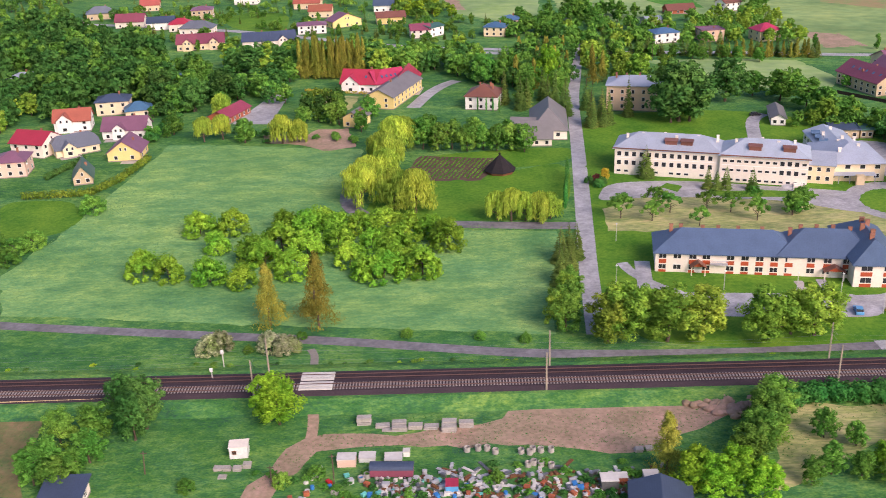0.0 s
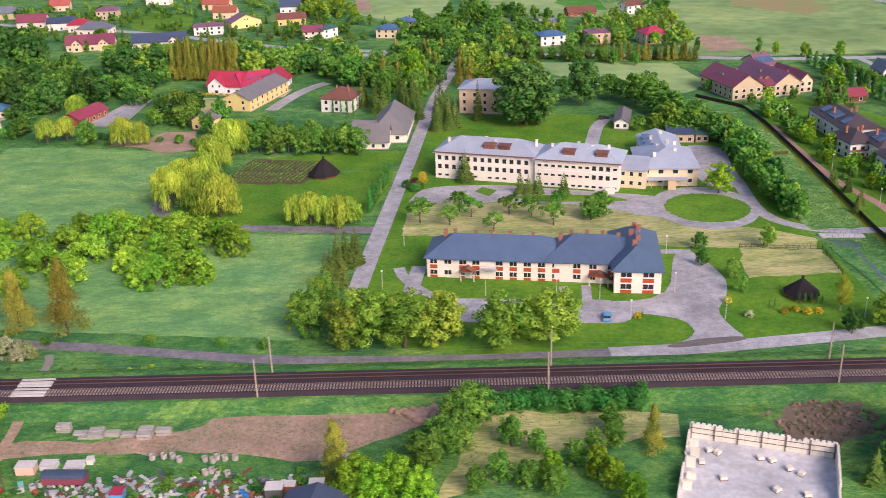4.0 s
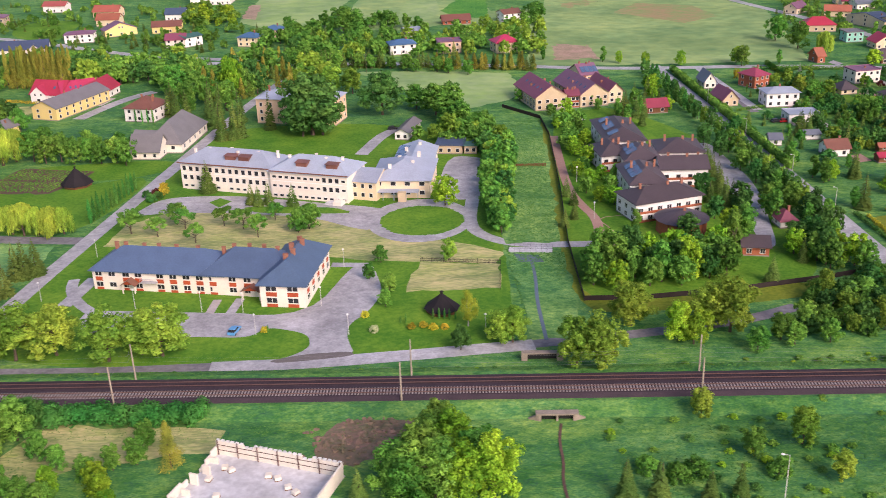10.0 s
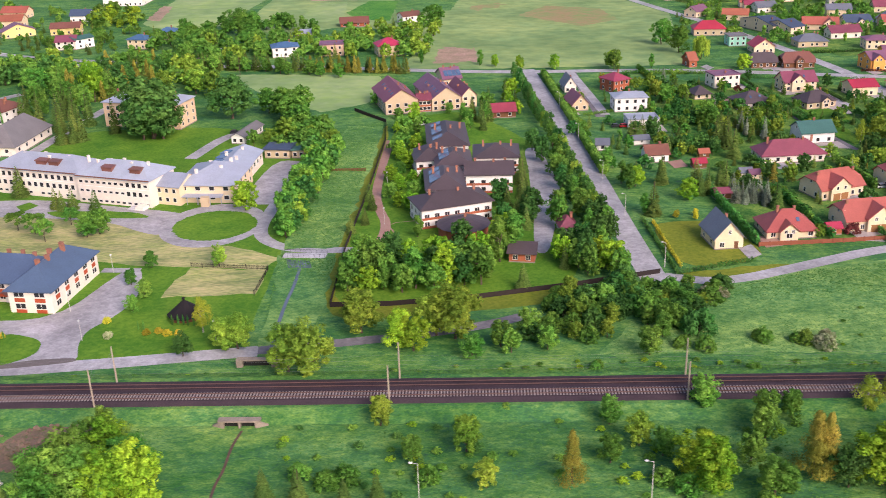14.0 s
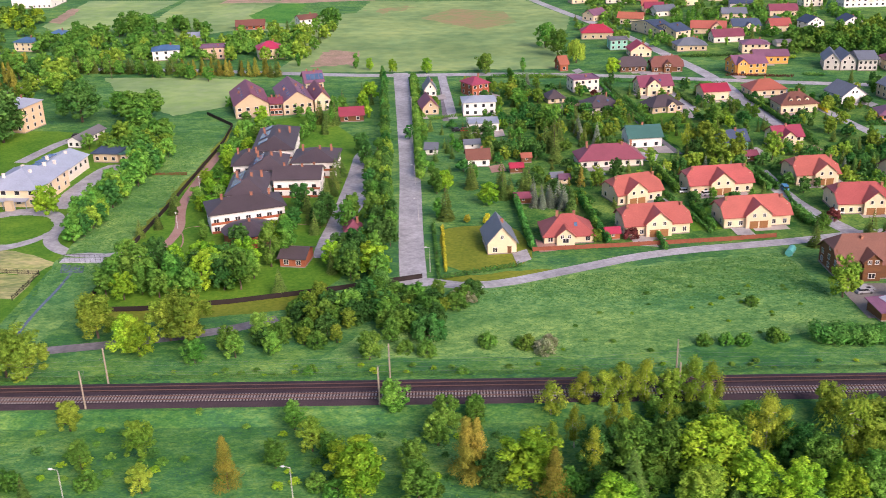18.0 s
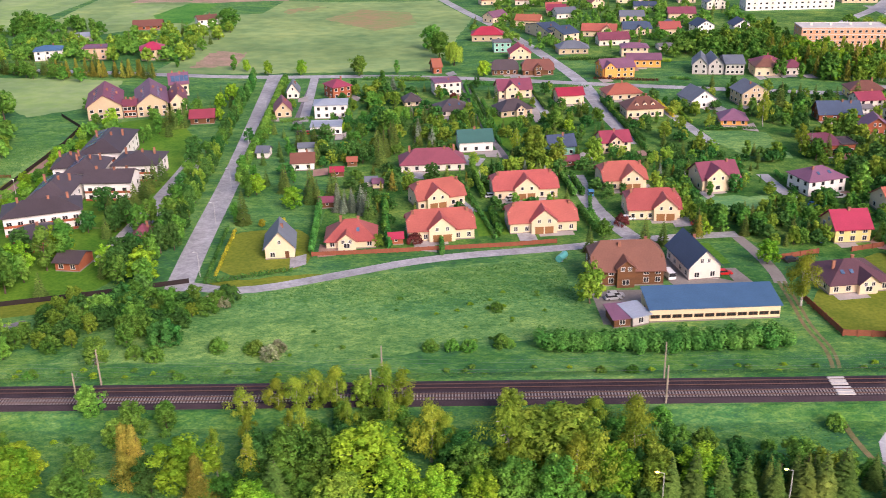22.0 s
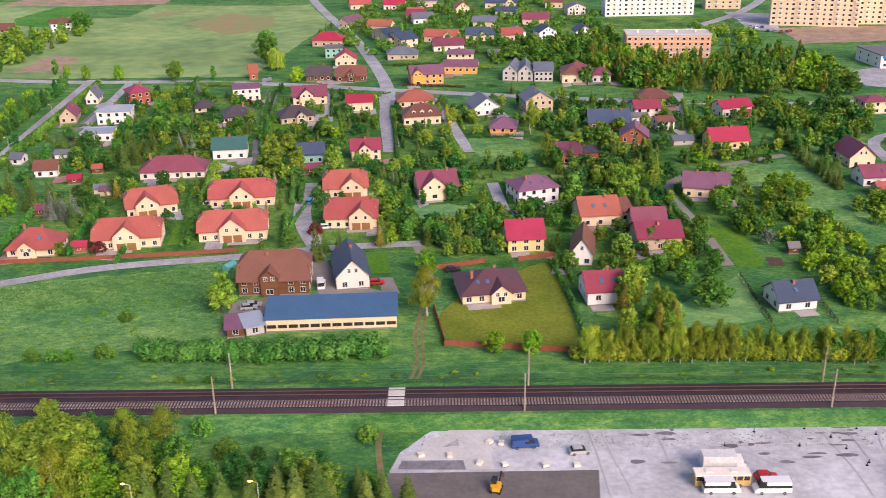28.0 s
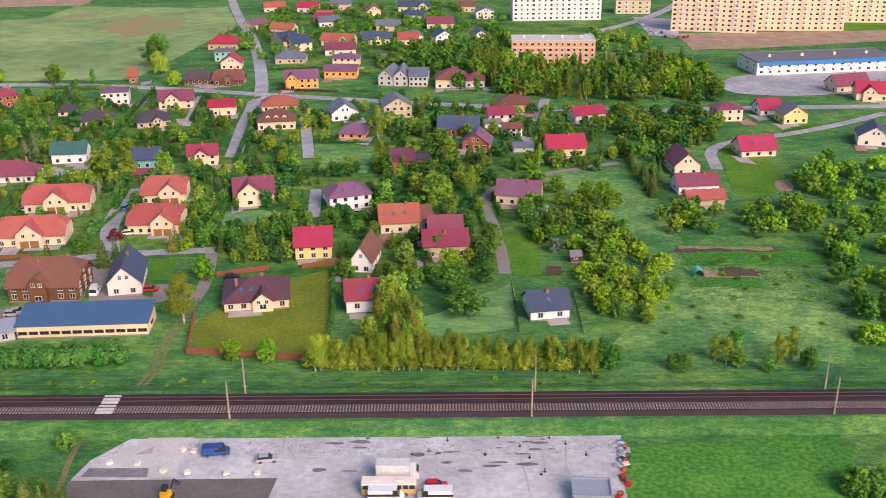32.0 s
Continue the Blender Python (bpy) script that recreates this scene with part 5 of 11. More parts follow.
ribbon("path", [(78.6, 51.5), (78.4, 43.6)], 2.2, "paving", 0.12, "paved steps to the school door")
ribbon("path", [(84.4, 52.0), (83.6, 43.6)], 2.4, "asphalt", 0.12, "asphalt path to the school door")
patch("courtyard", [(35.9, 113.9), (41.9, 131.5), (65.9, 131.9), (91.4, 123.9), (108.9, 118.9), (117.3, 115.3), (113.7, 97.4), (107.3, 100.2), (94.3, 109.7), (70.0, 115.0), (48.8, 116.5)], "asphalt", 0.11, "grey asphalt courtyard")
patch("drive", [(143.2, 104.4), (142.0, 99.2), (139.7, 94.7), (136.7, 91.3), (132.8, 88.8), (128.5, 87.7), (124.4, 87.9), (120.2, 89.4), (116.6, 92.3), (113.8, 96.0), (112.0, 100.7), (111.4, 106.0), (112.1, 111.3), (114.0, 116.3), (117.1, 120.3), (121.3, 123.2), (126.0, 124.6), (130.6, 124.4), (135.2, 122.6), (139.0, 119.2), (141.6, 114.9), (143.0, 109.8)], "asphalt", 0.12, "curved asphalt drive round an oval lawn")
patch("lawn", [(140.5, 104.5), (139.7, 101.2), (137.9, 98.0), (135.4, 95.4), (132.3, 93.7), (129.0, 93.0), (125.4, 93.2), (122.2, 94.2), (119.3, 96.2), (117.0, 99.0), (115.6, 102.4), (115.1, 105.8), (115.7, 109.1), (117.3, 112.5), (119.8, 115.5), (123.0, 117.3), (126.6, 118.2), (130.4, 118.0), (133.9, 116.8), (136.9, 114.6), (139.0, 111.5), (140.3, 107.9)], "lawn", 0.16, "mown oval lawn inside a curved drive")
ribbon("drive", [(143.6, 131.0), (142.7, 117.5), (142.0, 104.9), (143.6, 95.5), (149.3, 88.5), (156.7, 84.8), (169.2, 84.2), (180.3, 84.6)], 4.2, "asphalt", 0.13, "curved asphalt drive to a small bridge")
patch("lawn", [(37.1, 148.9), (41.7, 161.2), (50.7, 146.7), (46.1, 138.1)], "lawn", 0.14, "small mown lawn in the courtyard")
patch("lawn", [(58.4, 125.6), (61.4, 129.7), (66.2, 126.1), (62.8, 120.5)], "lawn", 0.14, "small mown lawn in the courtyard")
patch("lawn", [(68.8, 121.2), (94.9, 119.5), (104.7, 115.3), (104.8, 112.2), (75.8, 114.5)], "lawn", 0.14, "mown strip of lawn before the school")
patch("yard", [(134.5, 172.4), (149.2, 167.4), (145.8, 146.5), (145.1, 123.2), (130.5, 124.0)], "asphalt", 0.12, "grey asphalt yard")
ribbon("drive", [(102.5, 174.5), (108.5, 202.3), (115.8, 210.1)], 5.0, "asphalt", 0.11, "curved asphalt drive")
ribbon("path", [(47.0, 44.1), (78.2, 41.5)], 5.0, "asphalt", 0.12, "asphalt forecourt")
ribbon("path", [(40.0, 49.3), (42.0, 66.7)], 4.0, "asphalt", 0.11, "asphalt path")
patch("yard", [(359.4, 36.8), (358.8, 54.1), (362.2, 56.4), (381.1, 56.3), (372.6, 86.2), (378.3, 87.7), (384.1, 68.8), (396.4, 60.8), (395.4, 69.6), (398.9, 69.5), (401.3, 59.3), (397.9, 57.6), (366.3, 47.0), (365.0, 36.7)], "gravel", 0.11, "gravel and earth yard")

# ---- plots, beds and garden hedges ----
patch("garden_bed", [(545.4, 76.5), (560.9, 76.1), (559.4, 70.2), (543.7, 70.7)], "earth", 0.12, "tilled garden bed of brown soil")
patch("garden_bed", [(501.8, 80.5), (506.7, 80.4), (506.2, 73.6), (501.4, 73.7)], "earth_dark", 0.12, "dark tilled garden bed")
patch("garden_bed", [(542.0, 94.0), (571.4, 93.1), (570.0, 89.2), (540.9, 90.0)], "earth_dark", 0.12, "dark tilled garden bed")
patch("garden_bed", [(589.5, 155.9), (594.4, 156.4), (592.8, 143.9), (587.6, 143.5)], "earth", 0.12, "tilled garden bed of brown soil")
patch("vegetable_plot", [(541.6, 90.0), (586.5, 91.3), (581.5, 79.2), (540.3, 79.5)], "crop", 0.1, "bright green rows of vegetables")
patch("vegetable_plot", [(541.0, 70.4), (559.6, 69.5), (558.4, 64.3), (540.5, 65.1)], "crop", 0.1, "bright green rows of vegetables")
patch("lawn", [(540.2, 64.0), (581.1, 78.3), (560.0, 27.2), (532.9, 24.0)], "meadow", 0.08, "soft green uncut garden grass")
patch("meadow", [(402.3, 127.3), (430.0, 128.1), (432.2, 115.4), (403.1, 114.8)], "meadow_blue", 0.08, "tall blue-green garden grass")
patch("lawn", [(490.7, 105.2), (501.2, 104.9), (500.3, 73.8), (492.9, 74.0)], "lawn", 0.08, "mown green garden lawn")
patch("lawn", [(581.1, 199.4), (591.9, 204.6), (596.3, 157.6), (582.6, 138.3), (570.3, 136.4)], "lawn", 0.08, "mown green garden lawn")
patch("lawn", [(389.5, 87.8), (396.3, 87.6), (398.7, 72.2), (392.9, 72.3)], "lawn", 0.08, "mown green garden lawn")
patch("meadow", [(422.4, 207.4), (445.8, 203.2), (445.3, 167.7), (432.8, 165.5), (424.0, 187.7)], "meadow", 0.08, "uncut green garden meadow")
patch("meadow", [(512.2, 165.3), (537.8, 174.0), (540.4, 105.2), (539.7, 62.2), (530.4, 43.8), (518.2, 48.6), (526.9, 78.2), (518.7, 116.3)], "meadow", 0.07, "uncut green meadow strip")
patch("yard", [(-99.1, 218.9), (-90.1, 268.8), (-82.4, 267.8), (-82.9, 217.0)], "asphalt", 0.12, "grey asphalt yard before garages")
patch("playing_ground", [(-77.0, 266.0), (-49.9, 259.3), (-52.5, 235.9), (-72.6, 247.1)], "hay", 0.12, "pale sandy playing ground")
patch("lawn", [(-157.7, 130.0), (-133.5, 129.5), (-127.4, 117.4), (-131.1, 106.8), (-148.5, 108.2)], "lawn", 0.09, "smooth mown garden lawn")
patch("stubble_field", [(-101.4, -3.6), (-91.8, -3.7), (-90.3, -14.3), (-86.9, -30.8), (-90.0, -30.6), (-97.9, -30.3), (-110.2, -3.7)], "stubble", 0.08, "dry brown-green stubble field")
ribbon("lane", [(339.1, 213.3), (335.6, 247.8), (331.5, 288.3)], 4.0, "asphalt_old", 0.12, "narrow lane between hedges")
ribbon("drive", [(-25.1, 236.3), (-19.5, 259.6), (-12.3, 277.1), (-6.3, 284.3)], 6.0, "asphalt", 0.12, "asphalt drive beside a hall")

patch("lawn", [(339.1, 206.5), (349.3, 205.9), (350.8, 184.6), (345.4, 179.0)], "lawn", 0.1, "mown green garden lawn")
patch("lawn", [(335.2, 247.6), (340.3, 248.3), (358.0, 226.1), (357.7, 212.0), (340.2, 211.4)], "lawn", 0.1, "mown green garden lawn")
patch("lawn", [(333.7, 148.2), (337.4, 148.0), (337.8, 128.8), (335.1, 128.9)], "lawn", 0.1, "mown green garden lawn")
patch("lawn", [(329.2, 116.9), (334.7, 116.6), (335.5, 95.9), (331.4, 95.1)], "lawn", 0.1, "mown green garden lawn")
patch("lawn", [(336.6, 116.6), (340.2, 116.4), (341.1, 97.4), (338.5, 96.2)], "lawn", 0.1, "mown green garden lawn")
patch("yard", [(356.3, 248.1), (361.2, 248.8), (360.3, 224.1), (357.8, 223.4)], "paving", 0.1, "pale paved yard")
patch("yard", [(325.6, 166.8), (328.1, 178.5), (335.9, 173.1), (333.2, 164.3)], "asphalt", 0.1, "grey asphalt yard")
patch("lawn", [(297.4, 253.3), (305.9, 257.8), (307.3, 239.8), (301.1, 238.3)], "lawn", 0.1, "mown green garden lawn")
patch("field_patch", [(-10.2, 494.1), (-15.4, 552.5), (-7.1, 548.6), (1.5, 485.8)], "earth", 0.1, "bare brown tilled plot")
patch("field", [(95.1, 466.1), (97.0, 547.5), (118.3, 553.6), (122.7, 492.2), (114.6, 468.3)], "field_pale", 0.09, "bright green strip field")
patch("field", [(122.5, 503.7), (133.6, 557.1), (153.7, 560.2), (154.3, 474.6), (133.1, 479.2)], "crop", 0.09, "green crop strip")
ribbon("lane", [(328.0, 300.2), (332.7, 253.9), (337.4, 208.3), (343.5, 172.7)], 2.4, "asphalt_old", 0.12, "narrow lane between hedges")
ribbon("lane", [(357.1, 293.1), (360.0, 267.7), (363.4, 236.0)], 3.6, "asphalt", 0.12, "narrow asphalt drive")
ribbon("lane", [(384.0, 280.4), (387.0, 245.0), (389.3, 215.2), (391.4, 189.0)], 4.0, "asphalt", 0.12, "narrow asphalt lane between gardens")
ribbon("lane", [(254.8, 320.2), (258.3, 275.2), (261.4, 230.6)], 4.0, "asphalt", 0.12, "narrow asphalt lane between houses")

# ---- railway ----
bm = bmesh.new()
for x0, x1 in ((-500, 1400),):
    prof = [(-6.0, -2.1), (-2.0, -0.45), (10.6, -0.45), (15.5, -2.1)]
    a, b = [bm.verts.new((x0, y, z)) for y, z in prof], [bm.verts.new((x1, y, z)) for y, z in prof]
    for i in range(3):
        bm.faces.new((a[i], b[i], b[i + 1], a[i + 1]))
tagged(part("embankment", bm, "rough_grass"), "low grassy railway embankment", "embankment", "", "structure")
bm = bmesh.new()
prof = [(-1.05, -0.5), (0.15, 0.12), (7.9, 0.12), (9.2, -0.5)]
for i in range(3):
    a = [bm.verts.new((x, *prof[i])) for x in (-500, 1400)]
    b = [bm.verts.new((x, *prof[i + 1])) for x in (-500, 1400)]
    bm.faces.new((a[0], a[1], b[1], b[0]))
tagged(part("track_bed", bm, "ballast"), "dark brown stone ballast under two tracks", "track bed", "", "structure")
for yc, mt, nm in ((1.95, "sleeper", "near"), (5.85, "ballast", "far")):
    track = thing("railway_track", 0, yc, 0, "railway track with rusty rails on " + ("pale concrete" if nm == "near" else "dark wooden") + " sleepers", "railway track", z=0.12, kind="structure")
    for s in (-0.75, 0.75):
        bm = bmesh.new()
        box(bm, -500, 1400, s - 0.075, s + 0.075, 0.12, 0.14)
        box(bm, -500, 1400, s - 0.02, s + 0.02, 0.14, 0.24)
        box(bm, -500, 1400, s - 0.04, s + 0.04, 0.24, 0.29)
        part("rail", bm, "rust_steel", track)
    bm = bmesh.new()
    for i in range(1100):
        x = -130 + i * 0.65
        box(bm, x - 0.13, x + 0.13, -1.3, 1.3, -0.06, 0.11)
    tagged(part("sleepers", bm, mt, track), "closely laid sleepers", "", "", "stuff")

def mast(x, y, side, z=-0.4):
    """A catenary mast with bracket and insulators; side: +1 reaches to +y."""
    root = thing("catenary_mast", x, y, 0, "tan concrete catenary mast beside the railway", "mast", "catenary masts", z=z)
    bm = bmesh.new()
    tube(bm, (0, 0, -0.5), (0, 0, 8.6), 0.2, 0.13, 8)
    part("pole", bm, "mast_concrete", root)
    reach = 2.7 if side > 0 else 3.05
    bm = bmesh.new()
    tube(bm, (0, 0, 6.6), (0, side * reach, 7.4), 0.035, 0.03, 5)
    tube(bm, (0, 0, 6.2), (0, side * reach, 6.0), 0.03, 0.03, 5)
    tube(bm, (0, 0, 7.9), (0, side * reach * 0.7, 7.17), 0.02, 0.02, 5)
    part("bracket", bm, "steel", root)
    bm = bmesh.new()
    tube(bm, (0, side * 0.25, 6.55), (0, side * 0.55, 6.7), 0.07, 0.07, 6)
    part("insulator", bm, "frame_brown", root)


MASTS = (-110.5, -49.5, 10.6, 69.8, 128.5, 188.5, 248.0, 307.5, 366.5, 429.2, 491.2, 553.2, 615.0)
for x in MASTS:
    mast(x, -0.75, 1)
    mast(x + 1.5, 8.9, -1)
for y in (1.95, 5.85):
    wire = thing("overhead_wire", 0, y, 0, "thin overhead contact wire with carrier cable", "wire", z=0)
    bm, cm = bmesh.new(), bmesh.new()
    tube(bm, (MASTS[0], 0, 5.6), (MASTS[-1], 0, 5.6), 0.012, 0.012, 4)
    for a, b in zip(MASTS, MASTS[1:]):
        for i in range(6):
            u, v = i / 6, (i + 1) / 6
            tube(cm, (a + (b - a) * u, 0, 7.0 - 3.2 * u * (1 - u)), (a + (b - a) * v, 0, 7.0 - 3.2 * v * (1 - v)), 0.012, 0.012, 4)
    part("contact_wire", bm, "steel", wire)
    part("carrier_cable", cm, "steel", wire)


def crossing(x, w, ang=0):
    root = thing("level_crossing", x, 0, 0, "pale concrete plank crossing over the tracks", "crossing", z=0.15)
    for yc in (1.95, 5.85):
        for dy in (-1.15, 0, 1.15):
            bm = bmesh.new()
            box(bm, -w / 2, w / 2, yc + dy - 0.36, yc + dy + 0.36, 0.02, 0.3)
            part("slab", bm, "concrete_pale", root)


crossing(-37.0, 7.0)
crossing(403.0, 3.4)

# culvert under the railway
culvert = thing("culvert", 159.3, -6.9, 0, "pale concrete culvert with two dark openings", "culvert", z=-2.1)
for x0, x1 in ((-3.6, -3.1), (-0.2, 0.2), (3.1, 3.6)):
    bm = bmesh.new()
    box(bm, x0, x1, 0, 1.4, -0.6, 1.5)
    part("wall", bm, "culvert_stone", culvert)
for s in (-1, 1):
    bm = bmesh.new()
    v = [bm.verts.new(p) for p in ((s * 3.6, 0.1, -0.4), (s * 5.6, 0.9, -0.4), (s * 5.6, 0.9, 0.2), (s * 3.6, 0.1, 1.5), (s * 3.6, 0.6, -0.4), (s * 5.6, 1.4, -0.4), (s * 5.6, 1.4, 0.2), (s * 3.6, 0.6, 1.5))]
    for f in ((0, 1, 2, 3), (7, 6, 5, 4), (3, 2, 6, 7), (1, 5, 6, 2)):
        bm.faces.new([v[i] for i in f])
    part("wing_wall", bm, "culvert_stone", culvert)
bm = bmesh.new()
box(bm, -4.2, 4.2, -0.15, 1.4, 1.501, 1.85)
part("lintel", bm, "culvert_stone", culvert)
# Black plate behind the openings; the shade inside is put into its colour.
bm = bmesh.new()
box(bm, -3.1, 3.1, 0.9, 1.3, -0.6, 1.5)
part("inner_wall", bm, "rubber", culvert)

# ---- long blue-roofed school building ----
school = thing("school_building", 62.0, 57.2, -8.8, "long cream two-storey school with red panels and blue roof", "school")
volume(school, "hip", 36.0, 13.0, 5.8, 4.0, "wall_pale", "roof_blue", 0.7)
MID = pose(24.5, -0.2, 0, 0, 0, -1)
volume(school, "hip", 24.0, 13.5, 6.0, 4.6, "wall_pale", "roof_blue", 0.7, at=MID)
WING = pose(35.5, -5.3, 0, 0, 0, 2.6)
volume(school, "hip", 11.4, 25.0, 6.6, 3.9, "wall_pale", "roof_blue", 0.8, at=WING)
PANEL = bmesh.new()
box(PANEL, -0.95, 0.95, -0.08, 0.02, -0.55, 0.55)
PANEL = mesh_of("panel", PANEL, "panel_red")
for i, u in enumerate((-16.2, -12.5, -8.6, -5.2, 0.8, 4.4, 8.0, 11.6, 15.2)):
    for z in (1.5, 4.5):
        add_window(school, u, 0, z, 0, 2.0, 1.4)
    if u not in (-12.5,):
        part("panel", PANEL, "panel_red", school, "brick-red facade panel", at=pose(u, 0, 3.0))
        part("panel", PANEL, "panel_red", school, "brick-red facade panel", at=pose(u, 0, 0.1))
for u in (-4.0, 0.0, 4.6):
    for z in (1.6, 4.6):
        add_window_at(school, pose(u, 0, z), MID, 2.0, 1.4, "frame_white")
    part("panel", PANEL, "panel_red", school, "brick-red facade panel", at=MID @ pose(u, 0, 3.1))
for u in (-2.8, 2.6):
    for z in (1.9, 5.1):
        add_window_at(school, pose(u, 0, z), WING, 2.8, 1.5, "frame_white")
    for z in (0.4, 3.5):
        part("panel", PANEL, "panel_red", school, "brick-red facade panel", at=WING @ pose(u, 0, z) @ Matrix.Diagonal((1.45, 1, 1, 1)))
for v in (3, 8, 13, 18, 22.5):
    for z in (1.9, 5.1):
        add_window_at(school, pose(5.7, v, z, 0, 0, 90), WING, 2.2, 1.5, "frame_white")
    part("panel", PANEL, "panel_red", school, "brick-red facade panel", at=WING @ pose(5.7, v, 3.5, 0, 0, 90))
for z in (1.6, 4.6):
    for v in (3, 9):
        add_window(school, -18, v, z, -90, 1.6, 1.4)
for u, v in ((-14, 7.6), (-11.5, 7.8), (-6, 7.2), (-2, 7.4), (3, 7.2), (9, 7.0), (16, 7.2)):
    chimney(school, u, v, 9.0, "chimney_brick", 0.9, 1.3)
for u, v in ((-6, 8), (-2, 8.5), (2, 8.5), (6, 7.5)):
    chimney(school, *(MID @ Vector((u, v, 0))).xy, 9.6, "chimney_brick", 0.9, 1.3)
for u, v in ((-0.5, 7), (0.5, 10), (-1, 14), (1, 17), (0, 18.5)):
    chimney(school, *(WING @ Vector((u, v, 0))).xy, 10.2, "chimney_brick", 1.1, 1.2)
for u, par, wd in ((-7.2, None, 3.4), (1.6, MID, 4.6)):
    m = pose(u, -2.2, 0) if par is None else par @ pose(u, -2.2, 0)
    for s in (-1, 1):
        bm = bmesh.new()
        box(bm, s * wd / 2 - 0.12, s * wd / 2 + 0.12, 0, 0.24, -0.3, 2.6)
        part("porch_post", bm, "wall_pale", school, at=m)
    bm = bmesh.new()
    for pl in roof_planes("gable_y", wd, 2.2, 2.6, 1.2, 0.4):
        slab(bm, [(p[0], p[1], p[2] + 0.1) for p in pl], 0.15)
    part("porch_roof", bm, "roof_brown", school, at=m)
    bm = bmesh.new()
    v = [bm.verts.new(p) for p in ((-wd / 2, 0.1, 2.6), (wd / 2, 0.1, 2.6), (0, 0.1, 3.7))]
    bm.faces.new(v)
    bm.faces.new([bm.verts.new((p.co.x, 0.3, p.co.z)) for p in v][::-1])
    part("porch_gable", bm, "panel_red", school, at=m)
    add_door(school, *(m @ Vector((0, 2.2, 0))).xy, 0, 2.0, 2.3, "frame_white")
bm = bmesh.new()
box(bm, -4.2, 0.2, -1.3, -0.02, 2.75, 2.95)
for i in range(15):
    box(bm, -4.2 + i * 0.3, -4.14 + i * 0.3, -1.3, -1.24, 2.951, 3.9)
box(bm, -4.2, 0.2, -1.32, -1.22, 3.9, 3.98)
part("balcony", bm, "concrete", school)

# ---- long white school with grey sheet roof ----
white = thing("old_school", 75.0, 131.9, -17.0, "long three-storey white school with a pale grey sheet roof", "school")
volume(white, "hip", 34.0, 14.0, 9.3, 3.6, "wall_pale", "roof_sheet", 0.7, at=pose(-13.5, 0, 0))
volume(white, "hip", 27.0, 14.5, 9.3, 3.6, "wall_pale", "roof_sheet", 0.7, at=pose(17.0, -1.2, 0))
EAST = pose(45.0, 7.8, 0, 0, 0, 13)
volume(white, "hip", 18.5, 22.0, 6.2, 3.8, "wall_cream", "roof_sheet", 0.7, at=EAST)
volume(white, "gable", 9.0, 12.0, 6.4, 2.6, "wall_cream", "roof_sheet", 0.5, at=pose(34.0, 3.0, 0, 0, 0, 0))
volume(white, "gable_y", 13.0, 21.0, 4.6, 2.2, "wall_pale", "roof_sheet", 0.6, at=EAST @ pose(1.0, 21.0, 0))
for i in range(13):
    for z in (1.3, 4.2, 7.2):
        if z < 2 and i % 4 == 2:
            continue
        add_window(white, -29.0 + i * 2.45, 0, z, 0, 1.5, 0.9 if z < 2 else 1.7)
for i in range(12):
    for z, hh in ((1.0, 0.9), (4.2, 0.9), (7.2, 1.0)):
        if i in (8, 9, 10) and z > 4:
            hh = 1.7
        add_window(white, 5.0 + i * 2.2, -1.2, z, 0, 1.5, hh)
for i in range(4):
    for z in (1.8, 4.8):
        add_window_at(white, pose(-7 + i * 4.6, 0, z), EAST, 1.8, 1.5, "frame_white")
for i in range(3):
    for z in (1.8, 4.8):
        add_window(white, 31.2 + i * 2.7, 3.0, z, 0, 1.3, 1.5)
for v in (3, 8, 13):
    for z in (1.6, 4.6, 7.4):
        add_window(white, -30.5, v * 0.85, z, -90, 1.3, 1.5)
for v in (4, 9, 14, 19):
    add_window_at(white, pose(9.25, v, 1.8, 0, 0, 90), EAST, 1.4, 1.5, "frame_white")
    add_window_at(white, pose(9.25, v, 4.6, 0, 0, 90), EAST, 1.4, 1.5, "frame_white")
for i in range(5):
    add_window_at(white, pose(7.5, 23.5 + i * 4, 2.8, 0, 0, 90), EAST, 1.8, 1.5, "frame_white")
    add_window_at(white, pose(-5.5, 23.5 + i * 4, 2.8, 0, 0, -90), EAST, 1.8, 1.5, "frame_white")
for i, u in enumerate((-27, -22, -15, -11, -4, 2, 8, 12, 16, 21, 26)):
    chimney(white, u, 5.0 + (i % 3) * 1.6, 11.6, "wall_pale", 0.8, 1.1)
for u, v in ((-12.5, 3.2), (-7.5, 3.2), (14.0, 2.0), (24.5, 2.0)):
    bm = bmesh.new()
    box(bm, -1.9, 1.9, 0, 2.2, -0.6, 0.8)
    slab(bm, [(-2.2, -0.3, 0.85), (2.2, -0.3, 0.85), (2.2, 2.6, 1.1), (-2.2, 2.6, 1.1)], 0.12)
    part("dormer", bm, "roof_brown", white, "brown roof dormer", at=pose(u, v - 1.2, 11.0))
for u, v in ((-4, 5), (3, 9), (-2, 14), (4, 17), (0, 11), (3, 26), (-2, 31), (2, 37)):
    chimney(white, *(EAST @ Vector((u, v, 0))).xy, 8.6 if v < 20 else 6.4, "wall_pale", 0.9, 1.0)
for i in range(3):
    skylight(white, *(EAST @ Vector((-3.4, 25 + i * 5.2, 0))).xy, 6.1, 0, 3.0, 4.6, "solar_blue", "solar_panel")
bm = bmesh.new()
slab(bm, [(-9.3, -2.6, 2.75), (6.0, -2.6, 2.75), (6.0, -0.02, 3.1), (-9.3, -0.02, 3.1)], 0.12)
for u in (-9, -5.5, -2, 2, 5.7):
    box(bm, u - 0.1, u + 0.1, -2.5, -2.3, -0.5, 2.62)
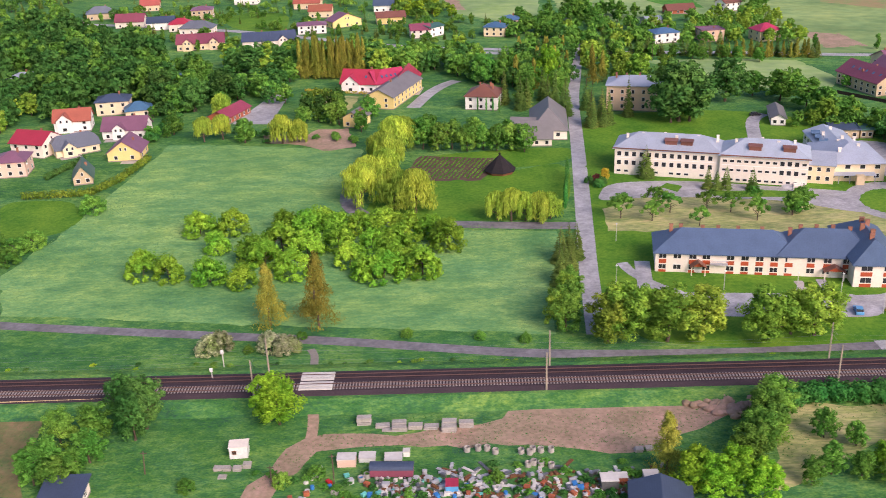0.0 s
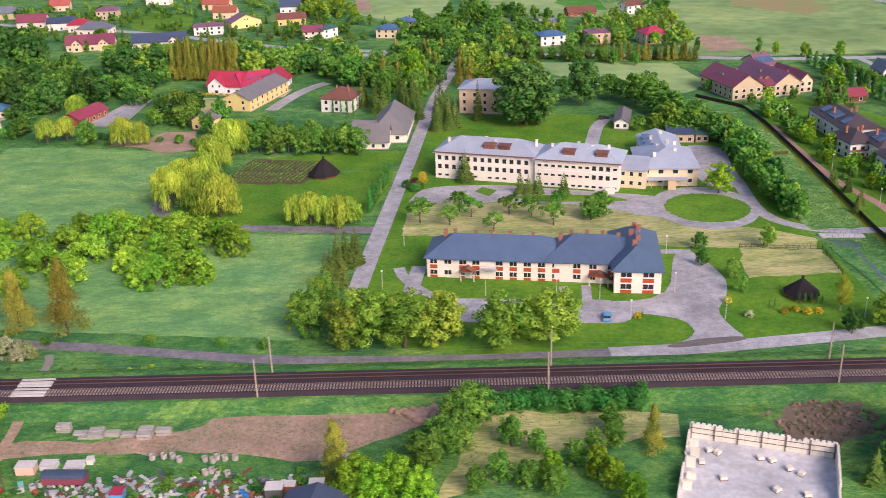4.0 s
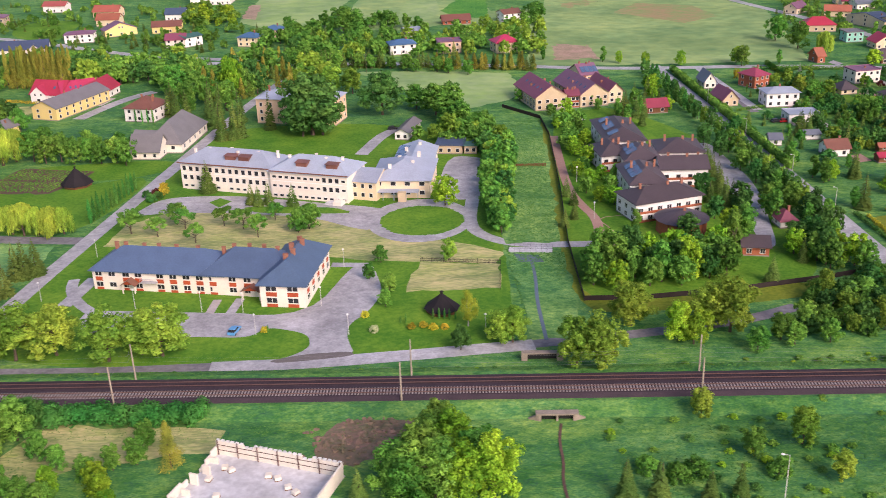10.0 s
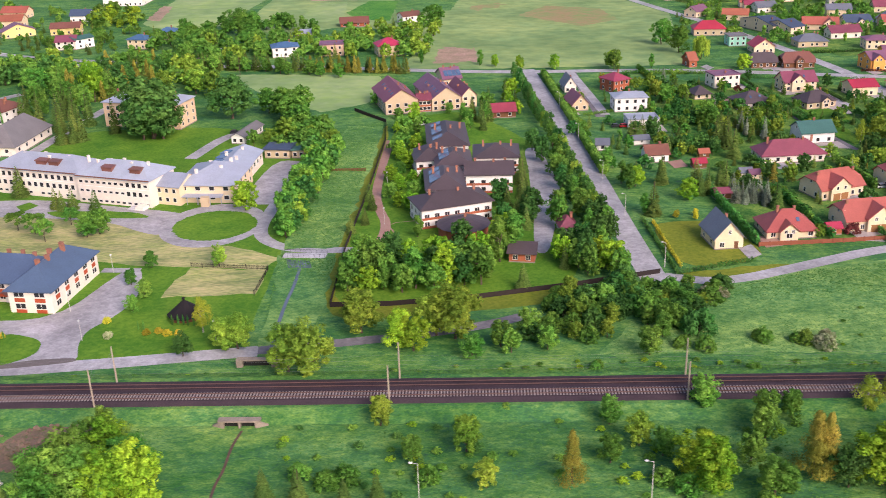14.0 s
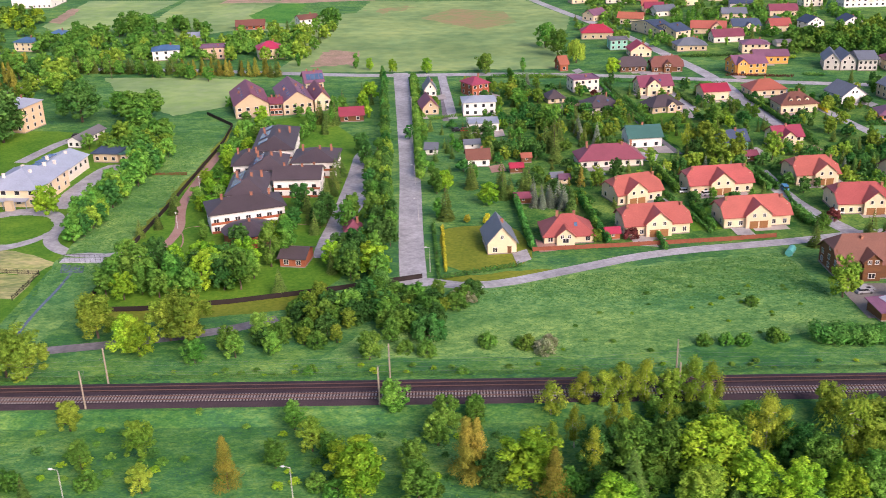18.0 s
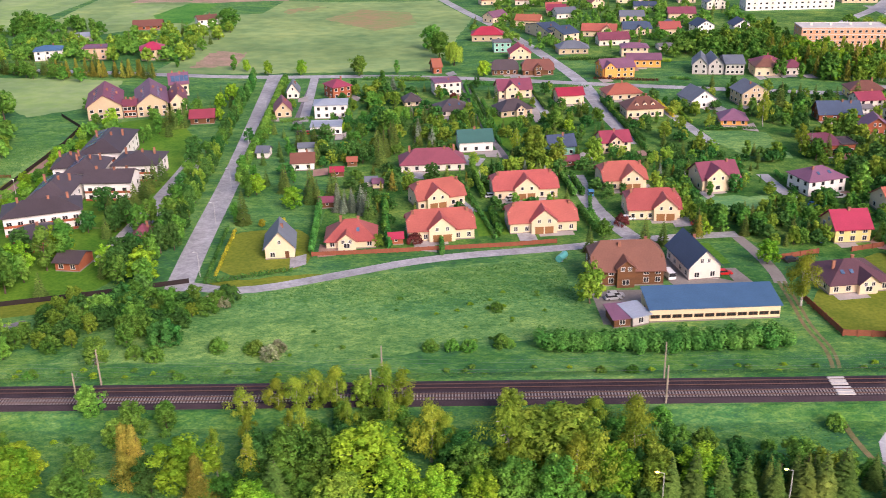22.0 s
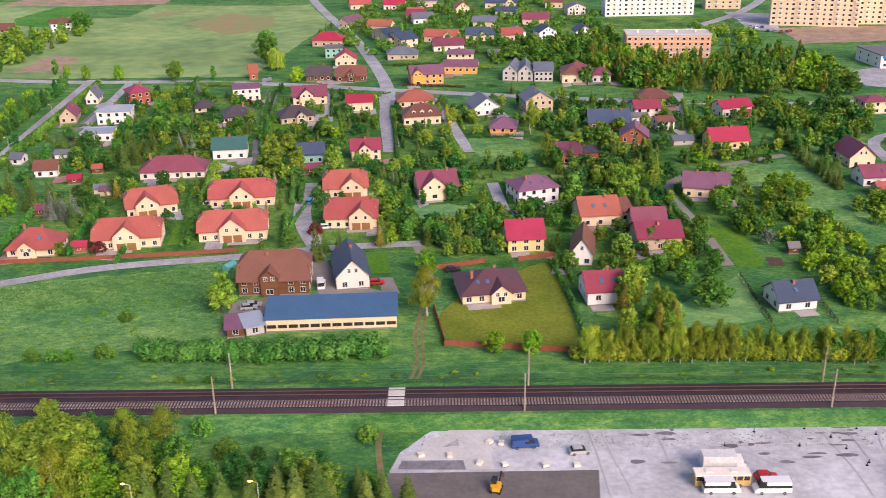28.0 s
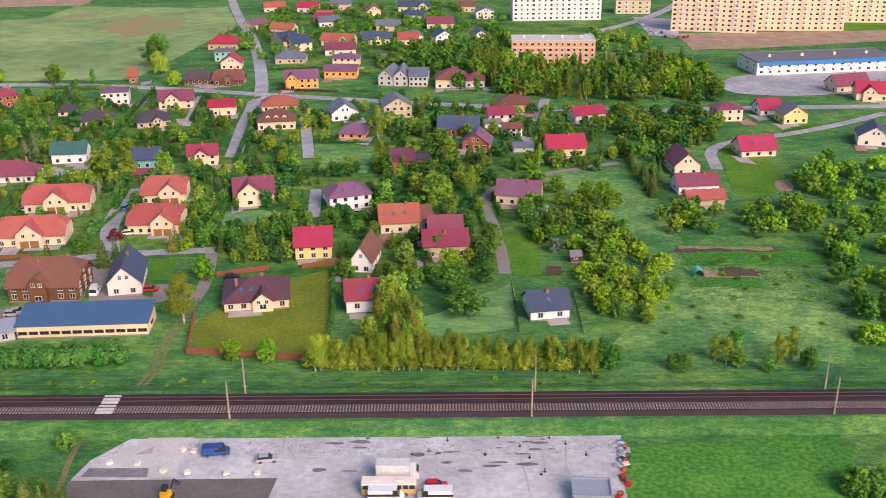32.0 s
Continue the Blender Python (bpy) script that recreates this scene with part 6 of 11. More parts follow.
part("veranda", bm, "roof_sheet", white, "pale lean-to veranda roof on posts", at=EAST)
bm = bmesh.new()
box(bm, -0.5, 2.0, -4.2, -2.7, -0.5, 3.2)
part("porch", bm, "wall_beige", white, at=EAST)
for i in range(6):
    bm = bmesh.new()
    box(bm, 22.0 + i * 0.35, 26.5, -4.4, -1.22, -0.6 + i * 0.18, -0.42 + i * 0.18)
    part("step", bm, "concrete", white)
bm = bmesh.new()
box(bm, 26.5, 29.5, -4.4, -1.22, -0.6, 1.2)
part("landing", bm, "wall_pale", white)

for x0, x1, yy in ((-31.2, 3.6, -0.86), (3.6, 31.2, -2.06)):
    bm = bmesh.new()
    box(bm, x0, x1, yy, yy + 0.2, 9.05, 9.4)
    part("gutter", bm, "roof_brown", white, "reddish brown eaves gutter")
    bm = bmesh.new()
    box(bm, x0 + 0.7, x1 - 0.7, yy + 0.79, yy + 0.855, 5.75, 5.95)
    part("string_course", bm, "wall_white", white)

# ---- other campus buildings ----
house(22.6, 174.9, 11.1, -4, d=10, e=3.4, rise=5.0, kind="gable", wall="wall_pale", roof="roof_grey", n=3, sides=1, chim=(), attic=0, label="low grey-roofed chapel wing with pale walls", name="chapel_wing", ww=1.3)
house(71.5, 219.0, 34.0, -13, d=14, e=10.6, rise=2.6, kind="hip", wall="wall_peach", roof="roof_sheet", n=8, sides=3, floors=(2.0, 5.0, 8.0), chim=((-0.4, 0.5), (-0.28, 0.6), (-0.12, 0.5), (0.1, 0.5), (0.35, 0.6)), ww=1.3, hh=1.7)
house(27.8, 182.5, 13.5, -4, d=30, e=4.2, rise=6.6, kind="hip", wall="wall_pale", roof="roof_grey", n=2, sides=5, floors=(2.2,), chim=(), label="grey-roofed chapel with pale walls and a steep gable", name="chapel", attic=0, ww=1.6)
house(19.1, 185.5, 11.7, -12, d=12, e=3.2, rise=3.4, kind="gable", wall="wall_cream", roof="roof_grey", n=5, sides=0, chim=(), attic=0, label="low grey-roofed wing with cream walls", name="parish_hall", ww=1.4)
house(3.7, 229.4, 13.4, -13, d=14, e=6.0, rise=3.6, kind="hip", wall="wall_white", roof="roof_brown", n=3, sides=3, floors=(1.6, 4.4), chim=((-0.1, 0.45), (0.2, 0.6), (0.3, 0.4)))
house(-39.4, 236.4, 12.8, -18, d=36, e=5.4, rise=3.0, kind="gable_y", wall="wall_yellow", roof="roof_grey", n=2, sides=8, floors=(1.6, 4.0), chim=((0.0, 0.4),), attic=0, ww=1.3)
house(-51.1, 267.7, 16.4, -13, d=13, e=4.2, rise=5.0, kind="gable", wall="wall_white", roof="roof_crimson", n=4, sides=2, floors=(1.6,), chim=((0.3, 0.5),), bay=(-0.2, 8, 4.4), sky=3)
house(-35.9, 269.5, 15.1, 29, d=12, e=4.2, rise=4.6, kind="gable", wall="wall_white", roof="roof_crimson", n=5, sides=2, floors=(1.6,), chim=((0.0, 0.55),), sky=4)
house(-24.8, 271.9, 27.9, 83, d=11, e=4.0, rise=4.6, kind="gable", wall="wall_white", roof="roof_crimson", n=5, sides=2, chim=((0.2, 0.55),))
house(116.3, 192.8, 5.3, -12, d=18, e=3.0, rise=1.4, kind="gable_y", wall="wall_white", roof="roof_grey", n=2, sides=4, chim=(), attic=0, label="low white outbuilding with a pale roof", name="outbuilding")
house(134.8, 173.5, 9.3, -7, d=8, e=3.2, rise=0.6, kind="flat", wall="wall_beige", roof="roof_navy", n=3, sides=1, chim=(), label="flat-roofed beige garage block", name="garage_block", attic=0)
house(142.5, 173.5, 4.5, -2, d=7, e=3.0, rise=0.6, kind="flat", wall="wall_beige", roof="roof_teal", n=2, sides=0, chim=(), label="small beige garage with flat roof", name="garage", attic=0)


def hut(x, y, r, h, label, roof="shingle_black", n=8):
    """A tent-like eight-sided grill hut: low wall ring, big cone roof with a cap."""
    root = thing("grill_hut", x, y, 10, label, "hut")
    bm = bmesh.new()
    prism(bm, [(math.cos(i * 2 * math.pi / n) * r * 0.86, math.sin(i * 2 * math.pi / n) * r * 0.86) for i in range(n)], -0.4, 1.3)
    part("wall", bm, "wall_timber", root)
    bm = bmesh.new()
    low = [bm.verts.new((math.cos(i * 2 * math.pi / n) * r, math.sin(i * 2 * math.pi / n) * r, 1.0)) for i in range(n)]
    top = [bm.verts.new((math.cos(i * 2 * math.pi / n) * 0.45, math.sin(i * 2 * math.pi / n) * 0.45, h)) for i in range(n)]
    for i in range(n):
        bm.faces.new((low[i], low[(i + 1) % n], top[(i + 1) % n], top[i]))
    bm.faces.new(top)
    bm.faces.new(low[::-1])
    part("roof", bm, roof, root)
    bm = bmesh.new()
    tube(bm, (0, 0, h - 0.1), (0, 0, h + 0.6), 0.35, 0.3, 8)
    tube(bm, (0, 0, h + 0.7), (0, 0, h + 0.95), 0.55, 0.05, 8)
    part("cap", bm, roof, root)


hut(7.8, 146.2, 5.6, 6.0, "large dark tent-shaped grill hut on a lawn")
hut(135.5, 43.1, 4.5, 4.4, "dark tent-shaped grill hut on a lawn")

# ---- apartment houses behind the fence ----
def apartments(x, y, w, ang, d, e, rise, kind, n, sides, label, roof="roof_dark", wall="wall_white", solar=0, floors=(1.5, 3.9)):
    root = house(x, y, w, ang, d=d, e=e, rise=rise, kind=kind, wall=wall, roof=roof, n=n, sides=sides, floors=floors, chim=((-0.3, 0.5), (0.1, 0.45), (0.35, 0.55)), label=label, over=0.7, name="apartment_house", attic=0, ww=1.6, hh=1.5)
    if roof == "roof_dark":
        for z in (0.1, 2.75):
            bm = bmesh.new()
            box(bm, -w / 2 + 0.05, w / 2 - 0.05, -0.1, -0.065, z, z + 0.75)
            part("brick_band", bm, "wall_brick", root, "red brick facade band")
    for i in range(solar):
        skylight(root, -w * 0.3 + i * 2.0, d * 0.2, e + rise * 0.42 + 0.25, math.degrees(math.atan2(rise, d / 2)), 1.8, 4.0, "solar_blue", "solar_panel")
    return root


def side_panels(root, w, e, rise, ys):
    """Solar panels on the slope that faces -x of a roof with its ridge along y."""
    tilt = math.degrees(math.atan2(rise, w / 2))
    for y in ys:
        bm = bmesh.new()
        box(bm, -1.9, 1.9, -1.7, 1.7, -0.05, 0.12)
        part("solar_panel", bm, "solar_blue", root, at=pose(-w * 0.27, y, e + rise * 0.48 + 0.28, 0, -tilt, 0))


def roof_lights(root, w, e, rise, ys):
    """Small skylights on both slopes of a roof with its ridge along y."""
    tilt = math.degrees(math.atan2(rise, w / 2))
    bm = bmesh.new()
    box(bm, -0.7, 0.7, -0.5, 0.5, -0.05, 0.12)
    me = mesh_of("skylight", bm, "solar_blue")
    for y in ys:
        for s in (-1, 1):
            part("skylight", me, "solar_blue", root, at=pose(s * w * 0.27, y, e + rise * 0.46 + 0.28, 0, s * tilt, 0))


DARK = "white and brick apartment house with a low dark roof"
apartments(201.2, 103.6, 22.0, 20, 12, 6.4, 2.6, "hip", 7, 3, DARK, wall="wall_white")
apartments(211.3, 132.3, 15.0, 0, 11, 6.6, 2.6, "gable", 4, 2, DARK)
apartments(214.2, 152.4, 15.0, 0, 15, 6.2, 2.8, "hip", 5, 2, DARK)
apartments(191.6, 150.6, 9.4, 10, 13, 6.2, 2.8, "hip", 3, 3, DARK)
side_panels(apartments(197.6, 118.0, 11.6, 4, 20, 6.6, 3.0, "hip", 3, 4, DARK), 11.6, 6.6, 3.0, (5.0, 8.6, 13.0))
side_panels(apartments(199.8, 143.0, 11.6, 4, 16, 6.6, 3.0, "hip", 3, 3, DARK), 11.6, 6.6, 3.0, (4.5, 8.5))
side_panels(apartments(197.6, 167.0, 14.0, 4, 29, 6.4, 3.0, "hip", 3, 5, DARK), 14.0, 6.4, 3.0, (5.0, 12.0, 15.5, 22.0))
round_house = thing("pavilion", 203.0, 94.4, 0, "low round pavilion with dark conical roof and brick walls", "pavilion")
bm = bmesh.new()
prism(bm, [(math.cos(i * math.pi / 8) * 7.2, math.sin(i * math.pi / 8) * 7.2) for i in range(16)], -0.5, 4.0)
part("wall", bm, "wall_brick", round_house)
bm = bmesh.new()
lo = [bm.verts.new((math.cos(i * math.pi / 8) * 7.9, math.sin(i * math.pi / 8) * 7.9, 3.9)) for i in range(16)]
top = bm.verts.new((0, 0, 6.4))
for i in range(16):
    bm.faces.new((lo[i], lo[(i + 1) % 16], top))
bm.faces.new(lo[::-1])
part("roof", bm, "roof_dark", round_house)
chimney(round_house, 0.6, -0.5, 6.0)
PURPLE = "two-storey terrace with cream walls and a maroon gabled roof"
roof_lights(apartments(176.6, 236.7, 14.0, 16, 27, 6.0, 4.6, "gable_y", 4, 7, PURPLE, "roof_maroon", "wall_beige"), 13.0, 6.0, 4.6, (3.0, 7.5, 12.0, 16.5, 21.0))
apartments(186.1, 240.0, 5.1, 10, 8, 5.6, 1.6, "gable", 3, 1, "low link building with brick walls and maroon roof", "roof_maroon", "wall_brick", floors=(1.6, 4.0))
roof_lights(apartments(195.3, 242.3, 12.9, 17, 30, 5.8, 4.4, "gable_y", 4, 7, PURPLE, "roof_purple", "wall_beige"), 12.0, 5.8, 4.4, (3.0, 7.5, 12.0, 16.5, 21.0))
apartments(205.0, 248.2, 6.7, 16, 22, 5.4, 3.4, "gable_y", 2, 5, PURPLE, "roof_maroon", "wall_cream")
apartments(197.3, 279.7, 8.2, 16, 14, 6.0, 3.6, "gable", 3, 2, PURPLE, "roof_purple", "wall_cream", solar=4)
house(219.4, 229.3, 9.7, 8, d=8, e=3.0, rise=2.4, kind="gable", wall="wall_timber", roof="roof_pink", n=2, sides=0, chim=(), label="brown garden shed with a purple roof", name="shed", attic=0)
house(233.4, 94.0, 4.6, 8, d=6, e=2.8, rise=2.0, kind="hip", wall="wall_white", roof="roof_maroon", n=1, sides=1, chim=((0.3, 0.6),), label="small white kiosk with maroon hipped roof", name="kiosk", attic=0)
house(218.8, 73.6, 6.9, -9, d=8, e=2.9, rise=1.6, kind="gable", wall="wall_brick", roof="roof_dark", n=2, sides=0, chim=(), label="low brick outbuilding with a dark roof", name="outbuilding", attic=0)

# ---- red-roofed houses along the street ----
ROW = "red-roofed houses"
house(275.8, 80.6, 8.6, 7, d=12.5, e=3.8, rise=5.0, kind="gable_y", wall="wall_cream", roof="roof_slate", n=2, sides=2, floors=(1.4,), chim=((0.1, 0.5),), door=0.25, sky=2)
house(294.9, 87.4, 15.1, 3, d=12, e=3.0, rise=4.6, kind="hip", wall="wall_cream", roof="roof_red", n=4, sides=2, chim=((0.15, 0.55), (-0.2, 0.5)), sky=2, bay=(-0.08, 5, 3.0), group=ROW)
DUP = dict(e=4.0, rise=4.6, kind="half", wall="wall_cream", roof="roof_red", n=6, sides=2, chim=((-0.42, 0.4), (0.42, 0.4)), garage=2, group=ROW, ww=1.2)
house(320.7, 92.7, 20.3, 8, d=12, bay=(0.0, 7.5, 4.4), **DUP)
house(350.4, 98.0, 21.2, 6, d=12, bay=(0.0, 7.5, 4.4), **DUP)
house(320.4, 121.0, 16.6, 20, d=12, bay=(-0.1, 7, 4.4), **DUP)
house(347.4, 128.1, 22.0, 7, d=12, bay=(0.0, 7.5, 4.4), **DUP)
house(380.3, 135.8, 15.1, 6, d=14, bay=(0.15, 7, 4.4), **DUP)
house(384.5, 107.2, 16.6, 1, d=14, bay=(0.2, 7, 4.4), **DUP)
house(368.8, 59.1, 18.0, 2, d=13, e=4.6, rise=5.4, kind="half", wall="wall_timber", roof="roof_brown", n=6, sides=3, floors=(1.6, 3.8), chim=((-0.1, 0.4), (0.3, 0.55)), bay=(-0.05, 4.5, 5.6), label="old brown timber villa with a rusty brown roof", name="timber_villa", frame_mat="frame_white")
house(389.0, 62.4, 9.2, 10, d=17, e=4.2, rise=4.8, kind="gable_y", wall="wall_pale", roof="roof_navy", n=2, sides=4, chim=((0.05, 0.6),), sky=0)
house(385.9, 38.5, 31.2, 3, d=9.0, e=3.4, rise=1.7, kind="shed", wall="wall_cream", roof="roof_shed", n=12, sides=1, over=0.4, chim=(), label="long low cream workshop with a blue sheet roof", name="workshop", ww=2.2, hh=0.9, attic=0, frame_mat="frame_brown")
house(363.5, 35.3, 4.0, 11, d=6, e=2.4, rise=0.8, kind="shed", wall="wall_timber", roof="roof_purple", n=1, sides=0, chim=(), label="small wooden lean-to with a purple roof", name="shed", attic=0)
house(368.0, 36.2, 4.3, 22, d=6, e=2.6, rise=0.6, kind="shed", wall="wall_grey", roof="roof_sheet", n=1, sides=0, chim=(), label="small lean-to with a pale sheet roof", name="shed", attic=0)
house(425.5, 52.8, 17.4, 9, d=15, e=3.2, rise=3.8, kind="hip", wall="wall_cream", roof="roof_plum", n=5, sides=3, chim=((-0.3, 0.4), (0.1, 0.6)), sky=4, bay=(0.1, 5, 3.2))
house(436.0, 86.3, 11.0, 5, d=11, e=4.8, rise=4.2, kind="gable", wall="wall_yellow", roof="roof_crimson", n=3, sides=2, floors=(1.4, 3.6), chim=((0.0, 0.45),))
house(454.1, 50.8, 11.7, 6, d=11, e=4.4, rise=3.6, kind="gable", wall="wall_white", roof="roof_pink", n=2, sides=2, floors=(2.2,), chim=((0.05, 0.5),), sky=2)
house(450.4, 76.2, 6.2, -9, d=14, e=4.2, rise=4.6, kind="gable_y", wall="wall_white", roof="roof_brown", n=2, sides=3, chim=())
house(460.0, 106.5, 12.6, 7, d=13, e=4.2, rise=4.2, kind="gable", wall="wall_cream", roof="roof_orange", n=3, sides=2, chim=((0.2, 0.45),), sky=2)
house(468.0, 110.2, 4.9, 22, d=10, e=4.0, rise=3.0, kind="gable", wall="wall_grey", roof="roof_brown", n=1, sides=2, chim=())
house(474.0, 86.6, 13.5, 5, d=11, e=4.4, rise=3.4, kind="gable", wall="wall_beige", roof="roof_pink", n=3, sides=2, chim=((0.0, 0.35),))
house(473.9, 101.4, 10.5, 3, d=9, e=3.4, rise=3.6, kind="gable", wall="wall_beige", roof="roof_maroon", n=2, sides=1, chim=())
house(499.7, 46.0, 10.6, 9, d=9.5, e=3.4, rise=3.6, kind="gable", wall="wall_white", roof="roof_navy", n=2, sides=2, chim=((0.0, 0.4),), sky=1)
house(497.5, 130.8, 15.2, -11, d=12, e=4.2, rise=3.8, kind="gable", wall="wall_cream", roof="roof_purple", n=4, sides=2, chim=((-0.2, 0.45), (0.2, 0.4)))
house(443.2, 128.0, 14.9, 19, d=12, e=5.6, rise=3.0, kind="hip", wall="wall_white", roof="roof_purple", n=4, sides=3, floors=(1.4, 4.0), chim=((-0.2, 0.4),), sky=2)
house(410.9, 133.8, 13.7, 12, d=12, e=4.6, rise=4.4, kind="gable", wall="wall_cream", roof="roof_maroon", n=4, sides=2, floors=(1.4,), chim=((0.3, 0.45),), bay=(-0.12, 7.5, 5.0))
house(520.1, 186.3, 15.6, 6, d=11, e=4.0, rise=4.2, kind="gable", wall="wall_yellow", roof="roof_crimson", n=4, sides=2, chim=((0.1, 0.45),))
house(535.8, 234.8, 14.7, 16, d=10, e=4.6, rise=2.6, kind="gable", wall="wall_pale", roof="roof_crimson", n=3, sides=2, chim=((0.0, 0.5),))
house(560.2, 161.9, 10.0, 6, d=14, e=4.4, rise=4.6, kind="gable_y", wall="wall_cream", roof="roof_maroon", n=2, sides=3, chim=((0.15, 0.4),))
house(559.3, 141.1, 14.9, 5, d=10, e=3.8, rise=3.0, kind="gable", wall="wall_white", roof="roof_maroon", n=4, sides=1, chim=((0.2, 0.4),), sky=1)
house(559.0, 129.1, 13.3, 6, d=7, e=3.0, rise=2.2, kind="gable", wall="wall_beige", roof="roof_red", n=2, sides=1, chim=(), attic=0)
house(592.2, 183.8, 14.5, 7, d=11, e=3.4, rise=4.4, kind="gable", wall="wall_cream", roof="roof_crimson", n=3, sides=2, chim=((-0.1, 0.45),), sky=2)
house(595.0, 235.8, 12.3, 7, d=10, e=6.0, rise=1.8, kind="hip", wall="wall_cream", roof="roof_maroon", n=3, sides=2, floors=(1.6, 4.4), chim=())
house(615.7, 245.7, 10.4, 9, d=10, e=3.4, rise=4.0, kind="gable", wall="wall_white", roof="roof_crimson", n=2, sides=1, chim=())
house(621.6, 231.2, 11.3, 8, d=10, e=4.6, rise=3.8, kind="gable_y", wall="wall_yellow", roof="roof_grey", n=3, sides=2, chim=())
house(669.8, 270.8, 15.4, -10, d=11, e=4.4, rise=4.6, kind="gable", wall="wall_cream", roof="roof_crimson", n=3, sides=2, bay=(-0.1, 6, 4.6))
house(668.1, 289.6, 19.4, 16, d=11, e=4.0, rise=4.4, kind="gable", wall="wall_cream", roof="roof_maroon", n=3, sides=2)
house(640.9, 196.5, 13.3, -15, d=12, e=4.4, rise=4.4, kind="gable_y", wall="wall_pale", roof="roof_navy", n=2, sides=2)
# middle rows
house(316.9, 158.8, 24.0, 5, d=12, e=3.4, rise=4.2, kind="hip", wall="wall_pale", roof="roof_maroon", n=6, sides=2, chim=((-0.35, 0.5), (0.2, 0.45), (0.35, 0.5)))
house(332.6, 182.0, 13.4, 7, d=11, e=4.6, rise=3.4, kind="gable", wall="wall_white", roof="roof_teal", n=3, sides=2, chim=((0.0, 0.5),))
house(363.9, 175.2, 10.2, 10, d=9, e=4.2, rise=3.4, kind="gable", wall="wall_mint", roof="roof_navy", n=3, sides=1, chim=((0.1, 0.45),))
house(383.9, 177.9, 11.4, 9, d=10, e=4.8, rise=3.2, kind="gable", wall="wall_cream", roof="roof_pink", n=3, sides=2, floors=(1.4, 3.6), chim=((0.0, 0.45),), bay=(-0.05, 4.5, 4.8))
house(273.7, 271.6, 9.7, 31, d=11, e=6.2, rise=2.6, kind="hip", wall="wall_brick", roof="roof_pink", n=3, sides=2, floors=(1.6, 4.4), chim=((0.2, 0.5),))
house(272.5, 235.2, 14.6, 4, d=11, e=6.4, rise=1.6, kind="hip", wall="wall_white", roof="roof_sheet", n=4, sides=2, floors=(1.6, 4.4), chim=((0.0, 0.5),))
house(306.5, 254.1, 7.9, 12, d=9, e=2.8, rise=3.0, kind="hip", wall="wall_cream", roof="roof_dark", n=2, sides=1, chim=())
house(321.8, 274.8, 13.1, 12, d=11, e=6.0, rise=0.6, kind="flat", wall="wall_pale", roof="roof_purple", n=4, sides=2, floors=(1.6, 4.6), over=0.3, chim=((0.1, 0.5),))
house(325.3, 236.4, 14.8, 16, d=13, e=3.0, rise=3.6, kind="hip", wall="wall_pale", roof="roof_dark", n=4, sides=2, chim=((0.2, 0.5),), sky=2)
house(352.0, 265.9, 16.1, 9, d=11, e=4.6, rise=4.0, kind="gable", wall="wall_cream", roof="roof_maroon", n=4, sides=2, floors=(1.4, 3.6), bay=(-0.1, 6, 5.0), sky=2)
house(350.8, 233.9, 15.0, 19, d=11, e=3.4, rise=3.6, kind="hip", wall="wall_beige", roof="roof_dark", n=4, sides=2, bay=(0.1, 4, 3.4))
house(375.6, 253.0, 12.1, 7, d=11, e=4.6, rise=2.4, kind="gable", wall="wall_cream", roof="roof_crimson", n=2, sides=2, chim=())
house(349.9, 316.0, 13.5, 3, d=10, e=3.4, rise=4.0, kind="half", wall="wall_timber", roof="roof_dark", n=4, sides=2)
house(366.2, 313.9, 16.0, 2, d=10, e=3.4, rise=4.4, kind="half", wall="wall_timber", roof="roof_brown", n=4, sides=2, bay=(0, 4, 4))
house(359.9, 352.5, 11.7, 4, d=12, e=4.0, rise=4.0, kind="gable_y", wall="wall_cream", roof="roof_crimson", n=3, sides=2)
house(344.0, 408.9, 19.2, -3, d=12, e=4.4, rise=4.0, kind="hip", wall="wall_beige", roof="roof_crimson", n=4, sides=2, floors=(1.6,))
house(316.4, 321.6, 4.4, 14, d=9, e=4.0, rise=3.6, kind="gable", wall="wall_brick", roof="roof_orange", n=1, sides=1, chim=())
house(404.3, 304.4, 17.1, 10, d=13, e=5.8, rise=3.4, kind="gable", wall="wall_orange", roof="roof_purple", n=5, sides=2, floors=(1.6, 4.2), bay=(-0.3, 5, 6.0), chim=())
house(420.7, 327.5, 18.0, -3, d=11, e=4.6, rise=2.4, kind="gable", wall="wall_orange", roof="roof_purple", n=5, sides=1, floors=(2.4,), chim=())
house(400.0, 259.5, 17.1, 8, d=12, e=3.4, rise=3.6, kind="hip", wall="wall_cream", roof="roof_orange", n=4, sides=2, chim=((0.0, 0.5),))
house(403.5, 228.4, 16.7, 7, d=12, e=4.4, rise=4.0, kind="hip", wall="wall_cream", roof="roof_brown", n=5, sides=2, chim=((0.1, 0.5),), dormers=3)
house(431.0, 242.6, 12.5, 15, d=14, e=4.0, rise=4.4, kind="gable_y", wall="wall_white", roof="roof_slate", n=3, sides=3, chim=())
house(453.7, 246.0, 13.0, 11, d=13, e=6.0, rise=4.0, kind="gable_y", wall="wall_beige", roof="roof_slate", n=4, sides=3, floors=(1.6, 4.4), chim=((-0.1, 0.3),))
house(436.1, 213.1, 11.1, -7, d=12, e=2.8, rise=3.4, kind="hip", wall="wall_orange", roof="roof_purple", n=3, sides=2, chim=())
house(444.7, 309.9, 7.2, -13, d=16, e=5.0, rise=3.4, kind="gable_y", wall="wall_grey", roof="roof_slate", n=2, sides=3, floors=(1.5, 4.0), chim=(), label="modern grey terrace with steep slate roof", name="office")
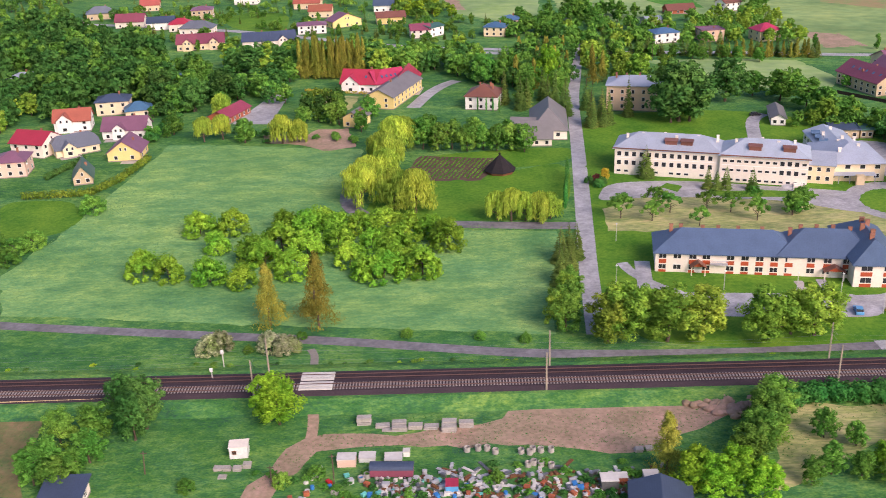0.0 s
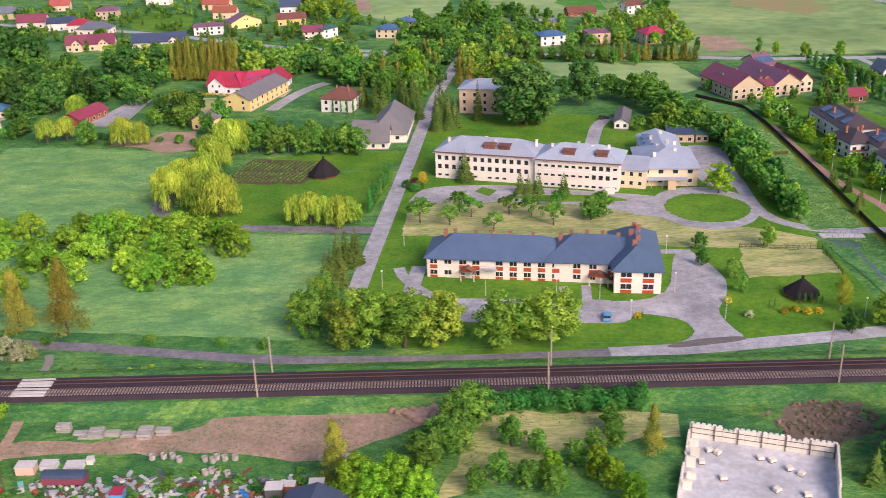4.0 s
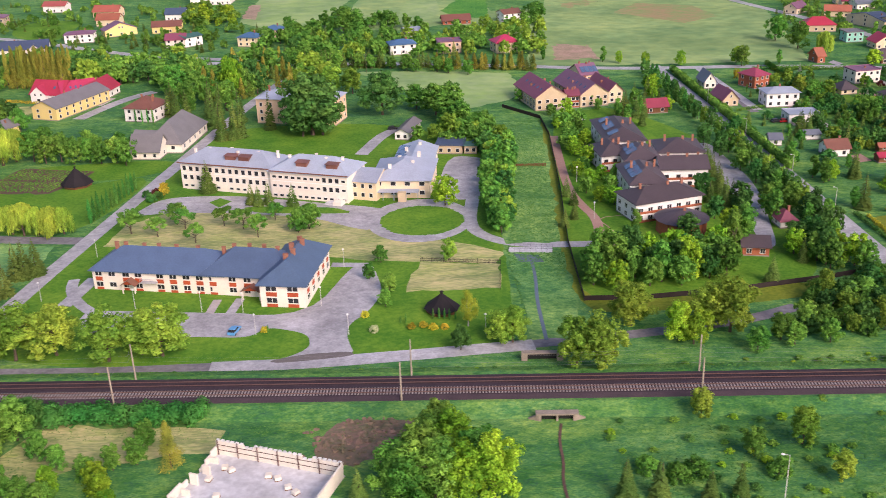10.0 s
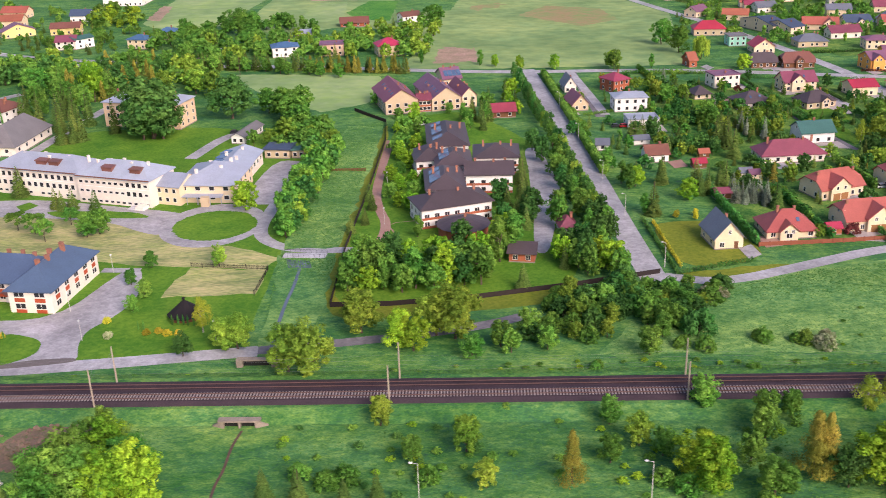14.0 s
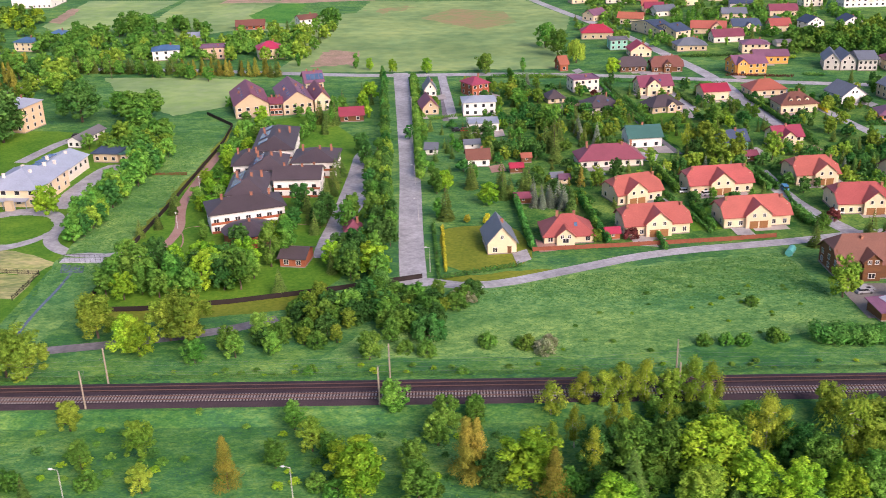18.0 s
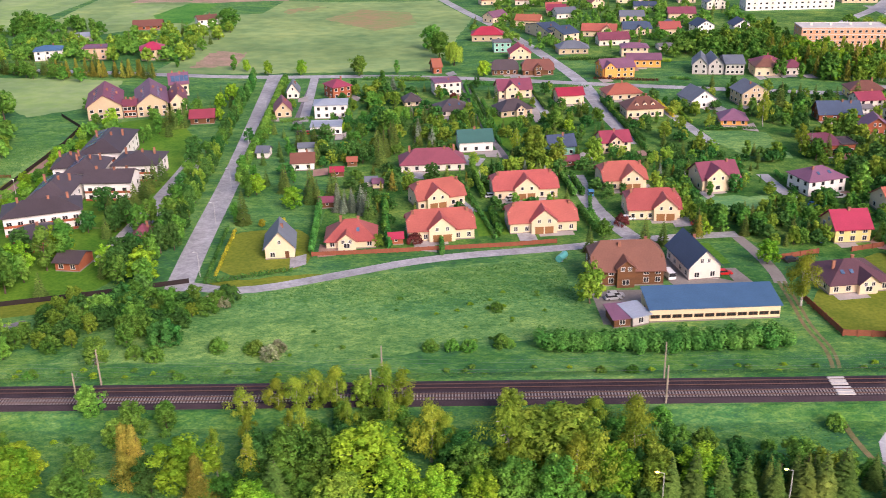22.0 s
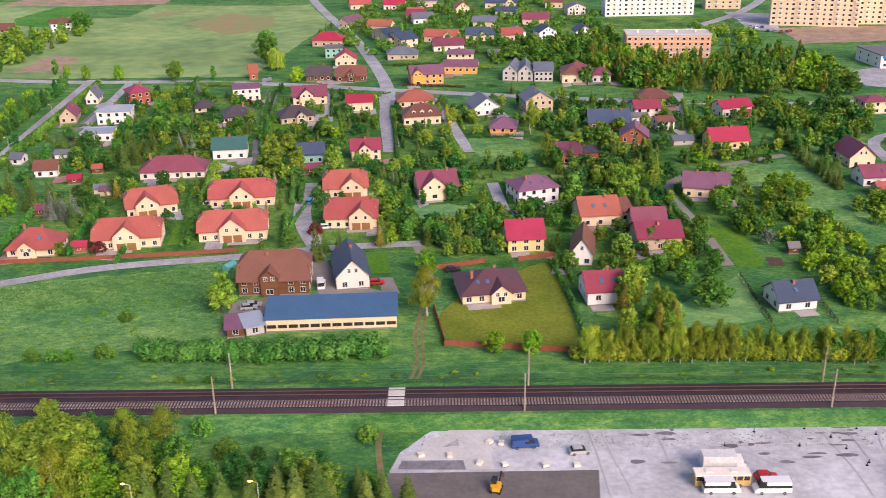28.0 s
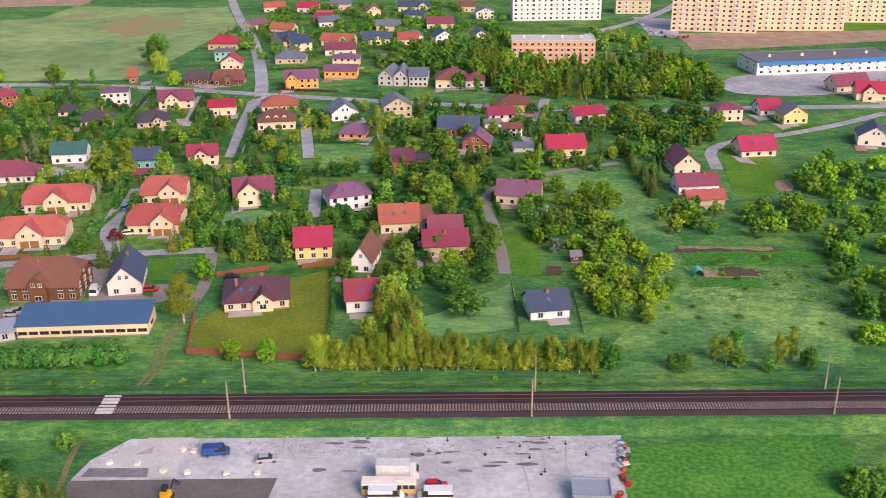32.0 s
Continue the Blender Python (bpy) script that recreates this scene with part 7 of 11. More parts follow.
house(452.4, 308.9, 7.3, -3, d=16, e=5.0, rise=3.4, kind="gable_y", wall="wall_grey", roof="roof_slate", n=2, sides=3, floors=(1.5, 4.0), chim=(), label="modern grey terrace with steep slate roof", name="office")
house(461.0, 307.2, 8.9, -3, d=16, e=5.6, rise=2.6, kind="gable", wall="wall_grey", roof="roof_slate", n=4, sides=3, floors=(1.5, 4.0), chim=(), label="modern grey office with slate roof", name="office")
house(478.1, 306.9, 15.3, 2, d=13, e=5.4, rise=3.4, kind="hip", wall="wall_pale", roof="roof_maroon", n=5, sides=2, floors=(1.6, 4.2), chim=((0.0, 0.5),))
house(479.4, 216.9, 17.7, -2, d=11, e=3.6, rise=4.4, kind="gable", wall="wall_brick", roof="roof_navy", n=4, sides=2, chim=((0.1, 0.45), (0.3, 0.4)))
house(504.6, 254.2, 15.9, -3, d=12, e=4.4, rise=3.2, kind="hip", wall="wall_yellow", roof="roof_brown", n=4, sides=2, chim=((0.2, 0.5),))
house(498.0, 233.1, 11.7, 7, d=10, e=5.2, rise=2.6, kind="gable", wall="wall_pale", roof="roof_pink", n=3, sides=2, floors=(1.4, 3.8))
house(501.8, 214.2, 7.6, 11, d=8, e=4.2, rise=1.6, kind="gable", wall="wall_white", roof="roof_brown", n=3, sides=1, floors=(1.2, 3.2), chim=(), attic=0)
house(485.8, 196.0, 11.2, -10, d=11, e=3.2, rise=4.2, kind="gable_y", wall="wall_brick", roof="roof_purple", n=3, sides=2)
house(458.9, 170.6, 8.9, 7, d=11, e=4.0, rise=1.8, kind="shed", wall="wall_brick", roof="roof_maroon", n=2, sides=2, chim=(), attic=0)
house(466.0, 171.4, 5.4, 5, d=9, e=4.0, rise=0.5, kind="flat", wall="wall_brick", roof="roof_dark", n=2, sides=1, chim=(), attic=0)
# garden sheds
for x, y, w, roof, wall in [(307.6, 89.8, 4, "roof_crimson", "wall_brick"), (283.8, 154.2, 4.5, "roof_crimson", "wall_timber"), (287.9, 166.3, 3.5, "roof_orange", "wall_timber"), (296.6, 142.7, 4, "roof_slate", "wall_pale"), (298.9, 140.8, 3.5, "roof_purple", "wall_cream"), (284.1, 122, 5, "roof_maroon", "wall_timber"), (365.2, 162.4, 7, "roof_maroon", "wall_timber"), (268.9, 184.7, 6, "roof_slate", "wall_white"), (494.2, 228.9, 7, "roof_grey", "wall_white"), (504.3, 192.7, 8, "roof_slate", "wall_grey"), (539.3, 234.9, 5, "roof_crimson", "wall_brick"), (441.5, 373.4, 9, "roof_grey", "wall_pale"), (402, 234.6, 5, "roof_maroon", "wall_cream"), (510.7, 82.7, 3, "roof_grey", "wall_timber")]:
    house(x, y, w, 6, d=w * 0.8, e=2.2, rise=1.1, kind="gable", wall=wall, roof=roof, n=1, sides=0, chim=(), over=0.35, ww=0.9, hh=0.9, attic=0, name="shed", label="small garden shed with a low gabled roof")
# small houses round the straight road
house(273.5, 209.0, 13.2, 3, d=10, e=3.4, rise=0.6, kind="flat", wall="wall_white", roof="roof_sheet", n=4, sides=2, chim=(), over=0.2)
house(251.9, 238.6, 7.3, 11, d=14, e=3.4, rise=4.0, kind="gable_y", wall="wall_beige", roof="roof_maroon", n=2, sides=3)
house(250.9, 272.5, 5.7, 6, d=12, e=3.6, rise=4.2, kind="gable_y", wall="wall_pale", roof="roof_slate", n=2, sides=2)
house(270.8, 162.4, 8.4, 6, d=8, e=3.4, rise=2.6, kind="gable", wall="wall_white", roof="roof_brown", n=2, sides=1)
house(253.6, 178.1, 4.2, -4, d=6, e=2.6, rise=1.4, kind="gable", wall="wall_white", roof="roof_slate", n=1, sides=1, chim=(), label="small white garden shed", name="shed", attic=0)

# ---- more houses: village behind, left and far ----
house(-164.6, 155.8, 10.8, 8, d=11, e=6.0, rise=2.4, kind="hip", wall="wall_pink", roof="roof_purple", n=3, sides=2, floors=(1.6, 4.4))
house(-168.2, 180.2, 14.3, -17, d=12, e=5.6, rise=3.4, kind="gable", wall="wall_pale", roof="roof_crimson", n=3, sides=3, floors=(1.6, 4.2))
house(-162.6, 188.3, 5.8, 25, d=7, e=3.0, rise=2.0, kind="gable", wall="wall_pale", roof="roof_crimson", n=2, sides=1, chim=())
house(-163.2, 214.7, 14.2, 11, d=10, e=4.8, rise=3.8, kind="gable", wall="wall_white", roof="roof_orange", n=3, sides=2, floors=(1.4, 3.8), bay=(-0.2, 6, 5.2))
house(-149.5, 181.9, 16.1, 33, d=11, e=3.4, rise=3.6, kind="half", wall="wall_cream", roof="roof_slate", n=4, sides=2, bay=(-0.2, 5, 3.6))
house(-154.6, 239.8, 13.7, 9, d=11, e=6.2, rise=2.0, kind="hip", wall="wall_cream", roof="roof_navy", n=3, sides=2, floors=(1.6, 4.4))
house(-141.8, 235.0, 11.0, 18, d=9, e=3.4, rise=2.6, kind="hip", wall="wall_cream", roof="roof_shed", n=2, sides=2, chim=())
house(-138.0, 201.3, 17.0, 2, d=11, e=4.0, rise=4.0, kind="gable", wall="wall_white", roof="roof_purple", n=4, sides=2, bay=(-0.1, 5, 4.4))
house(-129.0, 171.7, 11.9, 4, d=13, e=3.4, rise=4.2, kind="gable_y", wall="wall_yellow", roof="roof_purple", n=2, sides=2)
house(-135.3, 145.7, 6.3, 17, d=12, e=2.6, rise=4.0, kind="gable_y", wall="wall_beige", roof="roof_teal", n=2, sides=1)
house(-132.9, 291.3, 8.1, 27, d=9, e=4.6, rise=1.6, kind="hip", wall="wall_pale", roof="roof_shed", n=2, sides=2, chim=())
house(-97.4, 227.3, 19.1, 72, d=9, e=3.2, rise=2.2, kind="gable", wall="wall_brick", roof="roof_pink", n=5, sides=0, chim=(), attic=0, label="long brick garage row with a red roof", name="garage_row")
house(-216.1, 295.5, 20.3, -1, d=14, e=4.0, rise=3.0, kind="hip", wall="wall_beige", roof="roof_sheet", n=4, sides=2, chim=((0.0, 0.5),))
house(-48.3, 208.0, 7.9, -19, d=9, e=4.0, rise=2.6, kind="gable_y", wall="wall_yellow", roof="roof_grey", n=2, sides=1)
house(-156.2, 378.7, 11.9, 6, d=11, e=4.2, rise=4.2, kind="gable", wall="wall_cream", roof="roof_maroon", n=3, sides=2, bay=(0, 5, 4.6))
house(-143.3, 380.5, 14.3, 10, d=11, e=4.2, rise=4.2, kind="gable", wall="wall_cream", roof="roof_maroon", n=3, sides=2, bay=(0.1, 5, 4.6))
house(-117.8, 378.8, 15.1, 3, d=11, e=4.4, rise=3.8, kind="gable", wall="wall_pale", roof="roof_navy", n=3, sides=2)
house(-103.0, 381.2, 14.9, 16, d=11, e=4.4, rise=3.8, kind="gable", wall="wall_pale", roof="roof_navy", n=3, sides=2, bay=(0, 5, 4.6))
house(-190.0, 448.5, 16.6, 10, d=10, e=5.0, rise=2.8, kind="gable", wall="wall_white", roof="roof_navy", n=3, sides=2)
house(-163.8, 428.6, 20.1, -5, d=11, e=4.2, rise=3.4, kind="hip", wall="wall_pale", roof="roof_slate", n=4, sides=2)
house(-172.3, 483.2, 13.5, 7, d=12, e=6.4, rise=1.8, kind="hip", wall="wall_beige", roof="roof_purple", n=4, sides=3, floors=(1.6, 4.6))
house(-213.3, 459.6, 17.9, 2, d=11, e=4.4, rise=4.0, kind="gable", wall="wall_pale", roof="roof_maroon", n=3, sides=2)
house(-243.6, 496.9, 18.2, 18, d=11, e=4.6, rise=3.6, kind="hip", wall="wall_beige", roof="roof_slate", n=3, sides=2)
house(-107.4, 512.3, 18.0, -4, d=11, e=4.4, rise=3.4, kind="gable", wall="wall_cream", roof="roof_orange", n=3, sides=2)
house(-218.9, 526.6, 12.7, 10, d=11, e=4.4, rise=3.6, kind="gable", wall="wall_cream", roof="roof_red", n=3, sides=2)
house(-91.3, 417.7, 16.7, 9, d=11, e=5.4, rise=1.2, kind="hip", wall="wall_white", roof="roof_purple", n=4, sides=2, floors=(1.6, 4.0))
house(-72.4, 438.7, 19.5, 33, d=10, e=4.2, rise=4.0, kind="gable_y", wall="wall_yellow", roof="roof_purple", n=3, sides=2)
house(-45.6, 443.6, 17.6, 9, d=11, e=4.4, rise=2.6, kind="gable", wall="wall_yellow", roof="roof_brown", n=4, sides=2)
house(-26.0, 393.0, 11.1, 8, d=11, e=5.0, rise=2.6, kind="gable", wall="wall_pale", roof="roof_maroon", n=3, sides=2, floors=(1.6, 4.0))
house(-16.7, 398.3, 11.9, 50, d=10, e=5.6, rise=1.2, kind="gable", wall="wall_white", roof="roof_teal", n=2, sides=1, floors=(1.6, 4.2))
house(15.6, 391.1, 12.0, -16, d=10, e=5.6, rise=2.0, kind="hip", wall="wall_cream", roof="roof_shed", n=3, sides=2, floors=(1.6, 4.2))
house(25.4, 415.0, 10.4, -8, d=10, e=5.4, rise=2.0, kind="hip", wall="wall_pink", roof="roof_shed", n=3, sides=2, floors=(1.6, 4.2))
house(106.9, 357.2, 13.9, 14, d=11, e=5.6, rise=1.8, kind="hip", wall="wall_white", roof="roof_shed", n=3, sides=2, floors=(1.6, 4.2))
house(109.6, 405.3, 9.5, 17, d=10, e=4.2, rise=1.4, kind="gable", wall="wall_grey", roof="roof_sheet", n=2, sides=1, chim=())
house(131.6, 359.0, 12.5, 7, d=11, e=6.0, rise=0.6, kind="flat", wall="wall_peach", roof="roof_purple", n=3, sides=2, floors=(1.6, 4.6), over=0.3)
house(162.7, 360.4, 12.9, 17, d=11, e=6.0, rise=3.0, kind="hip", wall="wall_cream", roof="roof_crimson", n=3, sides=2, floors=(1.6, 4.4))
house(169.4, 462.1, 12.4, 27, d=10, e=5.6, rise=2.0, kind="gable", wall="wall_white", roof="roof_brown", n=3, sides=2, floors=(1.6, 4.2))
house(134.2, 449.6, 17.4, 9, d=10, e=2.8, rise=2.8, kind="gable", wall="wall_brick", roof="roof_brown", n=4, sides=1, chim=(), label="low brick barn with a brown roof", name="barn", attic=0)
house(351.4, 374.2, 10.0, 4, d=10, e=5.6, rise=0.6, kind="flat", wall="wall_mint", roof="roof_grey", n=3, sides=1, chim=(), floors=(1.6, 4.2))
house(452.5, 418.5, 12.7, 2, d=10, e=4.4, rise=3.6, kind="gable", wall="wall_cream", roof="roof_red", n=3, sides=1)
house(475.8, 302.9, 13.3, 0, d=11, e=5.2, rise=2.8, kind="hip", wall="wall_cream", roof="roof_brown", n=3, sides=1)
house(488.9, 304.3, 9.9, 2, d=10, e=4.4, rise=3.0, kind="hip", wall="wall_pale", roof="roof_maroon", n=3, sides=1)
house(392.8, 497.7, 13.0, -7, d=10, e=4.4, rise=3.4, kind="gable", wall="wall_cream", roof="roof_pink", n=3, sides=1)
house(389.1, 366.4, 16.2, 6, d=11, e=3.8, rise=3.2, kind="hip", wall="wall_beige", roof="roof_slate", n=3, sides=1)
house(432.2, 420.7, 15.1, 1, d=10, e=4.4, rise=3.6, kind="gable", wall="wall_cream", roof="roof_navy", n=3, sides=1)
house(-176.1, 441.0, 13.5, 8, d=10, e=5.0, rise=2.6, kind="hip", wall="wall_pale", roof="roof_crimson", n=3, sides=1)
house(-93.7, 475.5, 14.8, -1, d=10, e=4.6, rise=3.2, kind="gable", wall="wall_cream", roof="roof_orange", n=3, sides=1)
house(-53.4, 490.8, 13.1, 0, d=10, e=4.6, rise=3.2, kind="gable", wall="wall_white", roof="roof_navy", n=3, sides=1)
house(-246.1, 449.8, 13.9, 6, d=10, e=4.6, rise=3.2, kind="hip", wall="wall_pale", roof="roof_purple", n=3, sides=1)
house(-154.9, 541.9, 16.4, -3, d=10, e=5.0, rise=2.4, kind="gable", wall="wall_white", roof="roof_red", n=3, sides=1)
# far right streets
house(420.8, 355.8, 15.0, -3, d=11, e=5.4, rise=1.8, kind="hip", wall="wall_cream", roof="roof_purple", n=4, sides=2, floors=(1.6, 4.0))
house(389.8, 366.6, 16.5, -3, d=11, e=3.6, rise=3.0, kind="hip", wall="wall_beige", roof="roof_slate", n=4, sides=2)
house(409.9, 417.4, 21.1, -13, d=11, e=4.0, rise=3.6, kind="gable", wall="wall_cream", roof="roof_red", n=3, sides=2, bay=(0.25, 6, 4.4))
house(415.0, 389.2, 18.6, 7, d=10, e=4.0, rise=3.4, kind="gable", wall="wall_pale", roof="roof_maroon", n=3, sides=2)
house(435.6, 421.4, 14.1, 12, d=10, e=4.0, rise=3.2, kind="gable", wall="wall_cream", roof="roof_navy", n=3, sides=2, bay=(-0.1, 4, 4.2))
house(456.0, 428.5, 11.7, 6, d=11, e=3.6, rise=3.4, kind="gable_y", wall="wall_white", roof="roof_slate", n=2, sides=2)
house(474.2, 422.6, 11.7, 15, d=12, e=5.0, rise=3.4, kind="gable_y", wall="wall_white", roof="roof_navy", n=2, sides=2, floors=(1.6, 4.0))
house(496.0, 422.2, 11.6, 6, d=12, e=5.0, rise=3.4, kind="gable_y", wall="wall_white", roof="roof_navy", n=2, sides=2, floors=(1.6, 4.0))
house(437.8, 466.8, 16.0, -4, d=11, e=4.4, rise=3.0, kind="gable", wall="wall_cream", roof="roof_slate", n=3, sides=2)
house(398.7, 486.9, 14.7, 14, d=11, e=4.0, rise=3.2, kind="gable", wall="wall_pale", roof="roof_slate", n=3, sides=2)
house(376.0, 549.4, 16.0, -4, d=11, e=4.2, rise=3.4, kind="gable", wall="wall_pale", roof="roof_crimson", n=3, sides=2)
house(392.3, 510.5, 10.9, -4, d=9, e=4.2, rise=3.0, kind="gable", wall="wall_cream", roof="roof_red", n=2, sides=2)
house(399.4, 559.8, 15.6, 6, d=11, e=5.0, rise=3.0, kind="gable", wall="wall_pink", roof="roof_slate", n=3, sides=2)
house(425.1, 531.5, 10.0, 10, d=11, e=4.0, rise=3.6, kind="gable_y", wall="wall_cream", roof="roof_red", n=2, sides=2)
house(452.3, 549.0, 24.0, -4, d=11, e=4.4, rise=3.4, kind="gable", wall="wall_cream", roof="roof_navy", n=4, sides=2, bay=(0.3, 6, 4.6))
house(454.5, 513.3, 15.9, -4, d=9, e=3.8, rise=2.4, kind="gable", wall="wall_pale", roof="roof_navy", n=3, sides=2)
house(471.3, 475.3, 18.3, -4, d=11, e=4.4, rise=3.4, kind="gable", wall="wall_cream", roof="roof_maroon", n=3, sides=2)
house(502.6, 513.4, 14.1, 6, d=12, e=5.4, rise=3.0, kind="gable_y", wall="wall_pale", roof="roof_slate", n=3, sides=2, floors=(1.6, 4.0))
house(490.1, 546.1, 12.9, -4, d=11, e=4.8, rise=3.0, kind="gable", wall="wall_cream", roof="roof_brown", n=3, sides=2)
house(370.7, 458.7, 16.5, -18, d=10, e=4.2, rise=3.2, kind="gable", wall="wall_cream", roof="roof_orange", n=3, sides=2)
house(354.7, 477.8, 14.5, 45, d=10, e=4.2, rise=3.2, kind="gable", wall="wall_cream", roof="roof_purple", n=3, sides=2)
house(352.1, 553.9, 16.3, 15, d=10, e=4.2, rise=3.2, kind="gable", wall="wall_cream", roof="roof_red", n=3, sides=2)
house(374.0, 421.9, 32.8, -67, d=12, e=5.4, rise=3.2, kind="gable_y", wall="wall_cream", roof="roof_navy", n=3, sides=2, floors=(1.6, 4.0))
house(382.7, 408.5, 21.3, -60, d=12, e=5.4, rise=3.2, kind="gable_y", wall="wall_cream", roof="roof_navy", n=3, sides=2, floors=(1.6, 4.0))


def block(x, y, w, ang, d, floors, label, wall="wall_cream", roof="roof_grey", bays=10, name="apartment_block", sill=0):
    """A block of flats: body, parapet roof, windows row by row, balconies up every third axis."""
    root = thing(name, x, y, ang, label, "apartment block")
    h = floors * 2.9 + 0.6
    volume(root, "flat", w, d, h, 0.5, wall, roof, 0.2)
    bal = bmesh.new()
    box(bal, -1.4, 1.4, -1.2, -0.02, -0.15, 0.0)
    box(bal, -1.4, 1.4, -1.25, -1.15, 0.0, 0.95)
    bal = mesh_of("balcony", bal, "wall_pale")
    for f in range(floors):
        for i in range(bays):
            u = -w / 2 + w * (i + 0.5) / bays
            add_window(root, u, 0, 1.7 + f * 2.9, 0, 1.4 if i % 3 else 1.9, 1.4)
            if i % 3 == 1 and f and wall != "wall_clay":
                part("balcony", bal, "wall_pale", root, at=pose(u, 0, 0.7 + f * 2.9))
        for s in (-1, 1):
            for i in range(3):
                add_window(root, s * w / 2, d * (i + 0.5) / 3, 1.7 + f * 2.9, 90 * s, 1.2, 1.4)
    if wall == "wall_clay":
        for f in range(floors):
            bm = bmesh.new()
            box(bm, -w / 2 - 0.05, w / 2 + 0.05, -0.12, -0.02, 2.85 + f * 2.9, 3.15 + f * 2.9)
            part("floor_edge", bm, "concrete_pale", root, "bare concrete floor edge")
    for i in range(4):
        chimney(root, -w * 0.35 + i * w * 0.23, d * 0.5, h + 0.4, "wall_pale", 1.2, 1.2)
    TAKEN.append((x, y + d / 2, w * 0.5))
    return root


block(643.5, 455.8, 52.5, -14, 16, 7, "seven-storey cream block of flats with balconies", bays=14)
block(699.0, 458.5, 54.0, -4, 16, 7, "seven-storey cream block of flats with balconies", bays=14)
block(764.0, 486.0, 56.3, -6, 16, 7, "seven-storey cream block of flats with balconies", bays=14)
block(550.5, 507.0, 60.0, 2, 14, 5, "five-storey white block of flats with grey roof", "wall_white", "roof_slate", 15)
block(606.5, 532.0, 24.0, -4, 14, 3, "three-storey cream apartment block", "wall_cream", "roof_grey", 5)
block(533.0, 362.0, 45.0, -3, 15, 4, "unfinished brick apartment block with open windows", "wall_clay", "concrete_pale", 14, "unfinished_block")
shop = block(672.0, 333.0, 78.0, 8, 24, 2, "long white commercial building with a bright blue roof edge", "wall_white", "roof_grey", 16, "commercial_building")
bm = bmesh.new()
for a in ((-38, 38, -0.7, -0.25),):
    box(bm, *a, 5.0, 7.0)
part("blue_fascia", bm, "paint_blue", shop, "bright blue roof fascia")

# ---- trees: school grounds and left meadow ----
tree("larch", -52.0, 34.5, 16, 1.3)
tree("larch", -40.3, 33.3, 19, 1.25)
trees("bushfresh", [(-91.2, 64.8), (-83.8, 62.4), (-72.6, 60.9), (-63.2, 57.5), (-75.1, 81.6), (-83.1, 95.1), (-73.1, 95.7), (-63.4, 74.6), (-58.4, 98.2), (-51.2, 94.9), (-59.5, 70.5), (-50.6, 62.4)], 8.0, 1.02)
trees("bushfresh", [(-40.6, 81.1), (-36.3, 69.6), (-31.0, 61.0), (-26.4, 58.9), (-21.0, 64.0), (-16.4, 61.8), (-35.2, 93.6), (-28.5, 93.1), (-21.4, 88.1), (-14.9, 88.5), (-9.9, 79.6), (-24.4, 77.8), (-30.9, 80.4), (-41.9, 94.1), (-47.4, 98.2), (-56.4, 80.2), (-48.9, 77.6)], 8.6, 1.05)
trees("bushblossom", [(-63.7, 21.3), (-61.4, 22.5), (-49.9, 21.8), (-45.8, 20.5)], 5.5, 1.0)
trees("bush", [(8.0, 23.2), (-2.3, 25.1), (-19.2, 27.2), (-54.9, 21.3), (-43.6, 27.5)], 2.5, 1.0)
trees("olive", [(26.6, 22.2), (39.7, 21.5), (48.3, 23.7), (61.3, 20.4), (73.0, 22.5), (31.0, 23.8), (68.0, 23.3)], 13, 1.3)
trees("olive", [(18.7, 37.3), (15.9, 28.8)], 12, 0.9)
trees("round", [(17.7, 28.1), (19.8, 41.9)], 11, 1.0)
trees("spruce", [(24.8, 70.1), (22.5, 68.0), (22.1, 56.5), (20.1, 53.8), (18.9, 53.2), (20.4, 67.3)], 11, 1.25)
trees("willow", [(4.9, 100.6), (9.0, 99.3), (13.3, 99.4), (17.4, 99.1), (20.7, 100.2)], 9.5, 1.0)
trees("willow", [(-26.3, 176.3), (-29.2, 171.6), (-33.6, 159.8), (-30.2, 134.9), (-35.2, 126.9), (-37.2, 118.0), (-30.3, 153.0), (-19.9, 108.9), (-26.2, 112.9)], 13, 1.05)
trees("willow", [(-104.7, 194.2), (-97.9, 196.6), (-73.4, 188.6), (-67.1, 190.2), (-104.8, 229.3)], 11, 1.0)
trees("round", [(-19.4, 175.5), (-13.7, 172.8), (-8.5, 174.4), (-2.8, 171.7), (2.8, 172.5), (7.9, 170.6), (13.1, 171.4), (17.6, 168.2), (-17.0, 182.6), (-0.1, 180.8), (12.5, 179.4)], 11.5, 0.95)
trees("round", [(-44.1, 201.0), (-54.2, 212.9), (-42.0, 217.5)], 10, 1.0)
line_of("thuja", (25.8, 106.9), (30.2, 141.8), 12, 7.4, 0.8, 0.1, "thuja row")
trees("orchard", [(41.5, 99.0), (50.3, 96.2), (56.8, 102.7), (62.9, 90.9), (68.1, 104.3), (74.6, 101.5), (80.5, 94.2), (83.1, 108.1), (53.2, 106.3)], 7.6, 1.05)
trees("round", [(91.8, 97.5), (94.7, 100.1)], 8, 1.15)
trees("spruce", [(55.4, 136.2)], 12.5, 1.35)
trees("spruce", [(72.7, 122.6), (75.2, 121.4), (78.4, 122.2), (86.3, 120.6)], 8, 1.3)
tree("bright", 134.6, 118.4, 10.5, 1.15)
tree("dark", 80.6, 203.0, 26, 1.3)
for x, y, h in ((77.0, 201.5, 21), (84.6, 202.5, 22), (80.2, 206.5, 24)):
    tree("dark", x, y, h, 1.05)
tree("dark", 105.8, 231.4, 20, 1.35)
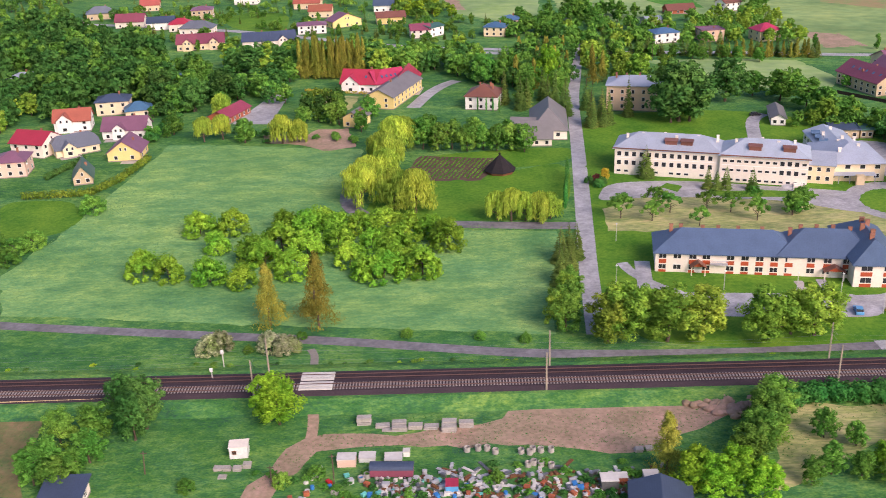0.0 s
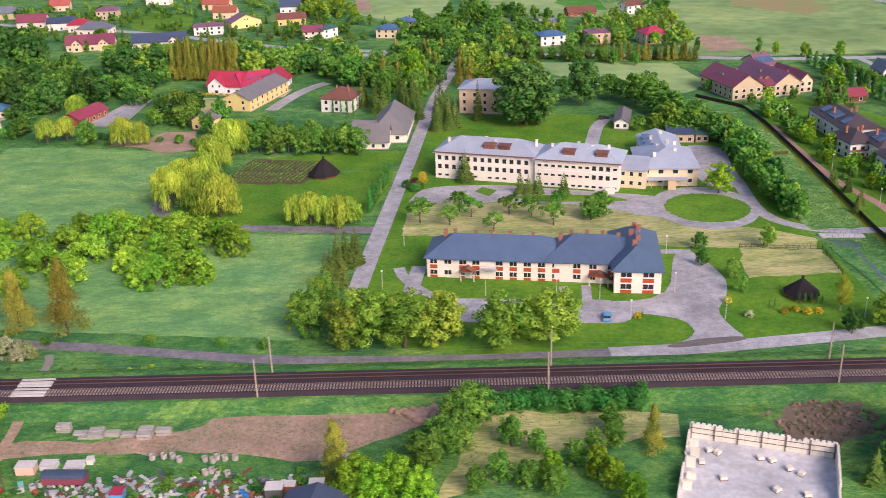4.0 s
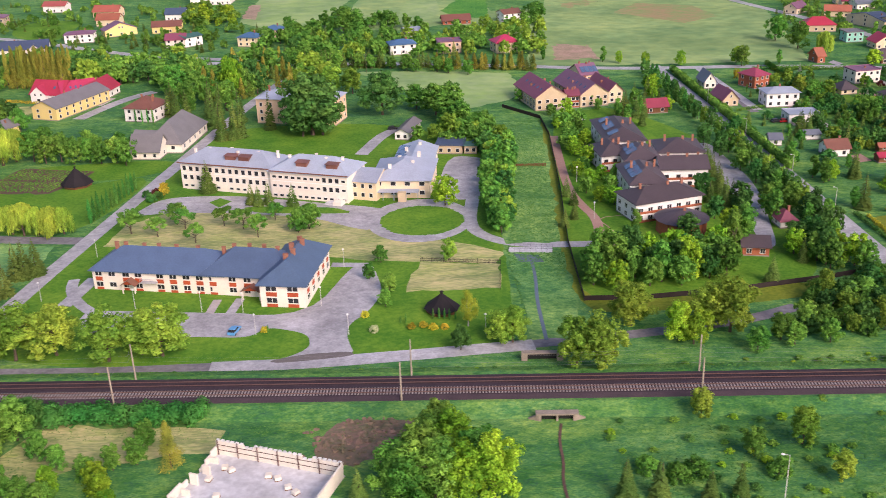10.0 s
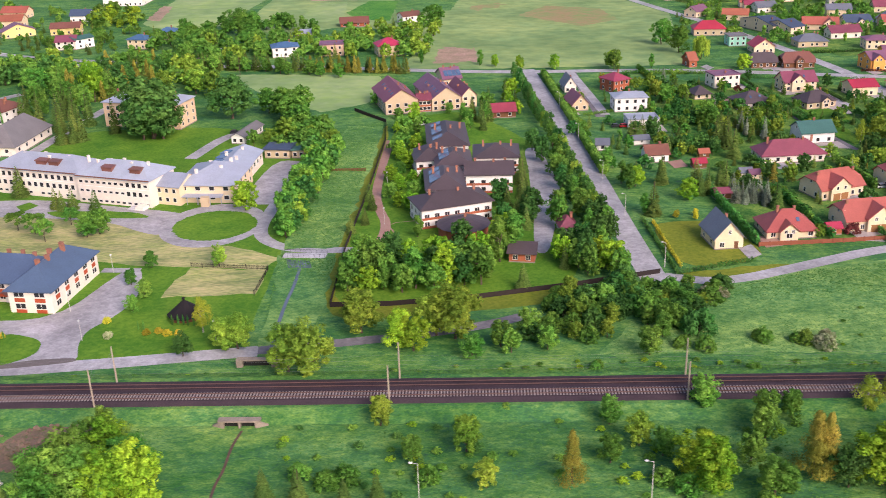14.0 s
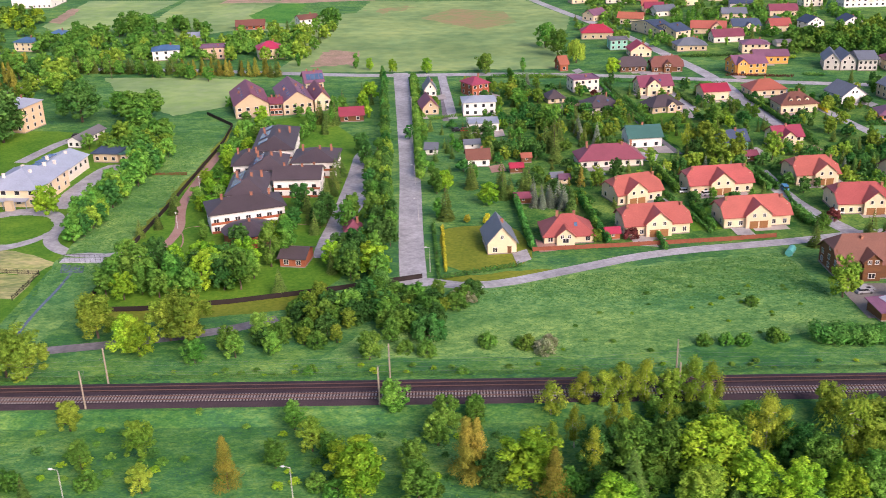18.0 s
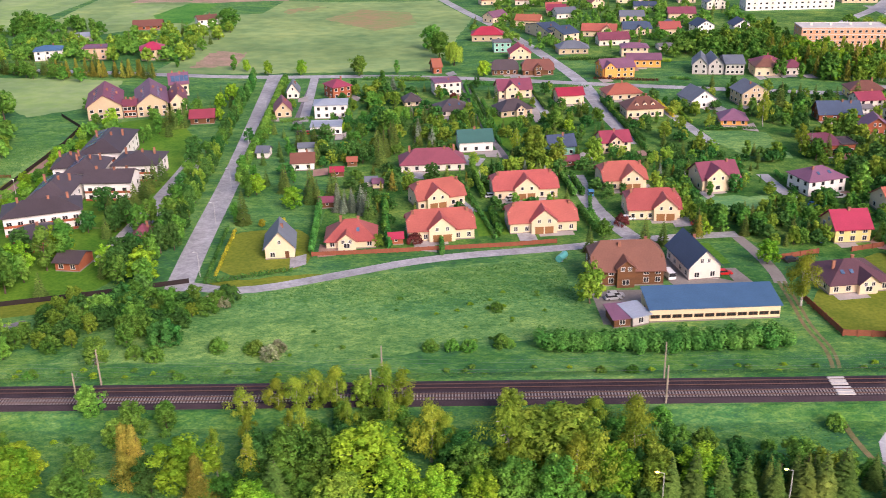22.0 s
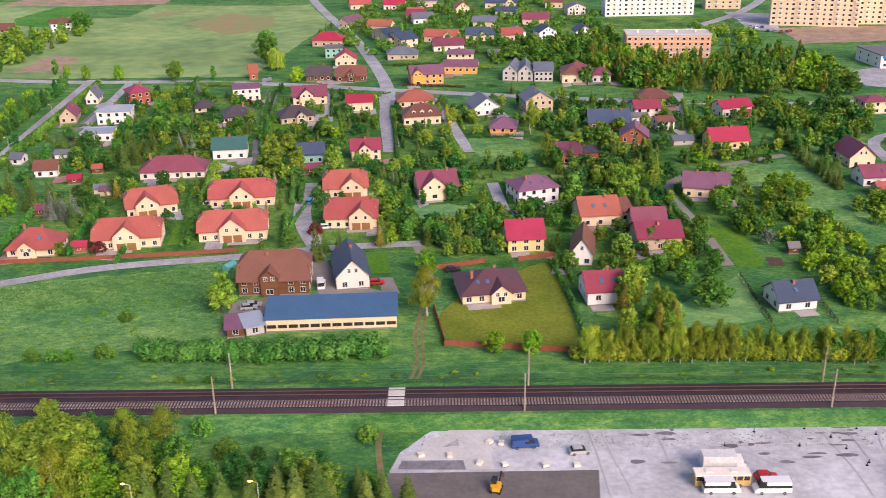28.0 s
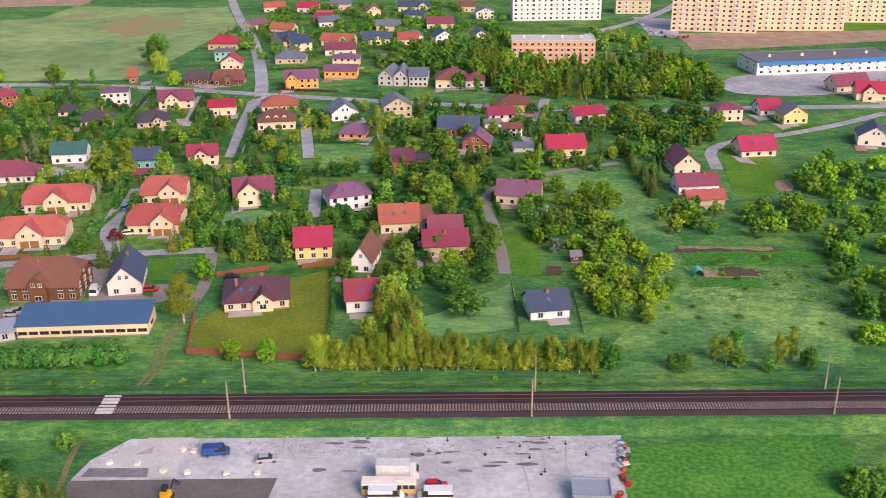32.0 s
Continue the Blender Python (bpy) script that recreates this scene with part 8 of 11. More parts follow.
trees("round", [(128.0, 229.8), (134.5, 215.9), (119.5, 239.8), (139.0, 207.1), (133.5, 236.2)], 13, 1.3)
trees("spruce", [(45.8, 197.7), (50.1, 198.9), (53.0, 201.8), (35.3, 238.6), (30.5, 242.9), (13.8, 237.0), (14.0, 242.7)], 14, 0.8)
trees("spruce", [(62.1, 212.5)], 16, 0.75)
trees("spruce", [(45.8, 199.1), (50, 201.9), (52.7, 201.7), (32, 235), (23.2, 232.1), (20, 227.9), (37.5, 217.3), (47.2, 225.2)], 15, 0.95)
trees("thuja", [(2.3, 228.6), (5.8, 226.5), (8.5, 225.3), (11.1, 224.2)], 6, 0.6)
trees("round", [(22.2, 237.1), (37.1, 245.2), (29.5, 271.9), (40.0, 270.7), (17.7, 284.4), (5.9, 274.5), (24.8, 256.5)], 15, 0.95)
trees("bright", [(35.3, 265.8)], 19, 0.7)
trees("larch", [(55.5, 269.0), (56.3, 280.0), (60.5, 273.9), (28.1, 261.3)], 14, 0.9)
trees("olive", [(67.1, 267.7), (78.6, 277.4), (88.9, 270.7), (73.2, 289.6)], 12, 1.2)
wood(("round", "olive", "dark", "round"), [(147.1, 176.8), (156.8, 183.9), (156.1, 146.0), (153.4, 97.5), (152.8, 88.4), (148.9, 88.6), (147.5, 117.7), (147.6, 146.4)], 46, 8.6, 1.0, 2.9)
wood(("round", "olive", "bush"), [(122.5, 209.6), (144.3, 212.8), (155.4, 187.7), (146.3, 171.8), (134.5, 175.3), (121.1, 185.6)], 16, 9, 1.1, 4.0)
tree("olive", 136.6, 74.2, 6.5)
trees("round", [(116.0, 62.4), (121.6, 45.9), (121.9, 54.9), (118.0, 73.7)], 5.5)
trees("dark", [(140.2, 22.9)], 6.0)
trees("olive", [(152.0, 26.1), (149.3, 25.7)], 9.0, 1.1)
trees("birch", [(141.9, 34.6)], 9.0, 1.3)
trees("bushyellow", [(128.6, 33.8), (131.3, 34.6), (133.7, 33.3), (136.4, 33.4), (94.1, 33.2), (117.0, 40.4)], 1.7)
trees("thuja", [(125.8, 36.6), (127.1, 36.6), (133.5, 38.6), (134.9, 38.6), (136.2, 38.5), (137.4, 38.1), (138.8, 38.1), (95.0, 32.6)], 2.6)
trees("bushblossom", [(119.9, 32.5)], 2.0)
trees("bushdark", [(40.2, 130.5), (39.0, 127.9), (36.3, 131.9)], 3.0)
trees("yellow", [(41.7, 133.2)], 4.5)
trees("bushred", [(38.9, 133.4)], 3.5)
# wood left of the meadow
TAKEN.extend([(-139, 449, 12), (-129, 463, 13), (-115, 465, 13), (-102, 474, 13), (-133, 425, 10), (-149, 435, 9), (-98, 495, 12)])
wood(("dark", "dark", "dark", "round"), [(-193.0, 213.4), (-287.0, 436.3), (-249.2, 448.5), (-182.1, 376.6), (-144.1, 308.4), (-130.8, 251.4), (-150.6, 258.8), (-164.2, 245.7), (-183.6, 225.1)], 130, 15.5, 1.1, 4.2)
wood(("round", "dark"), [(-130.8, 241.7), (-130.9, 272.0), (-103.5, 279.3), (-85.3, 300.1), (-80.7, 235.6), (-102.4, 273.7), (-109.5, 234.4)], 30, 10, 1.1, 3.6)
wood(("bushdark", "round", "bush"), [(-125.7, 188.9), (-122.4, 209.7), (-123.2, 240.7), (-127.1, 227.4), (-131.9, 206.7)], 10, 5, 1.0, 3.0)
line_of("larch", (-82.5, 299.0), (-52.0, 294.5), 15, 18, 0.62, 0.9)
line_of("larch", (-80.5, 302.5), (-50.0, 298.5), 13, 18.5, 0.62, 0.9)
wood(("round", "dark", "round", "dark", "olive"), [(-51.4, 293.0), (-19.6, 303.2), (4.7, 275.9), (3.2, 325.7), (-55.1, 334.6), (-125.0, 331.5), (-113.7, 309.1), (-84.4, 305.0)], 82, 12.5, 1.1, 3.8)
wood(("round", "dark", "spruce", "larch"), [(2.0, 274.0), (42.1, 259.9), (58.8, 360.6), (40.2, 356.0), (19.5, 310.0)], 50, 12, 1.05, 3.8)
hedge([(-150.9, 131.6), (-128.9, 133.5), (-123.0, 148.2), (-119.8, 171.8)], 3.0, 2.2, "leaf_olive", "tall untrimmed olive green hedge", 12)
trees("bush", [(-122.4, 116.9), (-133.7, 84.6), (-133.6, 76.5), (-130.3, 88.6), (-142.3, 89.5)], 6.5, 1.1)
hedge([(-76.1, 272.4), (-46.7, 263.1)], 1.6, 1.4, "leaf_yellow", "long clipped yellow-green hedge")
# foreground left
trees("dark", [(-70.6, -13.2), (-74.8, -4.9), (-69.5, -9.2)], 11, 0.9)
trees("bright", [(-43.1, -8.8), (-45.0, -7.3)], 10, 1.0)
trees("round", [(-83.4, -23.8), (-78.5, -25.7), (-85.2, -27.1), (-77.1, -20.4), (-84.6, -14.5), (-78.5, -12.8), (-80.4, -29.0)], 8, 1.1)
trees("bush", [(-56.5, -29.9), (-39.4, -29.0), (-33.5, -26.6), (30.0, -31.7), (-0.7, -28.8)], 3.0)
tree("larch", 29.6, -28.3, 13, 1.4)
trees("bright", [(36.5, -35.0), (33.6, -33.3), (40.4, -34.4), (44.7, -36.8)], 9, 1.1)
trees("round", [(48.3, -20.3), (51.6, -18.6), (53.9, -11.0), (45.4, -25.5), (50.8, -14.7)], 9.0, 1.1)
trees("dark", [(52.9, -9.9), (55.4, -6.9)], 7.5, 1.0)
trees("round", [(61.2, -18.0), (66.0, -21.0), (72.5, -24.8), (76.3, -21.4), (80.3, -19.7), (80.5, -14.0), (58.6, -29.4), (63.3, -31.2), (67.9, -33.0), (54.3, -32.5)], 6.5, 1.0)
trees("bright", [(67.5, -29.7), (78.0, -31.7), (75.8, -28.3), (80.7, -36.6)], 6.5, 1.0)
tree("larch", 87.1, -20.9, 10, 1.2)
hedge([(54.5, -4.8), (66.4, -4.5), (77.6, -4.8), (90.0, -4.7)], 4.0, 6.0, "leaf_thuja", "thick dark green clipped hedge", 34)
trees("round", [(134.0, -26.2), (144.0, -26.3), (136.6, -32.7), (131.8, -32.6), (129.8, -31.0), (136.4, -17.4)], 13.5, 1.05)
trees("bright", [(139.2, -22.8), (141.5, -32.8), (146.5, -31.3)], 12.5, 1.0)
trees("spruce", [(123.0, -32.5)], 9, 1.1)
trees("spruce", [(169.0, -32.0), (174.8, -31.3), (188.6, -31.5), (183.1, -33.0)], 8, 1.1)
trees("olive", [(203.9, -15.7), (207.5, -27.0), (187.1, -6.4), (236.3, -14.5)], 7.5, 1.0)
trees("round", [(194.1, -19.5), (230.2, -19.8), (240.1, -17.7), (231.7, -7.0), (255.6, -20.4), (259.8, -13.2), (267.1, -5.5), (250.7, -2.0), (261.3, -8.4)], 7.5, 1.0)
tree("larch", 222.7, -26.0, 11, 1.2)
trees("bright", [(246.6, -29.1)], 11, 1.0)
tree("larch", 267.3, -24.9, 13, 1.1)
trees("bush", [(178.9, -26.4), (173.9, -23.8), (182.5, -24.8), (197.0, -25.1), (238.6, -26.0), (242.6, -28.5), (259.5, -28.1)], 4.0)
trees("bush", [(231.4, 14.0), (264.8, 12.4), (211.7, -1.9)], 2.4)
# wood beside the railway: slender birches before broad maples
for k, x, y, h, wide in [("birch", 296.3, -1.4, 11, 1.36), ("birch", 300.6, -2.1, 12, 1.1), ("birch", 310.2, -0.6, 11, 1.42), ("birch", 313.5, -1.2, 10, 1.3), ("birch", 292.4, -2, 9.5, 1.35), ("birch", 288.6, -1.5, 9, 1.43), ("birch", 281.9, -4.1, 8, 1.59), ("olive", 306.4, -0.4, 9, 0.97), ("birch", 285.4, -14.5, 9, 0.99), ("birch", 292.8, -12.2, 8, 1.13), ("birch", 295.3, -12, 8.5, 0.97), ("birch", 303.6, -10, 9, 1.02), ("birch", 311.5, -8.1, 9, 1.26), ("birch", 280.6, -21.6, 10, 1.01), ("birch", 287.5, -25.1, 11, 0.9), ("birch", 319.7, -17.8, 13, 1.47), ("birch", 333.2, -22.6, 15, 1.73), ("birch", 348.9, -28.1, 13, 1.63)]:
    tree(k, x, y, h, wide)
for k, x, y, h, wide in [("birch", 322.7, -18.5, 11, 1.1), ("dark", 288.6, -22.8, 11, 1), ("round", 294.5, -23.7, 12, 1.18), ("round", 300, -24.2, 12, 0.96), ("bright", 308.4, -25.5, 13, 1.38), ("dark", 304.4, -19.8, 10, 0.93), ("bright", 289.7, -37.1, 9, 1.41), ("olive", 341.8, -20.5, 14, 1.37), ("olive", 346.6, -21.3, 13, 1.06), ("dark", 324.9, -21.7, 10, 0.94), ("round", 327.1, -25.3, 10, 1.06), ("round", 334.7, -32, 11, 1.06), ("bright", 314.1, -31.6, 11, 1.03), ("bright", 321.3, -33.6, 10, 1.01), ("birch", 358.6, -9.7, 9, 1.86), ("bright", 276.3, -27.2, 12, 1.26), ("larch", 265.4, -24, 13, 1.46), ("larch", 280.1, -32.3, 12, 1.28)]:
    tree(k, x, y, h, wide)
for k, x, y, h, wide in [("bright", 245.6, -25.9, 10, 1.49), ("round", 256.9, -30.4, 8, 1.42), ("round", 341.5, -33.6, 12, 0.97), ("dark", 270.3, -27.9, 9, 0.99), ("bright", 328.7, -33.7, 10, 1.02), ("olive", 304.3, -34.8, 10, 1.11), ("spruce", 293.3, -32.6, 12, 1.33), ("olive", 340.5, -21.6, 13, 1.51), ("birch", 345.3, -29.7, 13, 1.44), ("bright", 351.9, -28.7, 11, 1.03), ("birch", 356.7, -22.3, 14, 1.17), ("birch", 350.9, -9.9, 9, 1.62), ("olive", 335.3, -6.4, 9, 0.95), ("olive", 359.2, -28.9, 11, 0.91), ("round", 363.7, -20.4, 10, 0.92), ("bright", 366.5, -29, 11, 0.91)]:
    tree(k, x, y, h, wide)
wood(("dark", "bushdark", "round", "bush"), [(282.0, -23.8), (293.2, -7.5), (311.5, 0.0), (326.0, -8.2), (347.2, -12.6), (370.6, -24.0), (397.7, -37.2), (278.0, -36.4)], 60, 5.0, 1.2, 3.0, solo=True)
trees("spruce", [(361.2, -31.2), (365.2, -31.3), (369.6, -32.2), (374.1, -30.7), (379.0, -31.5), (383.9, -31.6), (387.3, -31.7), (390.8, -31.0), (399.5, -31.9), (403.1, -33.5), (406.7, -32.8)], 11, 1.15)
for k, x, y, h in [("dark", 347, -12, 7), ("round", 354.5, -14, 7), ("dark", 343, -7.5, 6.5), ("dark", 351.5, -8.5, 7.5), ("round", 358.5, -19.5, 7.5), ("dark", 363.5, -24, 8), ("bushdark", 362, -14.5, 3), ("bushdark", 377.5, -14, 2.6),
                   ("dark", 375, -23, 7.5), ("round", 385.5, -23, 8), ("bushdark", 389.5, -15.5, 2.8), ("bush", 383, -15, 2.4), ("dark", 380.5, -26, 7), ("round", 392.5, -26, 7), ("olive", 388.5, -27, 8), ("round", 370, -26, 8), ("dark", 356, -26, 8.5), ("dark", 349, -19, 8.5), ("bush", 398.5, -24, 4)]:
    tree(k, x, y, h, 1.1)
trees("bush", [(342.5, -7.0), (352.6, -8.2), (371.4, -13.4), (364.7, -5.4), (398.0, -8.2), (358.4, -13.1)], 4.0)
# ---- trees: apartment grounds, straight road ----
wood(("round", "bright", "oval", "dark", "round"), [(170.7, 56.6), (179.4, 53.5), (208.4, 56.9), (212.6, 65.9), (209.8, 71.4), (202.8, 73.3), (190.2, 70.6), (176.4, 68.9)], 26, 10.5, 1.0, 4.0, solo=True)
trees("oval", [(212.9, 74.4), (216.7, 78.4)], 13, 1.0)
trees("bright", [(183, 120), (187, 117), (182, 137), (186, 142), (178.5, 146), (184, 160), (180, 170), (185, 184)], 6.4, 1.2)
trees("dark", [(214.5, 103)], 7, 1.0)
trees("spruce", [(219, 108), (216.5, 118)], 7.5, 1.2)
trees("spruce", [(218.3, 56.1), (170.0, 97.8), (173.4, 104.8), (174.4, 117.4), (172.9, 125.6)], 7, 1.3)
trees("round", [(181.2, 152.0), (178.6, 176.0), (179.5, 128.1), (187.0, 127.8), (184.4, 203.0), (193.1, 202.8)], 6, 1.1)
tree("dark", 202.7, 84.0, 9.5, 1.0)
tree("bright", 214.0, 83.5, 11, 0.95)
trees("oval", [(189.7, 93.8), (190.2, 137.8)], 7.5, 1.1)
wood(("round", "bright", "dark", "spruce"), [(226.0, 72.0), (233.0, 63.6), (244.5, 64.5), (242.5, 92.0), (235.0, 88.2)], 11, 8, 1.05, 3.6, solo=True)
line_of("spruce", (221.0, 95.0), (223.0, 158.0), 9, 8.5, 1.25, 0.6)
line_of("thuja", (233.9, 218.4), (226.7, 310.4), 14, 8, 1.7, 0.8, "roadside trees")
line_of("oval", (238.5, 88.0), (234.8, 178.0), 7, 8, 1.1, 0.8)
line_of("bush", (250.9, 191.9), (241.4, 311.7), 16, 3.6, 0.9, 0.6)
trees("oval", [(254.9, 140.1), (256.6, 134.1), (257.6, 109.8), (251.5, 152.8)], 8, 1.1)
wood(("spruce", "round", "bright", "oval"), [(202.4, 198.9), (214.8, 210.8), (227.5, 237.4), (223.6, 279.9), (210.4, 243.1), (199.5, 229.1)], 18, 8, 1.0, 4.0)
wood(("round", "bush", "bright"), [(171.5, 199.7), (180.6, 229.5), (189.6, 234.0), (181.5, 191.6), (180.8, 143.9), (176.1, 138.2)], 12, 6.5, 1.0, 4.0)
hedge([(256.1, 105.0), (258.7, 63.7), (280.3, 71.8)], 1.5, 1.2, "leaf_thuja", "low clipped dark green hedge")
hedge([(258.9, 102.4), (260.4, 68.1)], 1.3, 0.9, "leaf_yellow", "low row of golden shrubs")
hedge([(281.2, 132.5), (284.1, 83.0)], 3.4, 1.8, "leaf_thuja", "tall clipped green hedge")
hedge([(301.4, 128.4), (305.9, 86.1)], 3.2, 1.6, "leaf_thuja", "tall clipped green hedge")
for i, (x, y) in enumerate([(244.4, 87.9), (244.2, 94.1), (243.6, 102.6), (242.0, 109.0), (241.8, 115.6), (241.0, 121.7), (240.8, 127.9), (240.2, 133.5), (239.7, 139.1), (239.4, 145.0), (239.2, 151.1), (238.8, 157.5), (238.4, 163.9),
                            (238.2, 170.5), (237.4, 177.6), (236.6, 185.0), (236.0, 192.4), (235.4, 201.0), (234.6, 209.9), (233.9, 219.0), (233.3, 228.4), (232.2, 241.0), (231.0, 253.9)]):
    tree(("dark", "round", "dark", "olive", "dark")[i % 5], x, y, TREES.uniform(8.2, 10.4), 0.66)
for i, (x, y) in enumerate([(240.4, 97.6), (238.2, 108.0), (236.6, 122.7), (235.2, 135.5), (233.6, 149.3), (230.6, 166.5), (228.0, 180.5), (230.6, 100.1), (222.5, 103.5), (224.0, 109.8), (231.6, 109.5), (214.5, 120.2), (236.3, 76.5), (240.6, 79.0), (241.0, 86.0), (235.3, 67.1), (243.3, 62.0)]):
    tree(("dark", "round", "dark")[i % 3], x, y, TREES.uniform(8.0, 10.5), 0.9)
for i, (x, y) in enumerate([(244.9, 46.2), (247.9, 50.4), (253.5, 48.1), (243.3, 57.3), (248.0, 40.2), (252.5, 33.7), (257.0, 30.6), (256.0, 42.0), (258.7, 52.4), (240.5, 52.0), (237.0, 46.0), (248.5, 29.0)]):
    tree(("bushdark", "bush", "round")[i % 3], x, y, TREES.uniform(5.0, 7.2), 1.1)
trees("bushblossom", [(262.9, 51.1), (266.6, 49.8), (282.1, 24.2), (284.2, 26.0)], 3.4, 1.1)
trees("bright", [(259.0, 136.4), (273.3, 122.1)], 8.5, 1.1)
trees("spruce", [(277.5, 132.7), (285.7, 129.6), (260.0, 109.0), (298.6, 178.2), (295.4, 180.8), (301.5, 191.2), (267.1, 193.2)], 10.5, 1.15)
trees("dark", [(276.8, 174.1), (280.4, 171.4), (283.7, 174.7), (287.9, 173.5), (291.4, 169.7), (274.8, 197.9), (303.7, 139.9)], 7.5, 1.05)
trees("yellow", [(266.3, 105.8), (271.7, 104.1), (272.4, 107.5)], 3.0)
trees("silver", [(287.3, 123.7), (289.7, 121.9), (292.0, 119.6), (294.9, 121.6), (296.1, 117.8)], 8, 1.0)
trees("spruce", [(277.9, 127.1), (268.0, 139.3), (284.4, 129.5), (300.2, 195.8), (300.9, 185.5), (297.3, 182.8), (275.1, 167.8), (265.4, 190.7), (268.4, 188.1)], 9, 1.1)
hedge([(250.6, 150.0), (246.0, 230.0), (241.2, 312.0)], 3.4, 3.2, "leaf_green", "loose leafy hedge beside the straight road", 30)
# low scrub in the verges
for kinds, pts, n, h in ((("bush", "bushbright", "bushdark"), [(-120, 10.5), (150, 10.5), (150, 14.5), (-120, 17)], 70, 0.9), (("bush", "bushbright"), [(170, 10.5), (520, 10.5), (520, 17), (170, 18)], 90, 1.0),
                          (("bush", "bushdark", "bushbright"), [(168, -36), (275, -34), (275, -6), (168, -6)], 80, 1.3), (("bush", "bushbright"), [(275, 19), (345, 26), (350, 60), (300, 55)], 26, 0.9),
                          (("bush", "bushdark"), [(-66, -26), (-45, -27), (-30, -36), (28, -36), (24, -24), (-35, -25)], 50, 1.4), (("bush", "bushbright"), [(520, 30), (575, 30), (580, 85), (545, 90)], 30, 1.2)):
    wood(kinds, pts, n, h, 1.4, 1.6, name="scrub", label="low uneven weeds and small shrubs")
# roadside and shrub belt near the stream
trees("olive", [(179.5, 33.1), (170.2, 13.5), (165.3, 15.3), (201.4, 29.5), (197.1, 31.3)], 13, 1.15)
trees("bright", [(192.1, 23.9), (189.1, 25.6)], 11, 1.0)
trees("round", [(205.4, 20.3), (213.9, 22.6), (211.7, 25.3), (222.1, 23.6), (244.2, 20.6), (218.2, 30.6)], 7, 1.1)
wood(("bush", "round", "olive", "bushdark"), [(218.4, 29.2), (223.7, 46.9), (233.2, 53.1), (253.1, 54.0), (268.9, 56.1), (264.4, 45.2), (255.9, 29.2), (244.3, 32.4), (234.0, 27.2)], 44, 5.5, 1.0, 2.8)
trees("bushblossom", [(283.0, 22.3)], 4.0)
trees("bush", [(279.0, 25.1), (270.4, 26.5), (318.7, 25.6), (323.6, 25.4), (327.3, 25.3), (251.8, 23.9), (256.8, 22.5), (334.8, 26.9)], 3.6)
trees("bush", [(319.2, 25.4), (336.7, 26.5), (277.5, 26.1), (269.6, 27.6), (334.5, 45.2), (232.1, 15.1), (264.5, 13.2), (355.6, 13.7), (362.2, 13.5)], 2.6)
hedge([(344.3, 26.0), (354.2, 25.2), (365.9, 24.9), (378.7, 25.1), (389.0, 25.4), (399.5, 26.2)], 4.6, 6.0, "leaf_thuja", "thick untrimmed leafy green hedge", 46)
# trees round the timber villa and street
tree("olive", 357.7, 48.7, 11, 1.0)
trees("spruce", [(377.0, 82.2), (394.5, 94.5)], 10, 1.1)
tree("birch", 408.6, 45.7, 14, 1.45)
trees("bright", [(424.4, 26.4), (432.7, 25.4), (408.1, 72.0)], 7, 1.0)
trees("round", [(408.5, 97.2), (411.8, 94.8), (403.3, 102.0), (398.2, 104.6), (423.6, 102.7), (367.5, 92.8), (428.6, 101.1)], 6.5, 1.0)
line_of("birch", (443.8, 22.0), (478.0, 22.2), 34, 8.2, 1.15, 1.6)
line_of("olive", (445.0, 24.0), (507.0, 22.6), 16, 6.2, 0.9, 1.4)
hedge([(443.0, 22.4), (478.0, 22.6), (509.0, 20.8)], 4.0, 3.4, "leaf_birch", "loose yellow-green undergrowth below birches", 40)
line_of("birch", (478.0, 22.2), (508.2, 20.4), 22, 7.2, 1.15, 1.6)
trees("round", [(499.0, 21.5), (504.0, 21.0), (508.0, 20.8), (511.0, 21.0)], 8.0, 1.1)
trees("larch", [(462.0, 29.0), (466.0, 31.5)], 11, 1.2)
trees("olive", [(464.3, 29.5), (461.0, 32.3), (465.3, 41.0), (455.7, 32.5), (466.8, 35.0)], 9, 0.9)
trees("birch", [(535.2, 24.2), (548.9, 22.7), (552.5, 23.9), (537.4, 22.9)], 7, 1.2)
trees("round", [(526.9, 19.2), (524.7, 20.5), (539.6, 21.5), (555.1, 20.0), (545.8, 18.9), (541.1, 29.5)], 5.5, 1.0)
tree("round", 478.8, 48.6, 9.5, 1.35)
trees("round", [(465.7, 65.3), (470.0, 68.2), (477.9, 69.8), (484.4, 87.9), (487.8, 92.2), (473.1, 71.9)], 7, 1.0)
wood(("round", "bushbright", "olive", "round", "bright"), [(509.4, 91.2), (519.7, 111.9), (527.5, 116.8), (527.8, 97.5), (535.0, 76.1), (533.3, 57.5), (523.9, 42.8), (512.1, 47.8), (509.6, 61.5)], 55, 5.6, 1.05, 2.8)
wood(("round", "bushbright", "olive", "round", "bright"), [(498.0, 102.8), (510.3, 122.4), (526.2, 144.6), (529.2, 127.3), (518.0, 112.0), (502.2, 93.5)], 26, 6, 1.1, 3.0)
wood(("round", "bushbright", "olive", "round", "bright"), [(539.5, 119.1), (553.6, 138.0), (565.3, 118.5), (594.8, 131.3), (585.1, 98.5), (543.8, 101.8)], 24, 6.5, 1.05, 3.6)
wood(("round", "bushbright", "olive", "round", "bright"), [(582.7, 96.3), (598.2, 120.4), (613.8, 120.0), (617.8, 100.1), (583.3, 23.4), (570.5, 23.6), (576.5, 53.3), (578.4, 79.2)], 44, 6.5, 1.1, 3.6)
